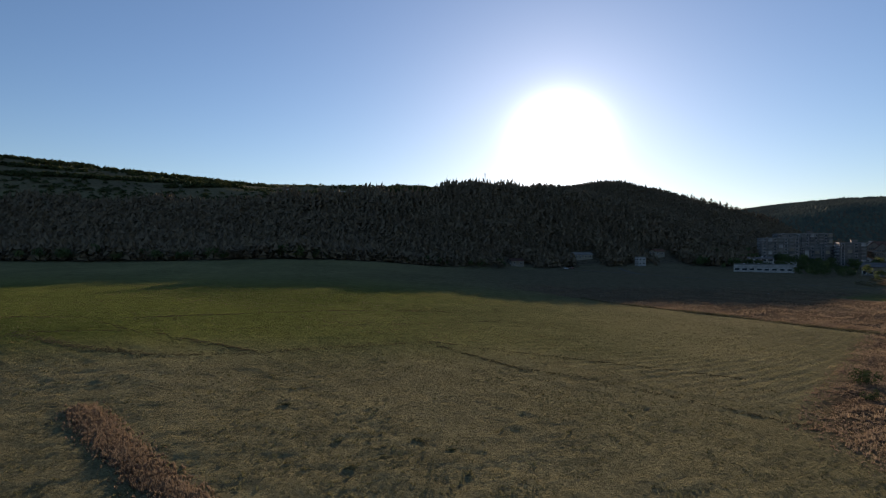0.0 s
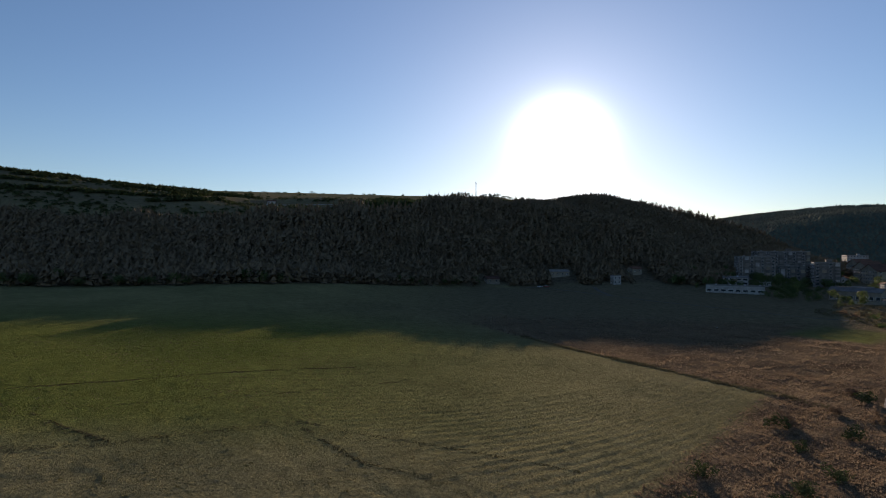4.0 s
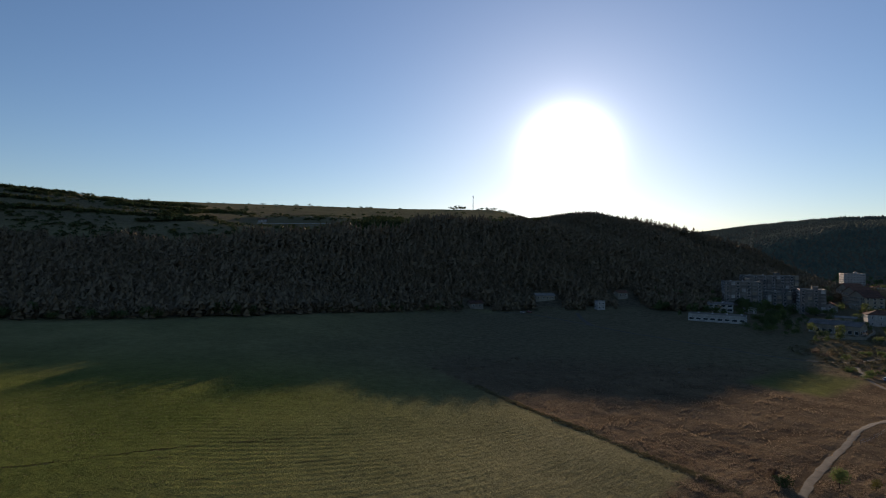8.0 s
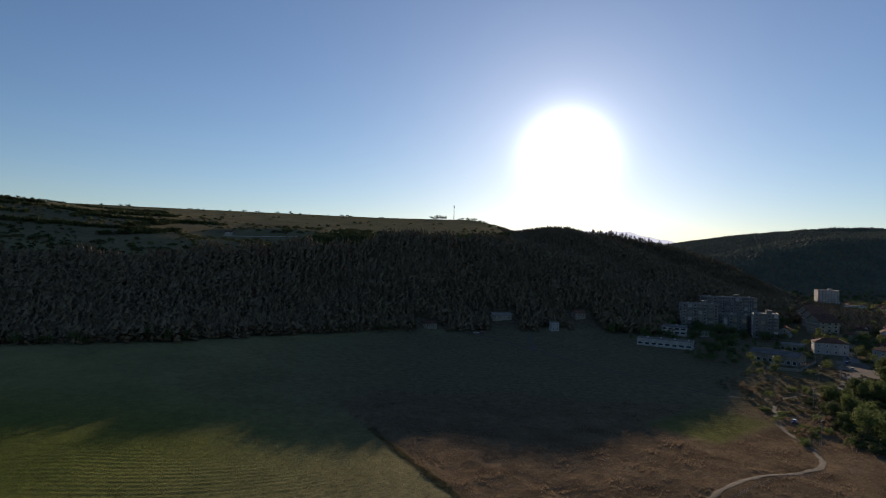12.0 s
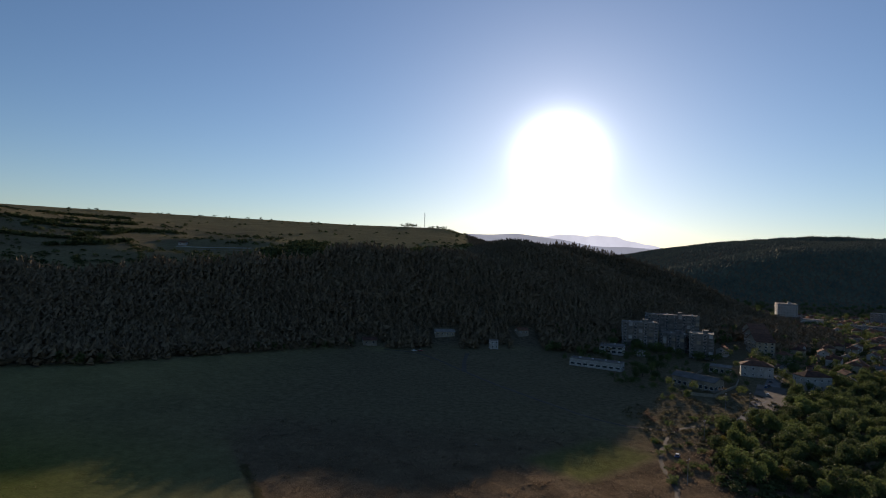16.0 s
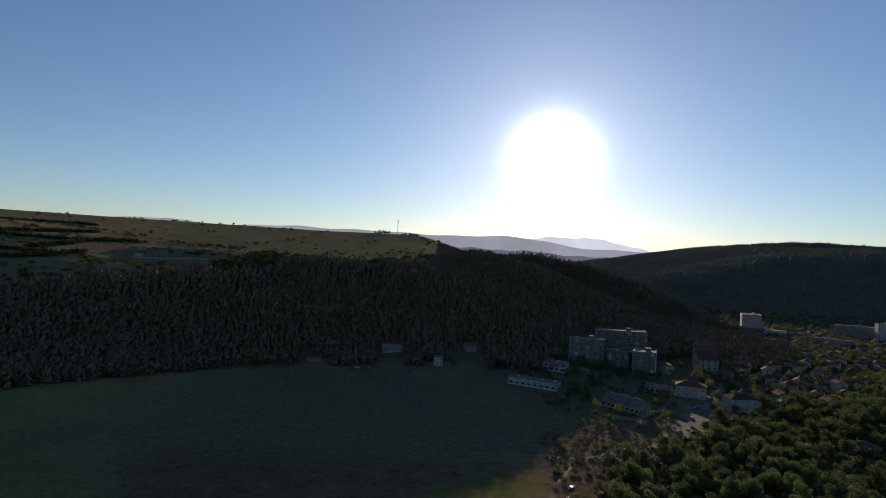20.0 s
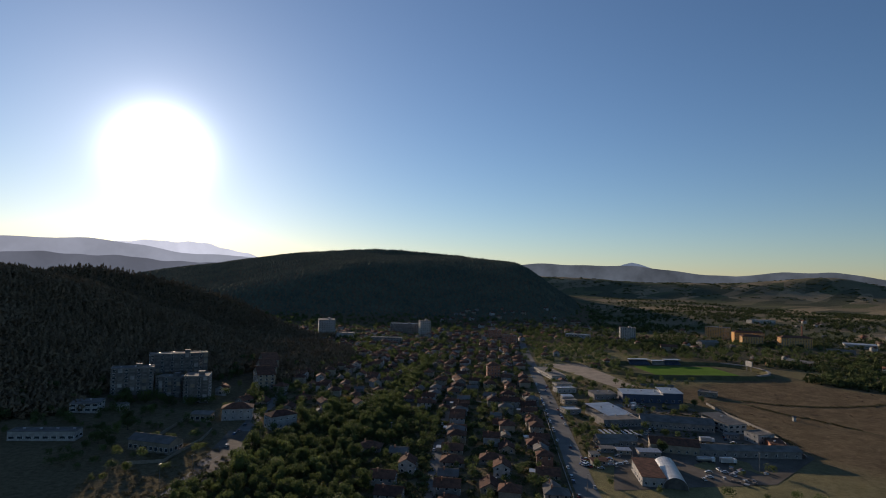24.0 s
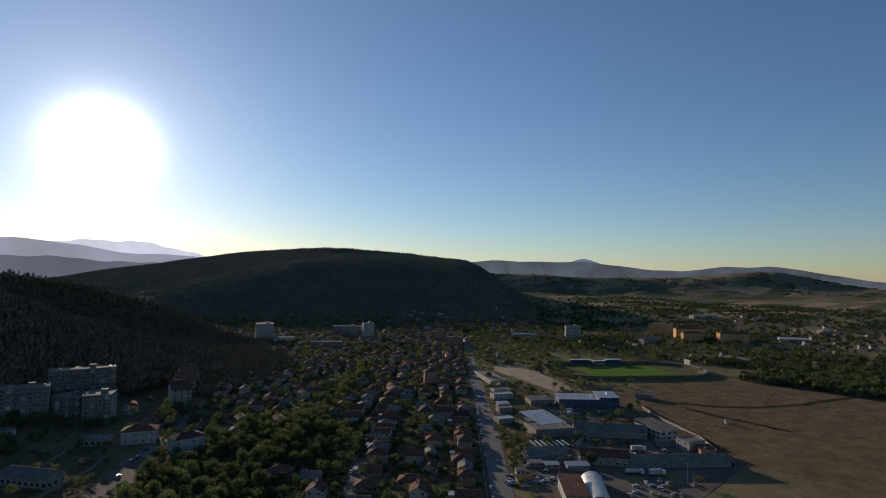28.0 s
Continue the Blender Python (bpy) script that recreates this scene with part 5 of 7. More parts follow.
def place_houses():
    rng = random.Random(7)
    def put(s, r, near, turn, radius=6.5):
        x, y = town(s, r)
        if wooded_hill(x, y) > 3.0 or town_hill(x, y) > 2 or (abs(r + 130) < 11 and 60 < s < 430) or not free(x, y, radius):
            return False
        master = rng.choice(HOUSES) if near else rng.choice(PLAIN)
        if s > 340 or r < -260:
            settle_far(master, x, y, turn + rng.uniform(-4, 4), radius)
        else:
            settle(master, x, y, turn + rng.uniform(-4, 4), radius)
        return True
    # rows along the two streets near the end of the flight
    for k in range(24):
        s = -70 + 11.2 * k
        put(s + rng.uniform(-1, 1), -17 + rng.uniform(-2, 1), True, ROAD_TURN + 90 if rng.random() < 0.6 else ROAD_TURN, 5.4)
        put(s + rng.uniform(-1, 1), -67 - 0.03 * s + rng.uniform(-1, 2), True, ROAD_TURN + 90, 5.4)
        if rng.random() < 0.75:
            put(s + rng.uniform(-3, 3), -42 + rng.uniform(-7, 7), rng.random() < 0.3, ROAD_TURN + 90 * rng.randint(0, 1))
    for x, y in ((380, 262), (369, 238), (347, 227), (338, 208), (372, 280)):
        p = np.array((x, y)) - ROAD0
        put(float(p @ U), float(p @ W), True, ROAD_TURN + 90 * rng.randint(0, 1), 6)
    # the town beyond
    for r in range(-17, -420, -16):
        s = 150 if r > -100 else 175
        while s < 760:
            if rng.random() < (0.66 if r > -110 else 0.46):
                put(s, r + rng.uniform(-3, 3), s < 260 and r > -130, ROAD_TURN + 90 * rng.randint(0, 1) + rng.uniform(-14, 14), 5.7)
            s += rng.uniform(11.5, 16)
    # below the wooded hill
    for x, y in ((362, 420), (372, 395), (395, 420), (352, 432), (402, 398), (418, 372), (398, 448), (425, 430), (440, 400), (452, 455), (386, 372), (300, 470), (345, 462), (440, 480), (470, 490), (476, 442)):
        p = np.array((x, y)) - ROAD0
        put(float(p @ U), float(p @ W), False, ROAD_TURN + rng.uniform(-40, 40), 6)
    # scattered buildings right of the road, and the village on the hill's right flank
    for s, r in ((300, 22), (318, 20), (345, 24), (375, 20), (400, 40), (430, 22), (455, 45), (480, 20), (510, 38), (540, 24), (150, 30), (168, 22), (192, 26), (215, 24), (240, 22), (262, 26), (575, 30), (420, 75), (445, 95), (500, 80)):
        put(s, r, False, ROAD_TURN + 90 * rng.randint(0, 1), 7)
    for k in range(70):
        x, y = rng.uniform(930, 1300), rng.uniform(720, 1040)
        if town_hill(x, y) < 30 and free(x, y, 7):
            settle_far(rng.choice(PLAIN), x, y, rng.uniform(0, 360), 7)
    for k in range(150):
        x, y = rng.uniform(640, 1120), rng.uniform(640, 960)
        if town_hill(x, y) < 3 and wooded_hill(x, y) < 3 and free(x, y, 7):
            settle_far(rng.choice(PLAIN), x, y, rng.uniform(0, 360), 7)
    for k in range(75):
        x, y = rng.uniform(1000, 1900), rng.uniform(80, 620)
        if free(x, y, 9):
            settle_far(rng.choice(PLAIN), x, y, rng.uniform(0, 360), 9)


place_houses()
join_meshes("far_houses", FAR_HOUSES, "distant small houses with red roofs in the far town", "houses")
for one in HOUSES + PLAIN:
    drop(one)


def place_trees():
    rng = random.Random(21)
    count = 0
    # grove between the track and the town
    def inside(x, y, poly):
        odd = False
        for (x0, y0), (x1, y1) in zip(poly, poly[1:] + poly[:1]):
            if (y0 > y) != (y1 > y) and x < x0 + (y - y0) / (y1 - y0) * (x1 - x0):
                odd = not odd
        return odd
    grove = [(214, 200), (228, 246), (246, 262), (292, 288), (306, 318), (345, 335), (372, 372), (420, 392), (448, 350), (412, 300), (360, 262), (330, 215), (285, 165), (240, 178)]
    y = 160.0
    while y < 400:
        x = 205.0
        while x < 460:
            px, py = x + rng.uniform(-2.8, 2.8), y + rng.uniform(-2.8, 2.8)
            if inside(px, py, grove) and free(px, py, 3) and rng.random() < 0.8:
                plant(rng.choice((0, 1, 2, 3, 0, 1, 3, 5) if rng.random() < 0.25 else (0, 1, 2, 3)), px, py, rng.choice((rng.uniform(0.45, 0.75), rng.uniform(0.75, 1.0), rng.uniform(0.95, 1.3))), rng, py < 300 and px < 330)
                count += 1
            x += 7.2
        y += 7.2
    # gardens and street trees
    for _ in range(3000):
        s, r = rng.uniform(-60, 640), rng.uniform(-380, 110)
        x, y = town(s, r)
        if -9 < r < 9 or wooded_hill(x, y) > 3 or town_hill(x, y) > 4 or not free(x, y, 2.2) or (r > 10 and s < 290 and rng.random() < 0.85):
            continue
        if abs(r + 78) < 5 and s < 200:
            continue
        if count < 225 and s < 130 and not (x < 300 + 0.35 * (y - 270)):
            plant(rng.choice((0, 2, 2, 3, 2, 5) if r > -95 else (0, 1, 2, 3, 3)), x, y, rng.uniform(0.4, 0.75) if r > -95 else rng.uniform(0.55, 1.0), rng)
            count += 1
        elif not (x < 300 + 0.35 * (y - 270)):
            plant_far(x, y, rng.uniform(0.5, 1.0), rng)
    # the belt of tall trees through the town
    for k in range(105):
        s, r = rng.uniform(75, 430), -130 + rng.gauss(0, 7)
        x, y = town(s, r)
        if free(x, y, 1.5):
            if s < 110:
                plant(rng.choice((0, 1, 1, 3)), x, y, rng.uniform(0.8, 1.35), rng)
            else:
                plant_far(x, y, rng.uniform(0.8, 1.3), rng)
    # single trees by the track and the school
    for x, y, k, sc in ((113, 109.5, 0, 0.5), (119, 108, 5, 0.42), (247, 372, 1, 0.8), (252, 362, 0, 0.9), (258, 385, 3, 0.9), (266, 395, 1, 0.9), (240, 365, 0, 0.7), (288, 455, 3, 1.0), (298, 452, 0, 1.0), (276, 470, 1, 1.0), (285, 425, 2, 1), (300, 440, 3, 1.1), (270, 415, 2, 1.1),
                        (562, 196, 2, 0.7), (556, 202, 2, 0.7), (505, 222, 1, 0.8), (500, 232, 3, 0.8), (575, 225, 2, 0.5), (690, 245, 2, 0.8), (640, 236, 2, 0.6)):
        plant(k, x, y, sc, rng)
    # trees of the yards right of the main road
    for s, r, sc in ((131, 25, 0.9), (95, 22, 0.8), (250, 60, 0.9), (272, 49, 1.0), (172, 95, 0.9), (28, 11, 0.6), (69, 57, 0.9), (343, 13, 1.0), (307, 77, 0.7), (290, 81, 0.6), (105, 10, 0.5), (69, 12, 0.5), (88, 28, 0.8), (214, 124, 0.9), (337, 119, 0.8), (340, 132, 0.7), (140, 12, 0.5), (178, 30, 0.7), (205, 36, 0.7), (300, 30, 0.8)):
        plant(rng.choice((0, 1, 2, 3)), *town(s, r), sc, rng)


def place_far_trees():
    rng = random.Random(33)
    def wood(n, x0, x1, y0, y1, lo, hi, keep=lambda x, y: True):
        for _ in range(n):
            x, y = rng.uniform(x0, x1), rng.uniform(y0, y1)
            if keep(x, y) and free(x, y, 3) and town_hill(x, y) < 12 and wooded_hill(x, y) < 5:
                plant_far(x, y, rng.uniform(lo, hi), rng)
    # the wood at the brown field's edge, and the belts of trees beyond the stadium
    wood(650, 896, 1180, -60, 232, 0.7, 1.2, lambda x, y: y < 235 - 0.05 * (x - 896) and y > -40 + 0.2 * (x - 896))
    wood(520, 930, 1250, 230, 620, 0.7, 1.25, lambda x, y: (x - 848) * 0.545 + (y - 347) * 0.838 > 78 or x > 1000)
    wood(300, 960, 1500, -100, 760, 0.7, 1.3, lambda x, y: math.sin(x / 47) + math.sin(y / 39 + x / 80) > 0.1)
    wood(330, 640, 980, 420, 700, 0.6, 1.1)
    wood(260, 480, 720, 180, 470, 0.4, 0.9, lambda x, y: 9 < (x - ROAD0[0]) * W[0] + (y - ROAD0[1]) * W[1] < 75 and not (664 < x < 748 and 316 < y < 418))
    wood(60, 700, 800, 290, 420, 0.4, 0.8, lambda x, y: (x - 848) * 0.545 + (y - 347) * 0.838 < -62)
    wood(420, 640, 1150, 640, 1000, 0.7, 1.3)
    for _ in range(900):
        x, y = rng.uniform(640, 1900), rng.uniform(640, 1250)
        if free(x, y, 3) and 0.3 < town_hill(x, y) < 13:
            plant_far(x, y, rng.uniform(0.8, 1.4), rng)
    wood(700, 430, 1000, 640, 1300, 0.7, 1.3)
    wood(300, 560, 760, 850, 1500, 0.8, 1.4)
    # trees at the foot of the wooded hill round the school and the blocks
    for _ in range(170):
        x, y = rng.uniform(195, 420), rng.uniform(415, 560)
        if free(x, y, 2.5) and 0.5 < wooded_hill(x, y) < 12:
            plant_far(x, y, rng.uniform(0.7, 1.2), rng)
    # the foot of both wooded hills behind the blocks and the town
    for _ in range(420):
        x, y = rng.uniform(230, 700), rng.uniform(470, 1000)
        if free(x, y, 3) and (0.3 < wooded_hill(x, y) < 9 or 0.2 < town_hill(x, y) < 3):
            plant_far(x, y, rng.uniform(0.7, 1.2), rng)
    for _ in range(150):
        x, y = rng.uniform(222, 325), rng.uniform(300, 470)
        if free(x, y, 2.5) and abs((y - 303) * 0.56 - (x - 288) * 0.83) > 9 and y > 300 + 0.9 * (x - 262):
            plant_far(x, y, rng.uniform(0.45, 0.95), rng)
    for _ in range(40):
        x, y = rng.uniform(-200, 60), 0
        y = float(wood_foot(x)) + rng.uniform(-4, 8)
        plant_far(x, y, rng.uniform(0.6, 1.0), rng)


place_trees()
place_far_trees()
join_meshes("distant_trees", FAR_TREES, "scattered green trees among gardens and far fields", "trees")
for one in KINDS:
    drop(one)

# ---- grass, stubble and shrubs ----


def tuft_template(seed, blades=9):
    rng = np.random.default_rng(seed)
    V, F = [], []
    for k in range(blades):
        a = rng.uniform(0, 6.283)
        r = rng.uniform(0.0, 0.32)
        cx, cy = r * math.cos(a), r * math.sin(a)
        b = rng.uniform(0, 6.283)
        w = rng.uniform(0.05, 0.12)
        lean = rng.uniform(0.05, 0.35)
        i = len(V)
        V += [(cx - w * math.cos(b), cy - w * math.sin(b), -0.1), (cx + w * math.cos(b), cy + w * math.sin(b), -0.1), (cx * 1.5 + lean * math.sin(b), cy * 1.5 - lean * math.cos(b), rng.uniform(0.55, 1.0))]
        F.append((i, i + 1, i + 2))
    return np.array(V), np.array(F)


def tufts(name, x, y, h, w, material, label, seed, blades=8):
    V, F = tuft_template(seed, blades)
    me = scatter(V, F, np.stack([x, y, height(x, y), h, w], -1), name, material, 0.3, seed)
    return tagged(new(name, me), label, "grass", kind="stuff")


def thick_line(points, width, per_metre, rng):
    P = np.array(points, float)
    L = np.concatenate([[0], np.cumsum(np.hypot(*np.diff(P, axis=0).T))])
    n = int(L[-1] * per_metre)
    t = rng.uniform(0, L[-1], n)
    return np.interp(t, L, P[:, 0]) + rng.normal(size=n) * width / 2.5, np.interp(t, L, P[:, 1]) + rng.normal(size=n) * width / 2.5


TRACK = np.array(((97, 84), (100, 100), (109, 113), (134, 137), (144, 148), (158, 158), (176, 164), (186, 171), (192, 184), (195, 195), (198, 217), (209, 238), (219, 257), (240, 266)), float)


def off_track(x, y):
    """Distance from the dirt track."""
    best = np.full(np.shape(x), 1e9)
    for (x0, y0), (x1, y1) in zip(TRACK[:-1], TRACK[1:]):
        dx, dy = x1 - x0, y1 - y0
        t = np.clip(((x - x0) * dx + (y - y0) * dy) / (dx * dx + dy * dy), 0, 1)
        best = np.minimum(best, np.hypot(x - x0 - t * dx, y - y0 - t * dy))
    return best


def build_grass():
    rng = np.random.default_rng(8)
    # pasture in front: sparse clumps, denser in patches
    n = 150000
    y = 24 + 190 * rng.random(n) ** 1.8
    x = rng.uniform(-1, 1, n) * (30 + 0.85 * y) + 0.15 * y
    patch = roll_noise(x + 300, y, 5.0) + 0.6 * roll_noise(x, y + 100, 1.7)
    ok = (meadow(x, y) < 0.3) & (patch + 0.4 * rng.normal(size=n) > -0.15)
    x, y = x[ok], y[ok]
    h = rng.uniform(0.05, 0.13, len(x)) * (1 + 1.2 * (rng.random(len(x)) < 0.05))
    tufts("pasture_grass", x, y, h, h * rng.uniform(2.6, 4.2, len(x)), MAT["grass"], "short olive pasture grass in loose clumps", 51, 5)
    # rough dry meadow past the ditch
    n = 80000
    x, y = rng.uniform(15, 270, n), rng.uniform(30, 262, n)
    ok = (meadow(x, y) > rng.random(n) * 0.9) & (roll_noise(x, y, 2.3) + 0.5 * rng.normal(size=n) > -0.3) & (off_track(x, y) > 2.2) & (green_strip(x, y) < rng.random(n) * 0.5)
    x, y = x[ok], y[ok]
    h = rng.uniform(0.12, 0.45, len(x)) * (1 + 0.6 * (roll_noise(x, y, 3.1) > 0.35))
    tufts("meadow_grass", x, y, h, h * rng.uniform(1.6, 3.0, len(x)), MAT["dry_grass"], "tall dry brown meadow grass in lumps", 52, 7)
    n = 90000
    x, y = 30 + 95 * rng.random(n) ** 1.2, rng.uniform(34, 135, n)
    ok = (meadow(x, y) > rng.random(n) * 0.8) & (past_ditch(x, y) < 60) & (off_track(x, y) > 1.8)
    x, y = x[ok], y[ok]
    lump = np.clip(roll_noise(x, y, 2.7) + 0.7 * roll_noise(x + 9, y, 1.1), -0.4, 1.2)
    h = rng.uniform(0.08, 0.2, len(x)) * (1.2 + 0.9 * lump)
    tufts("meadow_brush", x, y, h, h * rng.uniform(1.6, 2.8, len(x)), MAT["dry_grass"], "thick reddish-brown dry growth in the rough meadow", 56, 8)
    # taller dark growth along the ditches and field edges
    lines = [([(46, 189), (66, 152), (77.5, 131), (86, 117), (92, 106)], 1.7, 34, 0.62), ([(-60, 79), (-44, 70), (-34, 67), (-24, 69.5), (-14, 75.6), (-1, 82)], 1.4, 34, 0.18), ([(-40, 80), (-31.4, 74.7), (-23.5, 71)], 0.6, 34, 0.24),
             ([(-1, 82), (8, 78.5), (17.8, 76.7), (29, 73.2), (37, 70.5)], 0.75, 26, 0.17), ([(-1, 80), (9.2, 69), (16.6, 66.3), (23.4, 60.8), (29, 56.7), (33.7, 52.5), (38, 48)], 0.75, 26, 0.17),
             ([(-24, 70), (-30, 73), (-41, 79), (-56, 90)], 0.7, 18, 0.16), ([(-72, 92), (-53, 92), (-37.5, 98.5), (-20, 109.5), (0, 121)], 0.75, 26, 0.17), ([(-90, 84), (-60, 80), (-38, 82), (-10, 95), (12, 112)], 0.9, 16, 0.16)]
    X, Y, H = [], [], []
    for pts, width, per, tall in lines:
        a, b = thick_line(pts, width, per, rng)
        X.append(a); Y.append(b); H.append(np.full(len(a), tall) * rng.uniform(0.3, 1.1, len(a)) * np.clip(0.75 + 0.5 * roll_noise(a, b, 4.0), 0.3, 1.1))
    x, y, h = np.concatenate(X), np.concatenate(Y), np.concatenate(H)
    tufts("ditch_grass", x, y, h, h * 1.8, MAT["ditch"], "dark coarse grass along the ditches", 53)
    # the dry brushy bank
    x, y = thick_line([(-31.5, 49.5), (-28, 46), (-24.5, 42.3), (-19.6, 37.7), (-16.6, 35.2), (-13, 32)], 1.7, 420, rng)
    h = rng.uniform(0.12, 0.42, len(x)) * rng.uniform(0.5, 1.0, len(x))
    V, F = tuft_template(54, 16)
    me = scatter(V, F, np.stack([x, y, height(x, y), h, h * 0.9], -1), "bank_brush", MAT["dry_grass"], 0.3, 54)
    tagged(new("bank_brush", me), "dry reddish brush on a low bank", "brush", kind="stuff")


build_grass()


def build_stubble():
    """Stubble standing along the rows of the mown field."""
    rng = np.random.default_rng(5)
    n = 46000
    x = rng.uniform(-90, 105, n)
    y = 53 + 0.31 * x + 0.0048 * np.clip(x, -20, 90) ** 2 + (rng.integers(-30, 62, n) * 2.1 + 0.5 + rng.normal(size=n) * 0.28) / 0.86
    ok = (past_ditch(x, y) < -1.0) & (y < 190) & (past_edge(x, y) < -0.5) & (0.57 * (x - 38) + 0.82 * (y - 53) > 0.5) & (x > -40 - 1.6 * np.clip(y - 95, -20, 60))
    x, y = x[ok], y[ok]
    h = rng.uniform(0.06, 0.16, len(x))
    tufts("stubble_rows", x, y, h, h * rng.uniform(2.0, 3.6, len(x)), MAT["stubble"], "rows of mown stubble in the field", 55)


build_stubble()


def bush(x, y, size, seed, material, label, low=1.0):
    rng = np.random.default_rng(seed)
    C = rng.normal(size=(16, 3)) * np.array((0.3, 0.3, 0.16)) * size + np.array((0, 0, 0.38 * size))
    V, F = leaf_cloud(rng, C, 0.22 * size, 26, 0.06 * size + 0.04)
    V[:, 2] = np.maximum(V[:, 2], -0.1) * low
    ob = new("bush", np_mesh("bush", V, F, material))
    ob.matrix_basis = pose(x, y, z_at(x, y) - 0.05, 0, 0, seed * 37)
    return tagged(ob, label, "bush", "meadow bushes")


def build_bushes():
    rng = random.Random(4)
    for k, (x, y, s) in enumerate(((78, 96, 3.6), (75, 93, 2.6), (53, 72, 2.2), (53, 58.6, 2.8), (63, 67, 2.6), (58, 62.5, 2.2), (104, 116, 2.6), (69.7, 71, 2.4), (72, 82, 1.6), (90, 100, 2.0), (66, 60, 2.8), (84, 88, 2.6), (95, 96, 3.0), (48, 64, 1.2), (102.5, 110, 3.0), (130, 118, 3.0), (140, 128, 2.6), (120, 100, 3.2), (150, 138, 2.6))):
        bush(x, y, s, 100 + k, MAT["scrub"] if k % 3 else MAT["brush"], "dark green bush in the dry meadow" if k % 3 else "brown scrubby bush in the dry meadow")
    for k, (x, y) in enumerate(((-4.3, 41.6), (2.5, 47.6), (-8.1, 44.3), (-20.6, 42.0), (-4.6, 49.6), (0.7, 43.3), (-6.4, 39.7), (-14.2, 52.3), (-2, 45), (-10, 41))):
        bush(x, y, rng.uniform(0.4, 0.7), 140 + k, MAT["grass"], "low green weed clump in the short pasture", 0.4)
    for k in range(46):
        t = rng.random()
        x, y = 196 + rng.uniform(-4, 34) + 22 * t, 196 + 80 * t + rng.uniform(-6, 6)
        if np.hypot(x - 198, y - 217) > 5:
            bush(x, y, rng.uniform(1.6, 3.4), 170 + k, MAT["leaves"] if rng.random() < 0.6 else MAT["brush"], "scrubby bush beside the dirt track")


build_bushes()


HEDGES = [[(-430, 524), (-382, 531), (-329, 537), (-275, 543), (-215, 548)], [(-440, 606), (-403, 612), (-366, 628), (-326, 629)], [(-560, 622), (-459, 627), (-400, 650)], [(-330, 604), (-300, 612), (-259, 643), (-230, 684)], [(-520, 570), (-440, 566), (-360, 574)], [(-335, 626), (-315, 660), (-305, 693), (-288, 734)], [(-423, 755), (-441, 830), (-400, 870), (-358, 853)], [(-256, 560), (-246, 612), (-246, 687), (-213, 702)], [(-250, 515), (-216, 541), (-208, 580)]]


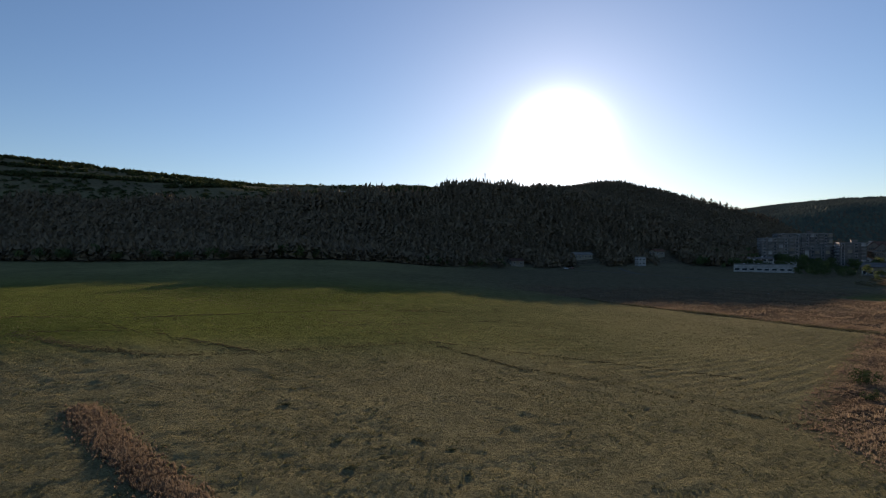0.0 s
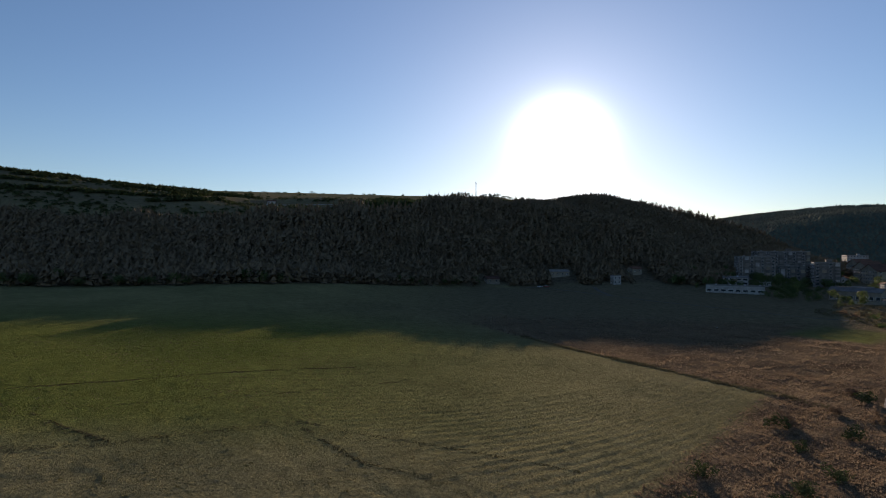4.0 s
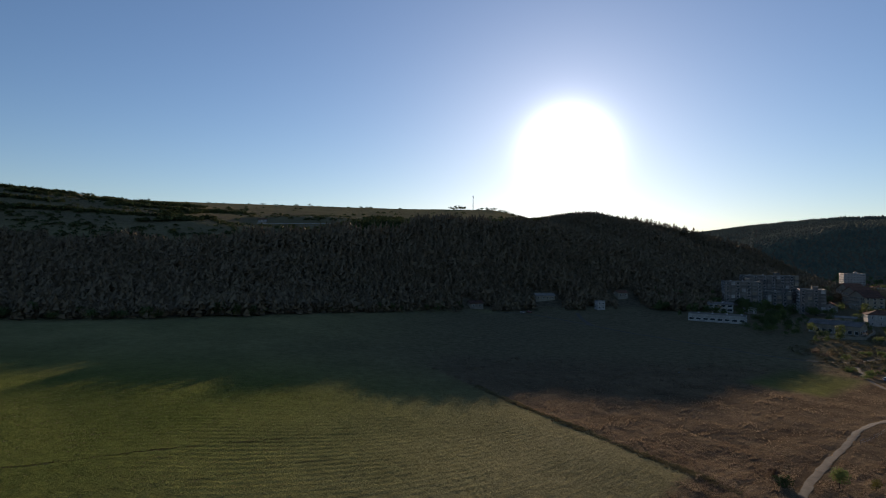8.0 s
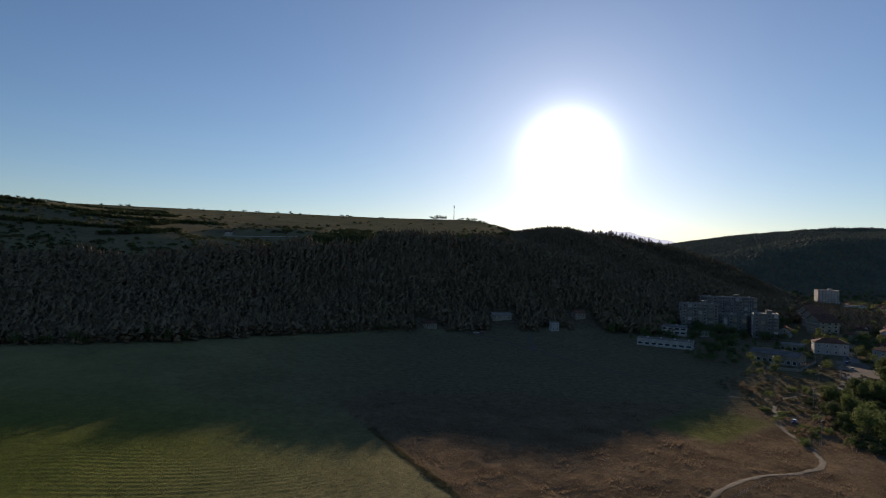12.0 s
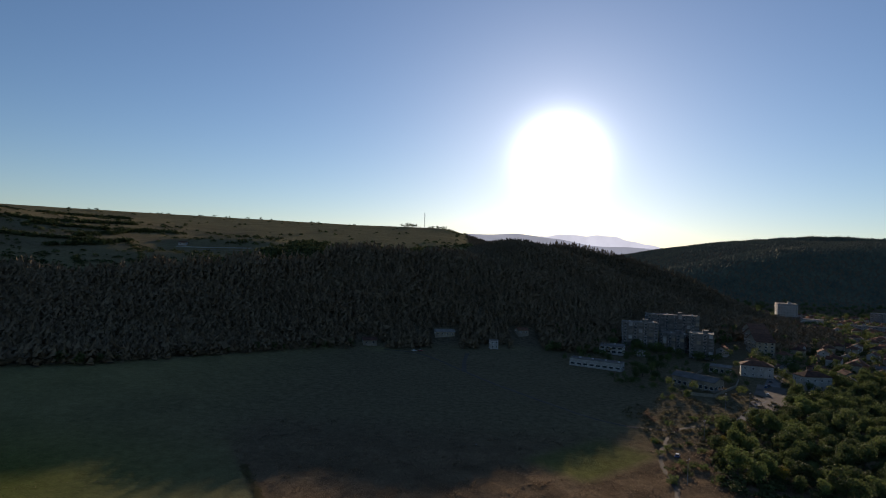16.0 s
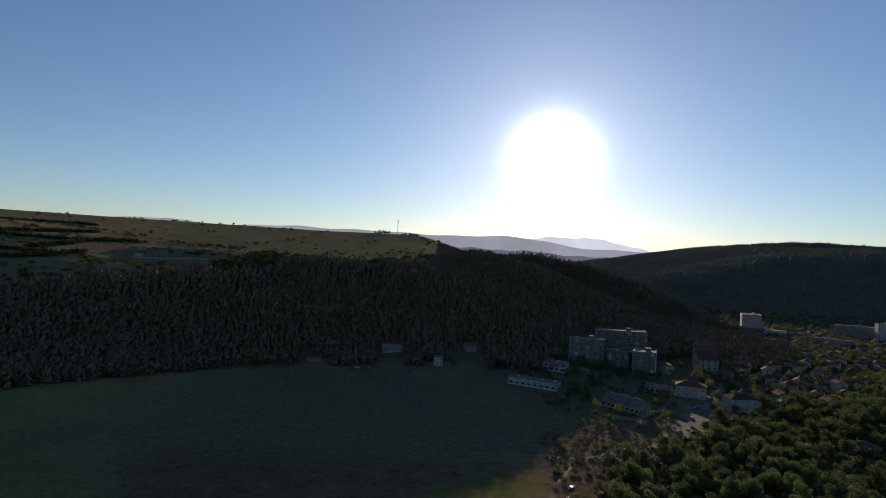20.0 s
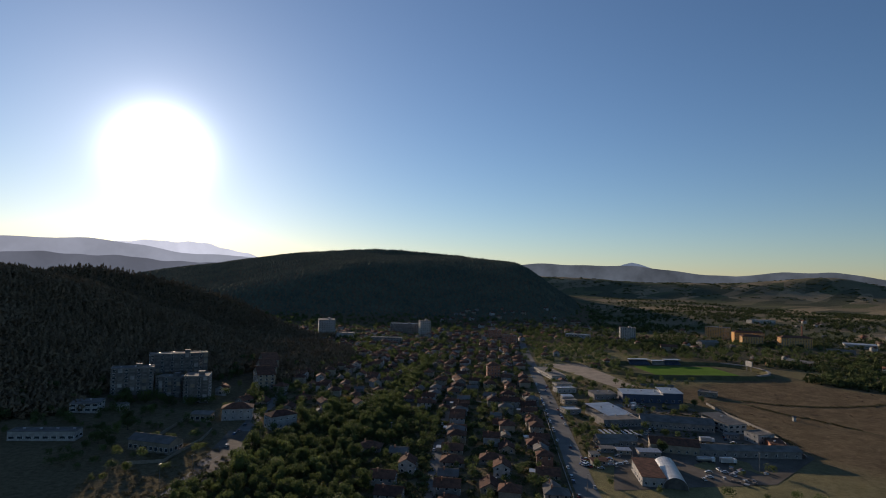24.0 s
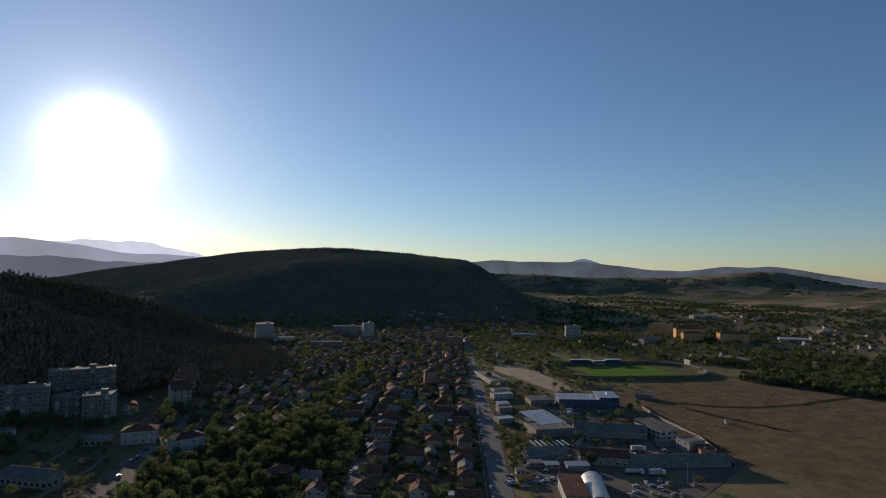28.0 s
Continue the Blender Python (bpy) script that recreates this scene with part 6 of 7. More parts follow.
def build_scrub():
    """Low growth that nobody could count: plateau scrub, town gardens, rough ground."""
    rng = np.random.default_rng(17)
    V, F = clump_template(9, 34)
    n = 15000
    x, y = rng.uniform(-560, 160, n), rng.uniform(450, 1150, n)
    edge = wood_rim(x)
    dense = (0.9 * np.exp(-np.clip(y - edge, 0, 999) / 45) + 0.8 * (np.sin(y / 15 + 0.02 * x) > 0.7) * (x < -80) * (y < 800) * 0.4 + 0.012) * (y > edge - 6)
    ok = (dense > rng.random(n)) & ~((x > -185) & (x < -60) & (y > 565) & (y < 606))
    x, y = x[ok], y[ok]
    h = rng.uniform(1.2, 4.5, len(x))
    me = scatter(V, F, np.stack([x, y, ground_z(x, y) - 0.25 * h, h, h * rng.uniform(1.0, 1.6, len(x))], -1), "plateau_scrub", MAT["scrub"])
    tagged(new("plateau_scrub", me), "scattered scrub on the dry plateau", "scrub", kind="stuff")
    # hedges that part the plateau's fields
    X, Y = [], []
    for pts in HEDGES:
        a, b = thick_line(pts, 5.0, 0.9, rng)
        X.append(a); Y.append(b)
    x, y = np.concatenate(X), np.concatenate(Y)
    h = rng.uniform(2.5, 6.0, len(x))
    me = scatter(V, F, np.stack([x, y, ground_z(x, y) - 0.25 * h, h, h * rng.uniform(1.0, 1.5, len(x))], -1), "hedge_rows", MAT["scrub"])
    tagged(new("hedge_rows", me), "dark overgrown hedges between the plateau fields", "hedge", kind="stuff")
    n = 12000
    s, r = rng.uniform(-110, 620, n), rng.uniform(-400, -8, n)
    P = ROAD0[None] + s[:, None] * U[None] + r[:, None] * W[None]
    x, y = P[:, 0], P[:, 1]
    T = np.array(TAKEN)
    d = np.sqrt(((x[:, None] - T[None, :, 0]) ** 2 + (y[:, None] - T[None, :, 1]) ** 2)) - T[None, :, 2]
    ok = (d.min(1) > -1.2) & (wooded_hill(x, y) < 4) & (np.abs(r + 78) > 4.5) & (rng.random(n) < 0.85) & (x > 300 + 0.35 * (y - 270))
    x, y = x[ok], y[ok]
    h = rng.uniform(0.9, 3.2, len(x))
    me = scatter(V, F, np.stack([x, y, height(x, y) - 0.2 * h, h, h * rng.uniform(1.0, 1.7, len(x))], -1), "garden_shrubs", MAT["scrub"])
    tagged(new("garden_shrubs", me), "dense garden shrubs and vines between houses", "shrubs", kind="stuff")
    n = 2600
    s, r = rng.uniform(30, 345, n), rng.uniform(9, 120, n)
    P = ROAD0[None] + s[:, None] * U[None] + r[:, None] * W[None]
    x, y = P[:, 0], P[:, 1]
    d = np.sqrt(((x[:, None] - T[None, :, 0]) ** 2 + (y[:, None] - T[None, :, 1]) ** 2)) - T[None, :, 2]
    ok = (d.min(1) > -0.5) & ((roll_noise(x, y, 9.0) > 0.05) | (r < 14) & (rng.random(n) < 0.4)) & ~((s < 75) & (r > 12)) & (s > 30 + 0.9 * np.clip(r - 60, 0, 99))
    x, y = x[ok], y[ok]
    h = rng.uniform(0.5, 2.4, len(x)) * rng.uniform(0.5, 1, len(x))
    me = scatter(V, F, np.stack([x, y, height(x, y) - 0.2 * h, h, h * rng.uniform(1.0, 1.8, len(x))], -1), "yard_weeds", MAT["scrub"])
    tagged(new("yard_weeds", me), "weeds and bushes between the yards and sheds", "scrub", kind="stuff")
    # coarse growth added along the brown field's tracks, for the shadow of their banks
    X, Y = [], []
    for pts in ([(728.7, 227), (742.3, 197.4), (766.5, 175.3), (809.8, 154.6), (856, 141), (900, 128)], [(713.7, 213), (704.8, 187), (705, 162.6), (699, 131)], [(690, 240), (668, 215), (640, 180), (610, 140)]):
        a, b = thick_line(pts, 3.5, 2.2, rng)
        X.append(a); Y.append(b)
    x, y = np.concatenate(X), np.concatenate(Y)
    h = rng.uniform(0.4, 1.3, len(x))
    me = scatter(V, F, np.stack([x, y, ground_z(x, y) - 0.2 * h, h, h * rng.uniform(1.2, 2.2, len(x))], -1), "track_scrub", MAT["ditch"])
    tagged(new("track_scrub", me), "coarse low growth added for the dark shade of the track banks", "scrub", kind="stuff")
    n = 420
    x, y = rng.uniform(600, 895, n), rng.uniform(40, 270, n)
    ok = (roll_noise(x, y, 24.0) > 0.1) & (y < 300 - 0.35 * (x - 600)) & (y > 175 - 0.9 * (x - 600))
    x, y = x[ok], y[ok]
    h = rng.uniform(0.3, 1.2, len(x))
    me = scatter(V, F, np.stack([x, y, height(x, y) - 0.2 * h, h, h * rng.uniform(1.5, 3.0, len(x))], -1), "field_scrub", MAT["brush"])
    tagged(new("field_scrub", me), "low brown scrub in the dry field", "scrub", kind="stuff")
    # undergrowth that fills the grove
    n = 9000
    x, y = rng.uniform(210, 450, n), rng.uniform(165, 395, n)
    ok = (y > 212 + 0.58 * (x - 240) - 62 + 20 * np.sin(x / 30)) & (y < 250 + 0.78 * (x - 240) + 8) & (x > 214 + 0.3 * (y - 200)) & (rng.random(n) < 0.5)
    d = np.sqrt(((x[:, None] - T[None, :, 0]) ** 2 + (y[:, None] - T[None, :, 1]) ** 2)) - T[None, :, 2]
    ok &= d.min(1) > -0.5
    x, y = x[ok], y[ok]
    h = rng.uniform(1.0, 3.4, len(x))
    me = scatter(V, F, np.stack([x, y, height(x, y) - 0.2 * h, h, h * rng.uniform(1.0, 1.6, len(x))], -1), "grove_undergrowth", MAT["scrub"])
    tagged(new("grove_undergrowth", me), "dense dark undergrowth between the grove's trees", "shrubs", kind="stuff")
    n = 1600
    x, y = rng.uniform(205, 300, n), rng.uniform(235, 350, n)
    ok = (np.abs((y - 240) - 0.9 * (x - 205)) < 46) & (rng.random(n) < 0.6)
    x, y = x[ok], y[ok]
    h = rng.uniform(0.4, 1.5, len(x))
    me = scatter(V, F, np.stack([x, y, height(x, y) - 0.2 * h, h, h * rng.uniform(1.2, 2.0, len(x))], -1), "waste_scrub", MAT["ditch"])
    tagged(new("waste_scrub", me), "brown scrub on waste ground", "scrub", kind="stuff")


def build_plain_trees():
    """Hedges, orchards and woods of the plain and the far ridges."""
    rng = np.random.default_rng(23)
    V, F = clump_template(31, 28)
    n = 14000
    x = 900 + 1900 * rng.random(n) ** 1.7
    y = rng.uniform(-400, 1000, n) + np.clip(x - 1400, 0, 1400) * rng.uniform(0, 0.7, n)
    near_wood = (x < 1250) & (y < 240 + 0.0 * x)
    dens = 0.62 + 0.38 * np.sign(np.sin(x / 70 + 1.3 * np.sin(y / 50)) + np.sin(y / 44 + x / 120) - 0.2)
    dens = np.where(near_wood, 0.85, dens) * (town_hill(x, y) < 4) * ((y < 236) | (x > 985))
    T = np.array(TAKEN)
    T = T[T[:, 0] > 850]
    d = np.sqrt(((x[:, None] - T[None, :, 0]) ** 2 + (y[:, None] - T[None, :, 1]) ** 2)) - T[None, :, 2]
    ok = (dens > rng.random(n)) & (d.min(1) > 2)
    x, y = x[ok], y[ok]
    h = rng.uniform(3.5, 11, len(x))
    me = scatter(V, F, np.stack([x, y, ground_z(x, y) - 0.15 * h, h, h * rng.uniform(0.8, 1.4, len(x))], -1), "plain_trees", MAT["scrub"])
    tagged(new("plain_trees", me), "hedges and orchard trees scattered over the plain", "trees", kind="stuff")
    V, F = clump_template(33, 18)
    n = 9000
    x, y = rng.uniform(1500, 4600, n), rng.uniform(-600, 3400, n)
    ok = (far_ridges(x, y) > 18) & (np.sin(x / 75 + 2.0 * np.sin(y / 110)) + 0.4 * rng.normal(size=n) > -0.1) & (town_hill(x, y) < 8)
    x, y = x[ok], y[ok]
    h = rng.uniform(5, 10, len(x))
    me = scatter(V, F, np.stack([x, y, ground_z(x, y) - 0.3 * h, h, h * rng.uniform(1.4, 2.6, len(x))], -1), "ridge_woods", MAT["scrub"])
    tagged(new("ridge_woods", me), "patchy dark woods on the far ridges", "forest", kind="stuff")


build_scrub()
build_plain_trees()

# ---- stadium ----


def build_stadium():
    cx, cy, turn = 848.0, 347.0, math.degrees(math.atan2(-0.545, 0.838))
    z = z_at(cx, cy)
    ob = thing("stadium", cx, cy, turn, "small stadium with a bright green pitch and grassy banks", "stadium", z=z)
    def oval(a, b, straight, n=18):
        pts = []
        for k in range(n + 1):
            t = -math.pi / 2 + math.pi * k / n
            pts.append((straight + a * math.cos(t), b * math.sin(t)))
        for k in range(n + 1):
            t = math.pi / 2 + math.pi * k / n
            pts.append((-straight + a * math.cos(t), b * math.sin(t)))
        return pts
    part("running_track", prism(oval(42, 44, 44), -2.0, 0.25), MAT["bank"], ob)
    part("pitch", prism([(-50, -31), (50, -31), (50, 31), (-50, 31)], -1.5, 0.4), MAT["turf"], ob)
    inner, crest, outer = oval(46, 48, 44), oval(51, 53, 44), oval(60, 62, 44)
    bm = bmesh.new()
    rows = [[bm.verts.new((x, y, h)) for x, y in ring] for ring, h in ((inner, -1.0), (inner, 0.6), (crest, 3.6), (outer, -1.5))]
    m = len(inner)
    for a, b in zip(rows, rows[1:]):
        for i in range(m):
            bm.faces.new((a[i], a[(i + 1) % m], b[(i + 1) % m], b[i]))
    bmesh.ops.recalc_face_normals(bm, faces=bm.faces)
    part("bank", bm, MAT["bank"], ob)
    for k, (x, w, h) in enumerate(((-34, 26, 6.5), (-9, 16, 5.0), (10, 20, 6.5))):
        for i in range(7):
            part("tier", boxes((x, 46 + 1.1 * i, 0, w, 1.1, 2.0 + 0.5 * i)), MAT["blue_sheet"] if k != 1 else MAT["concrete"], ob, "tier with blue seats" if k != 1 else "bare concrete tier")
        part("stand_roof", boxes((x, 50, h, w + 1, 9, 0.35)), MAT["sheet"], ob, "pale flat stand roof")
        part("stand_back", boxes((x, 54.3, 0, w, 0.5, h)), MAT["render_white"], ob)
    part("scoreboard", boxes((86, 6, 6, 1.0, 12, 6)), MAT["render_white"], ob, "white boxy scoreboard")
    for y in (2, 10):
        part("scoreboard_leg", boxes((86, y, -1, 0.7, 0.7, 7)), MAT["concrete"], ob)
    for k in range(9):
        t = -1.2 + 0.26 * k
        part("end_terrace", boxes((46 + 50 * math.cos(t), 52 * math.sin(t), 0, 3, 13.5, 4.2, math.degrees(t))), MAT["concrete"], ob)


build_stadium()

# ---- vehicles ----


def paint_material():
    m = bpy.data.materials.new("car_paint")
    m.use_nodes = True
    nt = m.node_tree
    bsdf = nt.nodes["Principled BSDF"]
    r = nt.nodes.new("ShaderNodeValToRGB")
    r.color_ramp.interpolation = "CONSTANT"
    for pos, c in ((0.0, (0.6, 0.6, 0.58)), (0.3, (0.33, 0.34, 0.35)), (0.5, (0.04, 0.045, 0.05)), (0.68, (0.25, 0.03, 0.025)), (0.8, (0.04, 0.08, 0.2)), (0.9, (0.4, 0.36, 0.28))):
        el = r.color_ramp.elements[0] if pos == 0.0 else r.color_ramp.elements.new(pos)
        el.position, el.color = pos, (*c, 1)
    nt.links.new(nt.nodes.new("ShaderNodeObjectInfo").outputs["Random"], r.inputs["Fac"])
    nt.links.new(r.outputs["Color"], bsdf.inputs["Base Color"])
    bsdf.inputs["Roughness"].default_value, bsdf.inputs["Coat Weight"].default_value = 0.35, 0.6
    return m


MAT["paint"] = paint_material()


def car_master():
    ob = thing("car", 0, 0, 0, "small parked car with glossy paint", "car", "parked cars", z=-500)
    bm = boxes((0, 0, 0.28, 4.1, 1.7, 0.55))
    bmesh.ops.bevel(bm, geom=bm.edges[:], offset=0.14, segments=2, affect="EDGES")
    part("body", bm, MAT["paint"], ob)
    bm = boxes((-0.2, 0, 0.8, 2.5, 1.5, 0.5))
    for v in bm.verts:
        if v.co.z > 1.1:
            v.co.x, v.co.y = -0.25 + (v.co.x + 0.2) * 0.66, v.co.y * 0.82
    part("cabin", bm, MAT["glass"], ob, "dark glazed cabin")
    part("roof", boxes((-0.25, 0, 1.29, 1.55, 1.18, 0.06)), MAT["paint"], ob)
    for x in (-1.3, 1.3):
        for y in (-0.78, 0.78):
            bm = bmesh.new()
            rod(bm, 0, 0, -0.1, 0.32, 0.32, 0.2, 12, 0, pose(x, y, 0.32, 90, 0, 0))
            part("wheel", bm, MAT["rubber"], ob)
    return ob


def truck_master():
    ob = thing("truck", 0, 0, 0, "white box lorry parked in the works yard", "truck", "lorries", z=-500)
    bm = boxes((3.6, 0, 0.7, 2.0, 2.3, 2.2))
    bmesh.ops.bevel(bm, geom=bm.edges[:], offset=0.15, segments=2, affect="EDGES")
    part("cab", bm, MAT["frame"], ob)
    part("windscreen", boxes((4.58, 0, 1.7, 0.06, 1.9, 0.8)), MAT["glass"], ob)
    part("cargo_box", boxes((-1.2, 0, 1.0, 7.2, 2.45, 2.6)), MAT["sheet"], ob)
    part("chassis", boxes((0, 0, 0.6, 9.0, 0.9, 0.35)), MAT["rubber"], ob)
    for x in (-3.8, -2.6, 3.5):
        for y in (-1.0, 1.0):
            bm = bmesh.new()
            rod(bm, 0, 0, -0.15, 0.48, 0.48, 0.3, 12, 0, pose(x, y, 0.48, 90, 0, 0))
            part("wheel", bm, MAT["rubber"], ob)
    return ob


def tanker_master():
    ob = thing("tanker_lorry", 0, 0, 0, "white tanker lorry parked among the sheds", "truck", "lorries", z=-500)
    bm = boxes((4.4, 0, 0.7, 2.0, 2.3, 2.2))
    bmesh.ops.bevel(bm, geom=bm.edges[:], offset=0.15, segments=2, affect="EDGES")
    part("cab", bm, MAT["frame"], ob)
    part("windscreen", boxes((5.38, 0, 1.7, 0.06, 1.9, 0.8)), MAT["glass"], ob)
    bm = bmesh.new()
    bmesh.ops.create_cone(bm, cap_ends=True, segments=20, radius1=1.15, radius2=1.15, depth=8.4, matrix=pose(-1.0, 0, 2.1, 0, 90, 0))
    bmesh.ops.bevel(bm, geom=[e for e in bm.edges if len(e.link_faces) == 2 and e.calc_face_angle(0) > 1.0], offset=0.25, segments=2, affect="EDGES")
    part("tank", bm, MAT["sheet"], ob)
    part("walkway", boxes((-1.0, 0, 3.22, 6.5, 0.5, 0.08)), MAT["metal"], ob)
    for x in (-2.8, 0.8):
        bm = bmesh.new()
        rod(bm, x, 0, 3.2, 0.3, 0.3, 0.22, 12)
        part("hatch", bm, MAT["metal"], ob)
    part("chassis", boxes((0, 0, 0.6, 10.4, 0.9, 0.35)), MAT["rubber"], ob)
    for x in (-4.2, -3.0, 1.6, 4.3):
        for y in (-1.0, 1.0):
            bm = bmesh.new()
            rod(bm, 0, 0, -0.15, 0.48, 0.48, 0.3, 12, 0, pose(x, y, 0.48, 90, 0, 0))
            part("wheel", bm, MAT["rubber"], ob)
    return ob


def park_vehicles():
    rng = random.Random(12)
    car, truck, tanker = car_master(), truck_master(), tanker_master()
    copy_thing(tanker, pose(524, 158, z_at(524, 158) + 0.12, 0, 0, -38))
    drop(tanker)
    def put(master, x, y, turn):
        copy_thing(master, pose(x, y, z_at(x, y) + 0.12, 0, 0, turn))
    for s in range(-30, 330, 7):
        if rng.random() < 0.5:
            put(car, *town(s + rng.uniform(-1, 1), -4.6), ROAD_TURN)
        if rng.random() < 0.35:
            put(car, *town(s + rng.uniform(-1, 1), rng.choice((5.0, 5.0, 1.8))), ROAD_TURN + 180)
    for x0, y0, n, spanx, spany in ((470, 192, 14, 14, 10), (488, 206, 6, 8, 6), (625, 265, 9, 9, 6), (555, 176, 6, 10, 8), (503, 148, 6, 14, 6), (560, 214, 5, 14, 5), (545, 213, 8, 12, 5), (478, 190, 10, 12, 9), (618, 268, 6, 8, 5), (584, 174, 5, 7, 6), (520, 140, 4, 8, 5)):
        for _ in range(n):
            x, y = x0 + rng.uniform(-spanx, spanx), y0 + rng.uniform(-spany, spany)
            if free(x, y, -1):
                put(car, x, y, ROAD_TURN + rng.choice((0, 90)) + rng.uniform(-6, 6))
    for x, y, t in ((208, 223, 60), (93, 433, -20), (98, 434, -15), (318, 352, 50), (322, 356, 52), (306, 330, 55), (330, 368, 50), (402, 258, 50), (444, 303, 49)):
        put(car, x, y, t)
    for x, y, t in ((533, 149, -36), (568, 179, -38), (620, 268, 10), (612, 262, 20)):
        put(truck, x, y, t)
    drop(car); drop(truck)


park_vehicles()

# ---- poles, fence, walls and small works things ----


def utility_pole(x, y, h, turn, label):
    ob = thing("utility_pole", x, y, turn, label, "pole", "utility poles")
    bm = bmesh.new()
    rod(bm, 0, 0, -0.5, 0.17, 0.1, h + 0.5, 8)
    part("pole", bm, MAT["concrete"], ob)
    part("crossarm", boxes((0, 0, h - 0.5, 2.2, 0.12, 0.14)), MAT["metal"], ob)
    for k in (-0.95, 0.0, 0.95):
        bm = bmesh.new()
        rod(bm, k, 0, h - 0.36, 0.06, 0.05, 0.28, 8)
        part("insulator", bm, MAT["frame"], ob)
    return ob


def wire(p, q, label):
    """Three sagging cables between two pole heads."""
    for k in (-0.9, 0, 0.9):
        cu = bpy.data.curves.new("power_line", "CURVE")
        cu.dimensions, cu.bevel_depth = "3D", 0.02
        sp = cu.splines.new("POLY")
        sp.points.add(12)
        for i in range(13):
            t = i / 12
            sp.points[i].co = (p[0] + (q[0] - p[0]) * t + k * 0.5, p[1] + (q[1] - p[1]) * t - k * 0.7, p[2] + (q[2] - p[2]) * t - 3.0 * t * (1 - t), 1)
        cu.materials.append(MAT["rubber"])
        tagged(new("power_line", cu), label, "cable", "power lines")


def build_small():
    label = "grey concrete utility pole with a crossarm"
    spots = [(199, 193, 9), (228, 243, 9), (262, 292, 9), (533, 132, 11), (490, 184, 10), (279, 300, 8), (400, 300, 8), (425, 166, 9), (470, 213, 9)]
    for x, y, h in spots:
        utility_pole(x, y, h, 40, label)
    for i, j in ((0, 1), (1, 2)):
        a, b = spots[i], spots[j]
        wire((a[0], a[1], z_at(a[0], a[1]) + a[2] - 0.1), (b[0], b[1], z_at(b[0], b[1]) + b[2] - 0.1), "thin sagging power cable between poles")
    # fence of rough posts along the track
    fence = thing("fence", 0, 0, 0, "rough wooden post fence beside the dirt track", "fence", z=0)
    P = np.array(((136, 136), (147, 144), (157, 152), (167, 158), (176, 160), (184, 163)), float)
    L = np.concatenate([[0], np.cumsum(np.hypot(*np.diff(P, axis=0).T))])
    rng = random.Random(3)
    tops = []
    for k in range(int(L[-1] / 2.2)):
        t = k * 2.2
        x, y = float(np.interp(t, L, P[:, 0])), float(np.interp(t, L, P[:, 1]))
        bm = bmesh.new()
        rod(bm, 0, 0, -0.3, 0.09, 0.07, 1.5 + rng.uniform(-0.15, 0.2), 6, 0, pose(x, y, z_at(x, y), rng.uniform(-5, 5), rng.uniform(-5, 5), 0))
        part("post", bm, MAT["wood"], fence)
        tops.append((x, y, z_at(x, y)))
    for hgt in (0.5, 1.0):
        cu = bpy.data.curves.new("wire", "CURVE")
        cu.dimensions, cu.bevel_depth = "3D", 0.012
        sp = cu.splines.new("POLY")
        sp.points.add(len(tops) - 1)
        for i, (x, y, z) in enumerate(tops):
            sp.points[i].co = (x, y, z + hgt, 1)
        cu.materials.append(MAT["metal"])
        hang("wire", cu, fence)
    def wall(points, h, material, name, text):
        ob = thing(name, 0, 0, 0, text, "wall", z=0)
        for p, q in zip(points, points[1:]):
            x, y, w, turn = along(p, q)
            n = max(1, int(w / 3))
            for k in range(n):
                t = (k + 0.5) / n
                px, py = p[0] + (q[0] - p[0]) * t, p[1] + (q[1] - p[1]) * t
                part("wall_panel", boxes((px, py, z_at(px, py) - 0.5, w / n - 0.06, 0.18, h + 0.5, turn)), material, ob)
                ex, ey = p[0] + (q[0] - p[0]) * k / n, p[1] + (q[1] - p[1]) * k / n
                part("wall_post", boxes((ex, ey, z_at(ex, ey) - 0.5, 0.26, 0.3, h + 0.65, turn)), material, ob)
    wall([(684, 238), (656, 206), (628, 166), (584, 126)], 2.2, MAT["concrete"], "perimeter_wall", "grey concrete panel wall round the works")
    wall([(262, 347), (282, 375), (304, 405)], 2.0, MAT["render_cream"], "courtyard_wall", "old cream wall of the workshop court")
    wall([(254, 326), (270, 320), (297, 349), (309, 368)], 1.8, MAT["render_cream"], "courtyard_wall", "low weathered wall above the street")
    wall([(738, 298), (728, 312), (716, 322)], 2.0, MAT["concrete"], "yard_wall", "short pale concrete wall in the grass")
    wall([town(-60, -7.4), town(60, -7.2), town(170, -6.4)], 0.9, MAT["render_white"], "roadside_wall", "long low pale wall along the main road")
    ob = part("boulder", prism([(-0.35, -0.2), (0.1, -0.34), (0.38, 0.0), (0.2, 0.3), (-0.25, 0.26)], -0.1, 0.34), MAT["render_white"])
    for v in ob.data.vertices:
        if v.co.z > 0.2:
            v.co.x, v.co.y = v.co.x * 0.7, v.co.y * 0.62
    ob.matrix_basis = pose(127.4, 223, z_at(127.4, 223), 0, 0, 20)
    tagged(ob, "small pale boulder lying in the shaded meadow", "boulder")
    # sunshade rows over the parking places
    for k in range(7):
        x, y = 521 + 3.1 * k, 227 - 2.0 * k
        ob = thing("carport", x, y, 58, "narrow pale carport roof on thin posts", "carport", "carports")
        part("roof", boxes((0, 0, 2.6, 12, 1.5, 0.12)), MAT["sheet"], ob)
        for px in (-5.5, 0, 5.5):
            part("post", boxes((px, 0, -0.2, 0.12, 0.12, 2.8)), MAT["metal"], ob)
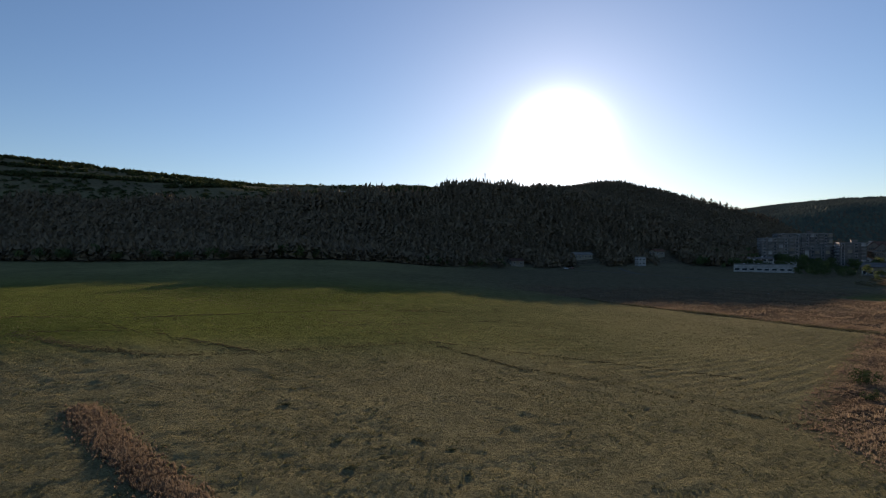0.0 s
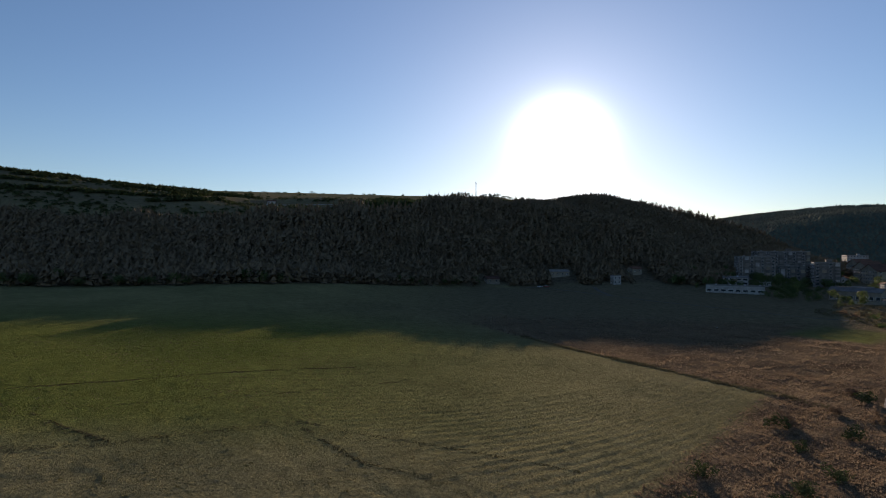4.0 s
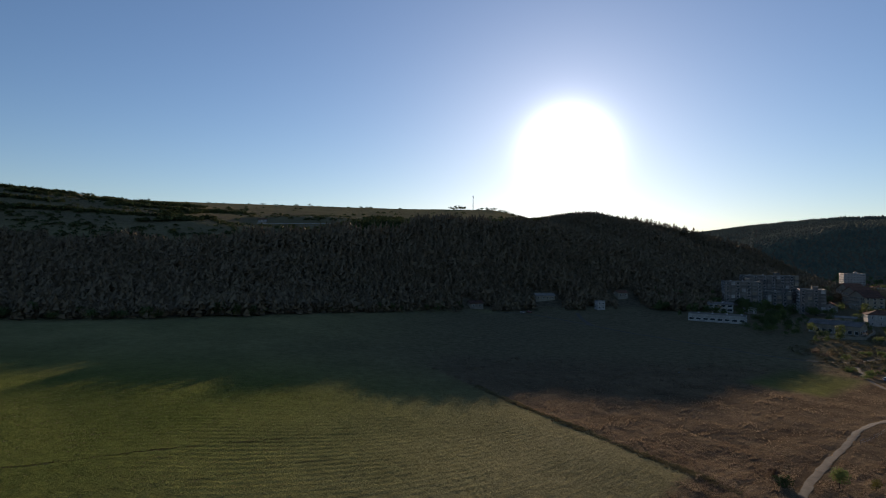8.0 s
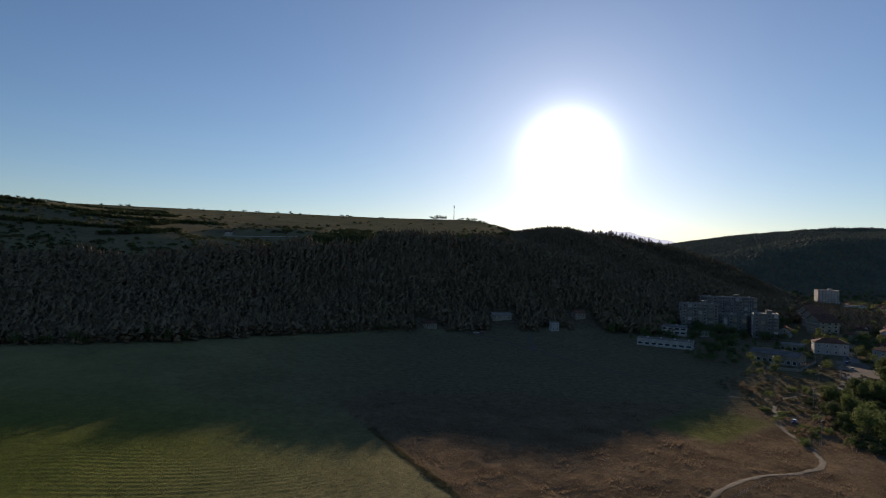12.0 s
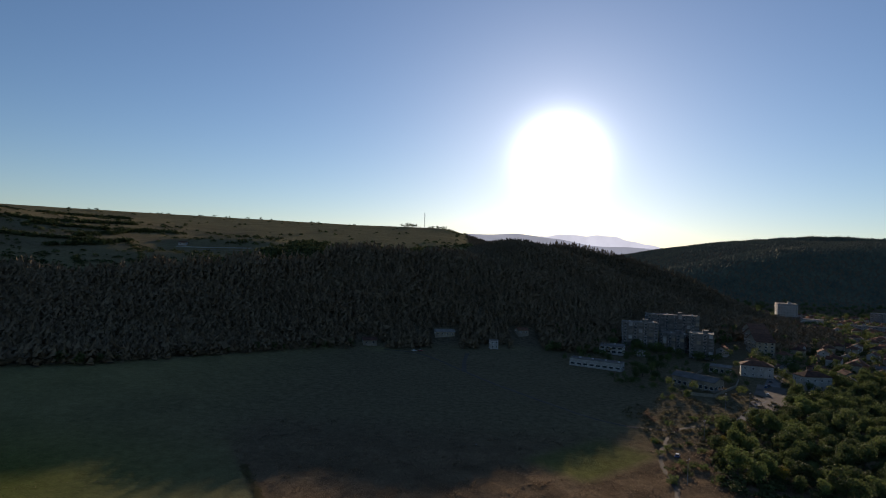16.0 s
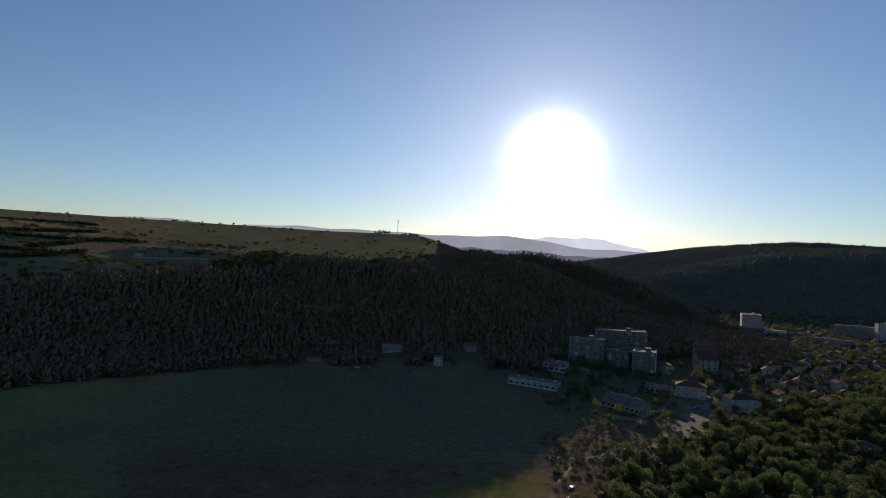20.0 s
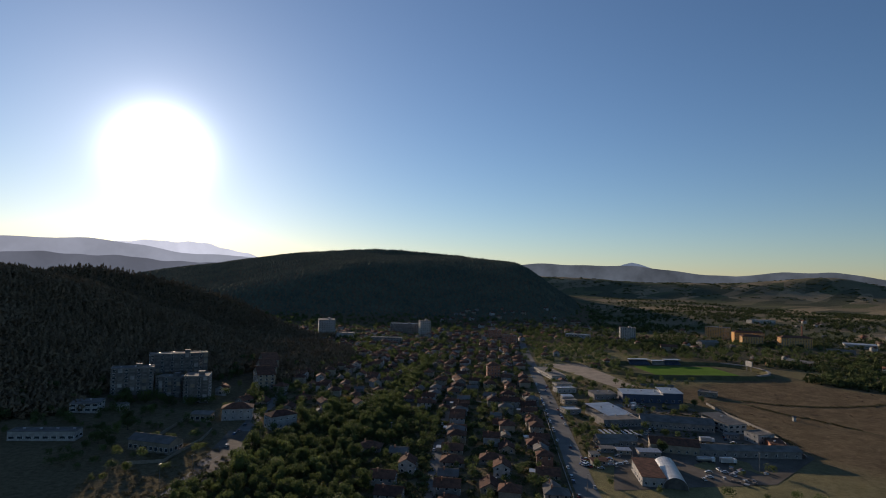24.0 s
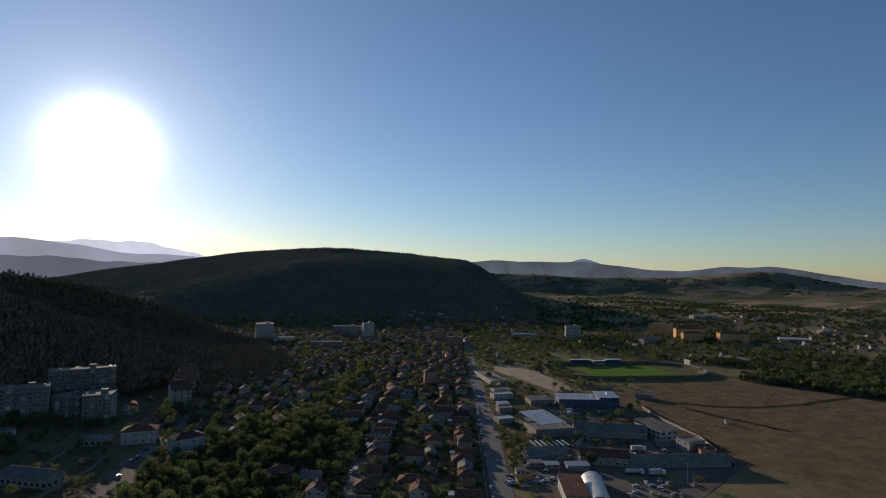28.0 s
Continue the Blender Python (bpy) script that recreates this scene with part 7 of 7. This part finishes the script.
    # heaps of scrap and pallets behind the sheds
    for k in range(16):
        x, y = 512 + rng.uniform(-10, 26), 138 + rng.uniform(-14, 8)
        ob = thing("scrap_pile", x, y, rng.uniform(0, 360), "untidy pile of boards and scrap", "scrap pile", "scrap piles")
        for i in range(4):
            part("board", boxes((rng.uniform(-0.5, 0.5), rng.uniform(-0.5, 0.5), 0.3 * i + 0.05, rng.uniform(1.0, 2.2), rng.uniform(0.8, 1.6), 0.3, rng.uniform(0, 90))), MAT["wood"] if k % 2 else MAT["metal"], ob)


build_small()

# ---- plateau ----


def build_plateau_things():
    x, y = 79.0, 1071.0
    ob = thing("radio_mast", x, y, 20, "slim grey lattice radio mast on the plateau", "mast")
    for a in range(3):
        bm = bmesh.new()
        c, s = math.cos(a * 2.094), math.sin(a * 2.094)
        vs = []
        for z, r in ((-1, 1.0), (26, 0.45)):
            vs += [bm.verts.new((c * r + dx, s * r + dy, z)) for dx, dy in ((-0.12, -0.12), (0.12, -0.12), (0.12, 0.12), (-0.12, 0.12))]
        for i in range(4):
            bm.faces.new((vs[i], vs[(i + 1) % 4], vs[4 + (i + 1) % 4], vs[4 + i]))
        bm.faces.new(vs[3::-1]); bm.faces.new(vs[4:])
        part("leg", bm, MAT["metal"], ob)
    for k in range(11):
        r = 1.0 - 0.55 * k / 11
        part("brace", boxes(*[(r * 0.5 * math.cos(a * 2.094 + 1.047), r * 0.5 * math.sin(a * 2.094 + 1.047), 1.0 + 2.3 * k, 0.1, r * 1.75, 0.1, math.degrees(a * 2.094 + 1.047)) for a in range(3)]), MAT["metal"], ob)
    for z, a in ((22, 0), (24, 120), (25, 240)):
        part("antenna", boxes((0.9 * math.cos(radians(a)), 0.9 * math.sin(radians(a)), z, 0.5, 0.5, 2.2, a)), MAT["frame"], ob)
    # long pale terrace wall and its hut
    ob = thing("terrace_wall", -128, 597, 2, "long low pale terrace wall on the hillside", "wall", z=z_at(-128, 597))
    for k in range(24):
        px = -38 + 3.25 * k
        part("wall_panel", boxes((px, 0, z_at(-128 + px, 597 + 0.035 * px) - z_at(-128, 597) - 1.0, 3.15, 0.5, 1.9)), MAT["render_white"], ob)
    ob = thing("terrace_wall", -112, 582, 2, "lower pale bank wall below the terrace", "wall", z=z_at(-112, 582))
    for k in range(12):
        px = -24 + 4.0 * k
        part("wall_panel", boxes((px, 0, z_at(-112 + px, 582 + 0.035 * px) - z_at(-112, 582) - 1.0, 3.9, 0.5, 1.8)), MAT["concrete"], ob)
    block("hut", (-168, 601), (-160, 601), 5, 3.2, MAT["render_white"], "small white hut by the terrace wall", "hut", 1, "house", roof="gable", pitch=4)
    utility_pole(-108, 585, 10, 0, "grey utility pole on the hillside terrace")
    rng = random.Random(5)
    for k, (x, y, s) in enumerate(((-396, 1200, 11), (-230, 1071, 5), (44, 1062, 7.5), (50, 1066, 9), (57, 1060, 8), (63, 1064, 7), (38, 1064, 6), (96, 1058, 5.5), (104, 1050, 7), (112, 1040, 6), (118, 1030, 7), (124, 1016, 6), (130, 1000, 7), (134, 985, 6), (140, 960, 6), (-330, 1100, 5), (-430, 1130, 6), (-445, 1130, 5), (-520, 1040, 6), (-535, 1040, 5), (-560, 1020, 6), (-300, 1100, 4))):
        bush(x, y, s, 300 + k, MAT["scrub"], "dark round shrub on the plateau skyline")


build_plateau_things()

# ---- far backdrop ----


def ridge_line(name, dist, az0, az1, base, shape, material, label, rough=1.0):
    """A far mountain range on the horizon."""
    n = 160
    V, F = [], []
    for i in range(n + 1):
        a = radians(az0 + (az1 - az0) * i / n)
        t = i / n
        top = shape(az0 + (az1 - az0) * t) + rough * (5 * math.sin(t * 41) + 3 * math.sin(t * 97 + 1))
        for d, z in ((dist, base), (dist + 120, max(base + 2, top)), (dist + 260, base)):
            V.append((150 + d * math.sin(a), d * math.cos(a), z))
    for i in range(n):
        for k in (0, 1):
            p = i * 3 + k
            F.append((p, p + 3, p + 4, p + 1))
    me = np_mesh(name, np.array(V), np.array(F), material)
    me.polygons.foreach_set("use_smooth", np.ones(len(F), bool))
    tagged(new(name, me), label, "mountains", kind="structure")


# Paints aerial haze into the base colour and makes the slope glow with it.
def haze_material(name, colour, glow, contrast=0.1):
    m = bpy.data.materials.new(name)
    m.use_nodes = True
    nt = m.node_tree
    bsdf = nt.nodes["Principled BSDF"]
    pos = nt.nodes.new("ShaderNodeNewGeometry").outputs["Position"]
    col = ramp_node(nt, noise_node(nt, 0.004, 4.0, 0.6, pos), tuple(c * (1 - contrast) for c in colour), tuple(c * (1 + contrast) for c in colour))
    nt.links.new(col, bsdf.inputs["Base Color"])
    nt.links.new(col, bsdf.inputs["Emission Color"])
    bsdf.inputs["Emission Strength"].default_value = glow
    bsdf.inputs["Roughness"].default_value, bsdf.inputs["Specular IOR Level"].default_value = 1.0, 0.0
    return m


def profile(*rows):
    return lambda a: float(np.interp(a, [r[0] for r in rows], [r[1] for r in rows]))


# each range carries its haze as painted colour and emission
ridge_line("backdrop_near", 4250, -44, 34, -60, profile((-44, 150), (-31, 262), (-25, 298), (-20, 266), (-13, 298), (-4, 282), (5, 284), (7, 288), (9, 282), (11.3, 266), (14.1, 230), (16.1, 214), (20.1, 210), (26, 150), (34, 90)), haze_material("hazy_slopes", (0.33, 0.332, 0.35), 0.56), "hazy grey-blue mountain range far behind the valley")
ridge_line("backdrop_middle", 4000, -4, 36, -60, profile((-4, 150), (2.5, 184), (6.3, 184), (10.6, 175), (16.2, 150), (18.8, 164), (23, 170), (30, 120), (36, 60)), haze_material("haze_dim_slopes", (0.19, 0.192, 0.205), 0.4), "wooded ridge below the far mountains, greyed by painted haze")
ridge_line("backdrop_far", 4560, 2, 30, -60, profile((2, 280), (8, 290), (12, 312), (15, 314), (17, 300), (19, 262), (21, 222), (30, 40)), haze_material("haze_pale_mountains", (0.54, 0.535, 0.55), 0.75), "mountain range on the horizon, paled most by painted haze")
ridge_line("backdrop_right", 4500, 36, 100, -60, profile((36, 120), (44, 205), (48, 226), (50, 231), (55, 232), (58, 222), (60.9, 199), (63.5, 182), (66, 165), (69.7, 200), (73, 213), (75.4, 187), (77.5, 144), (80.7, 115), (90, 110), (100, 90)), haze_material("haze_grey_hills", (0.16, 0.17, 0.172), 0.3, 0.3), "far hills beyond the plain, greyed by painted haze")
ridge_line("backdrop_peak", 4720, 53, 62, -60, profile((53, 150), (55.6, 222), (56.6, 250), (57.2, 264), (57.9, 252), (58.8, 226), (62, 140)), haze_material("haze_blue_peak", (0.2, 0.24, 0.29), 0.42), "single peak far behind the hills, blued by painted haze", 0.0)
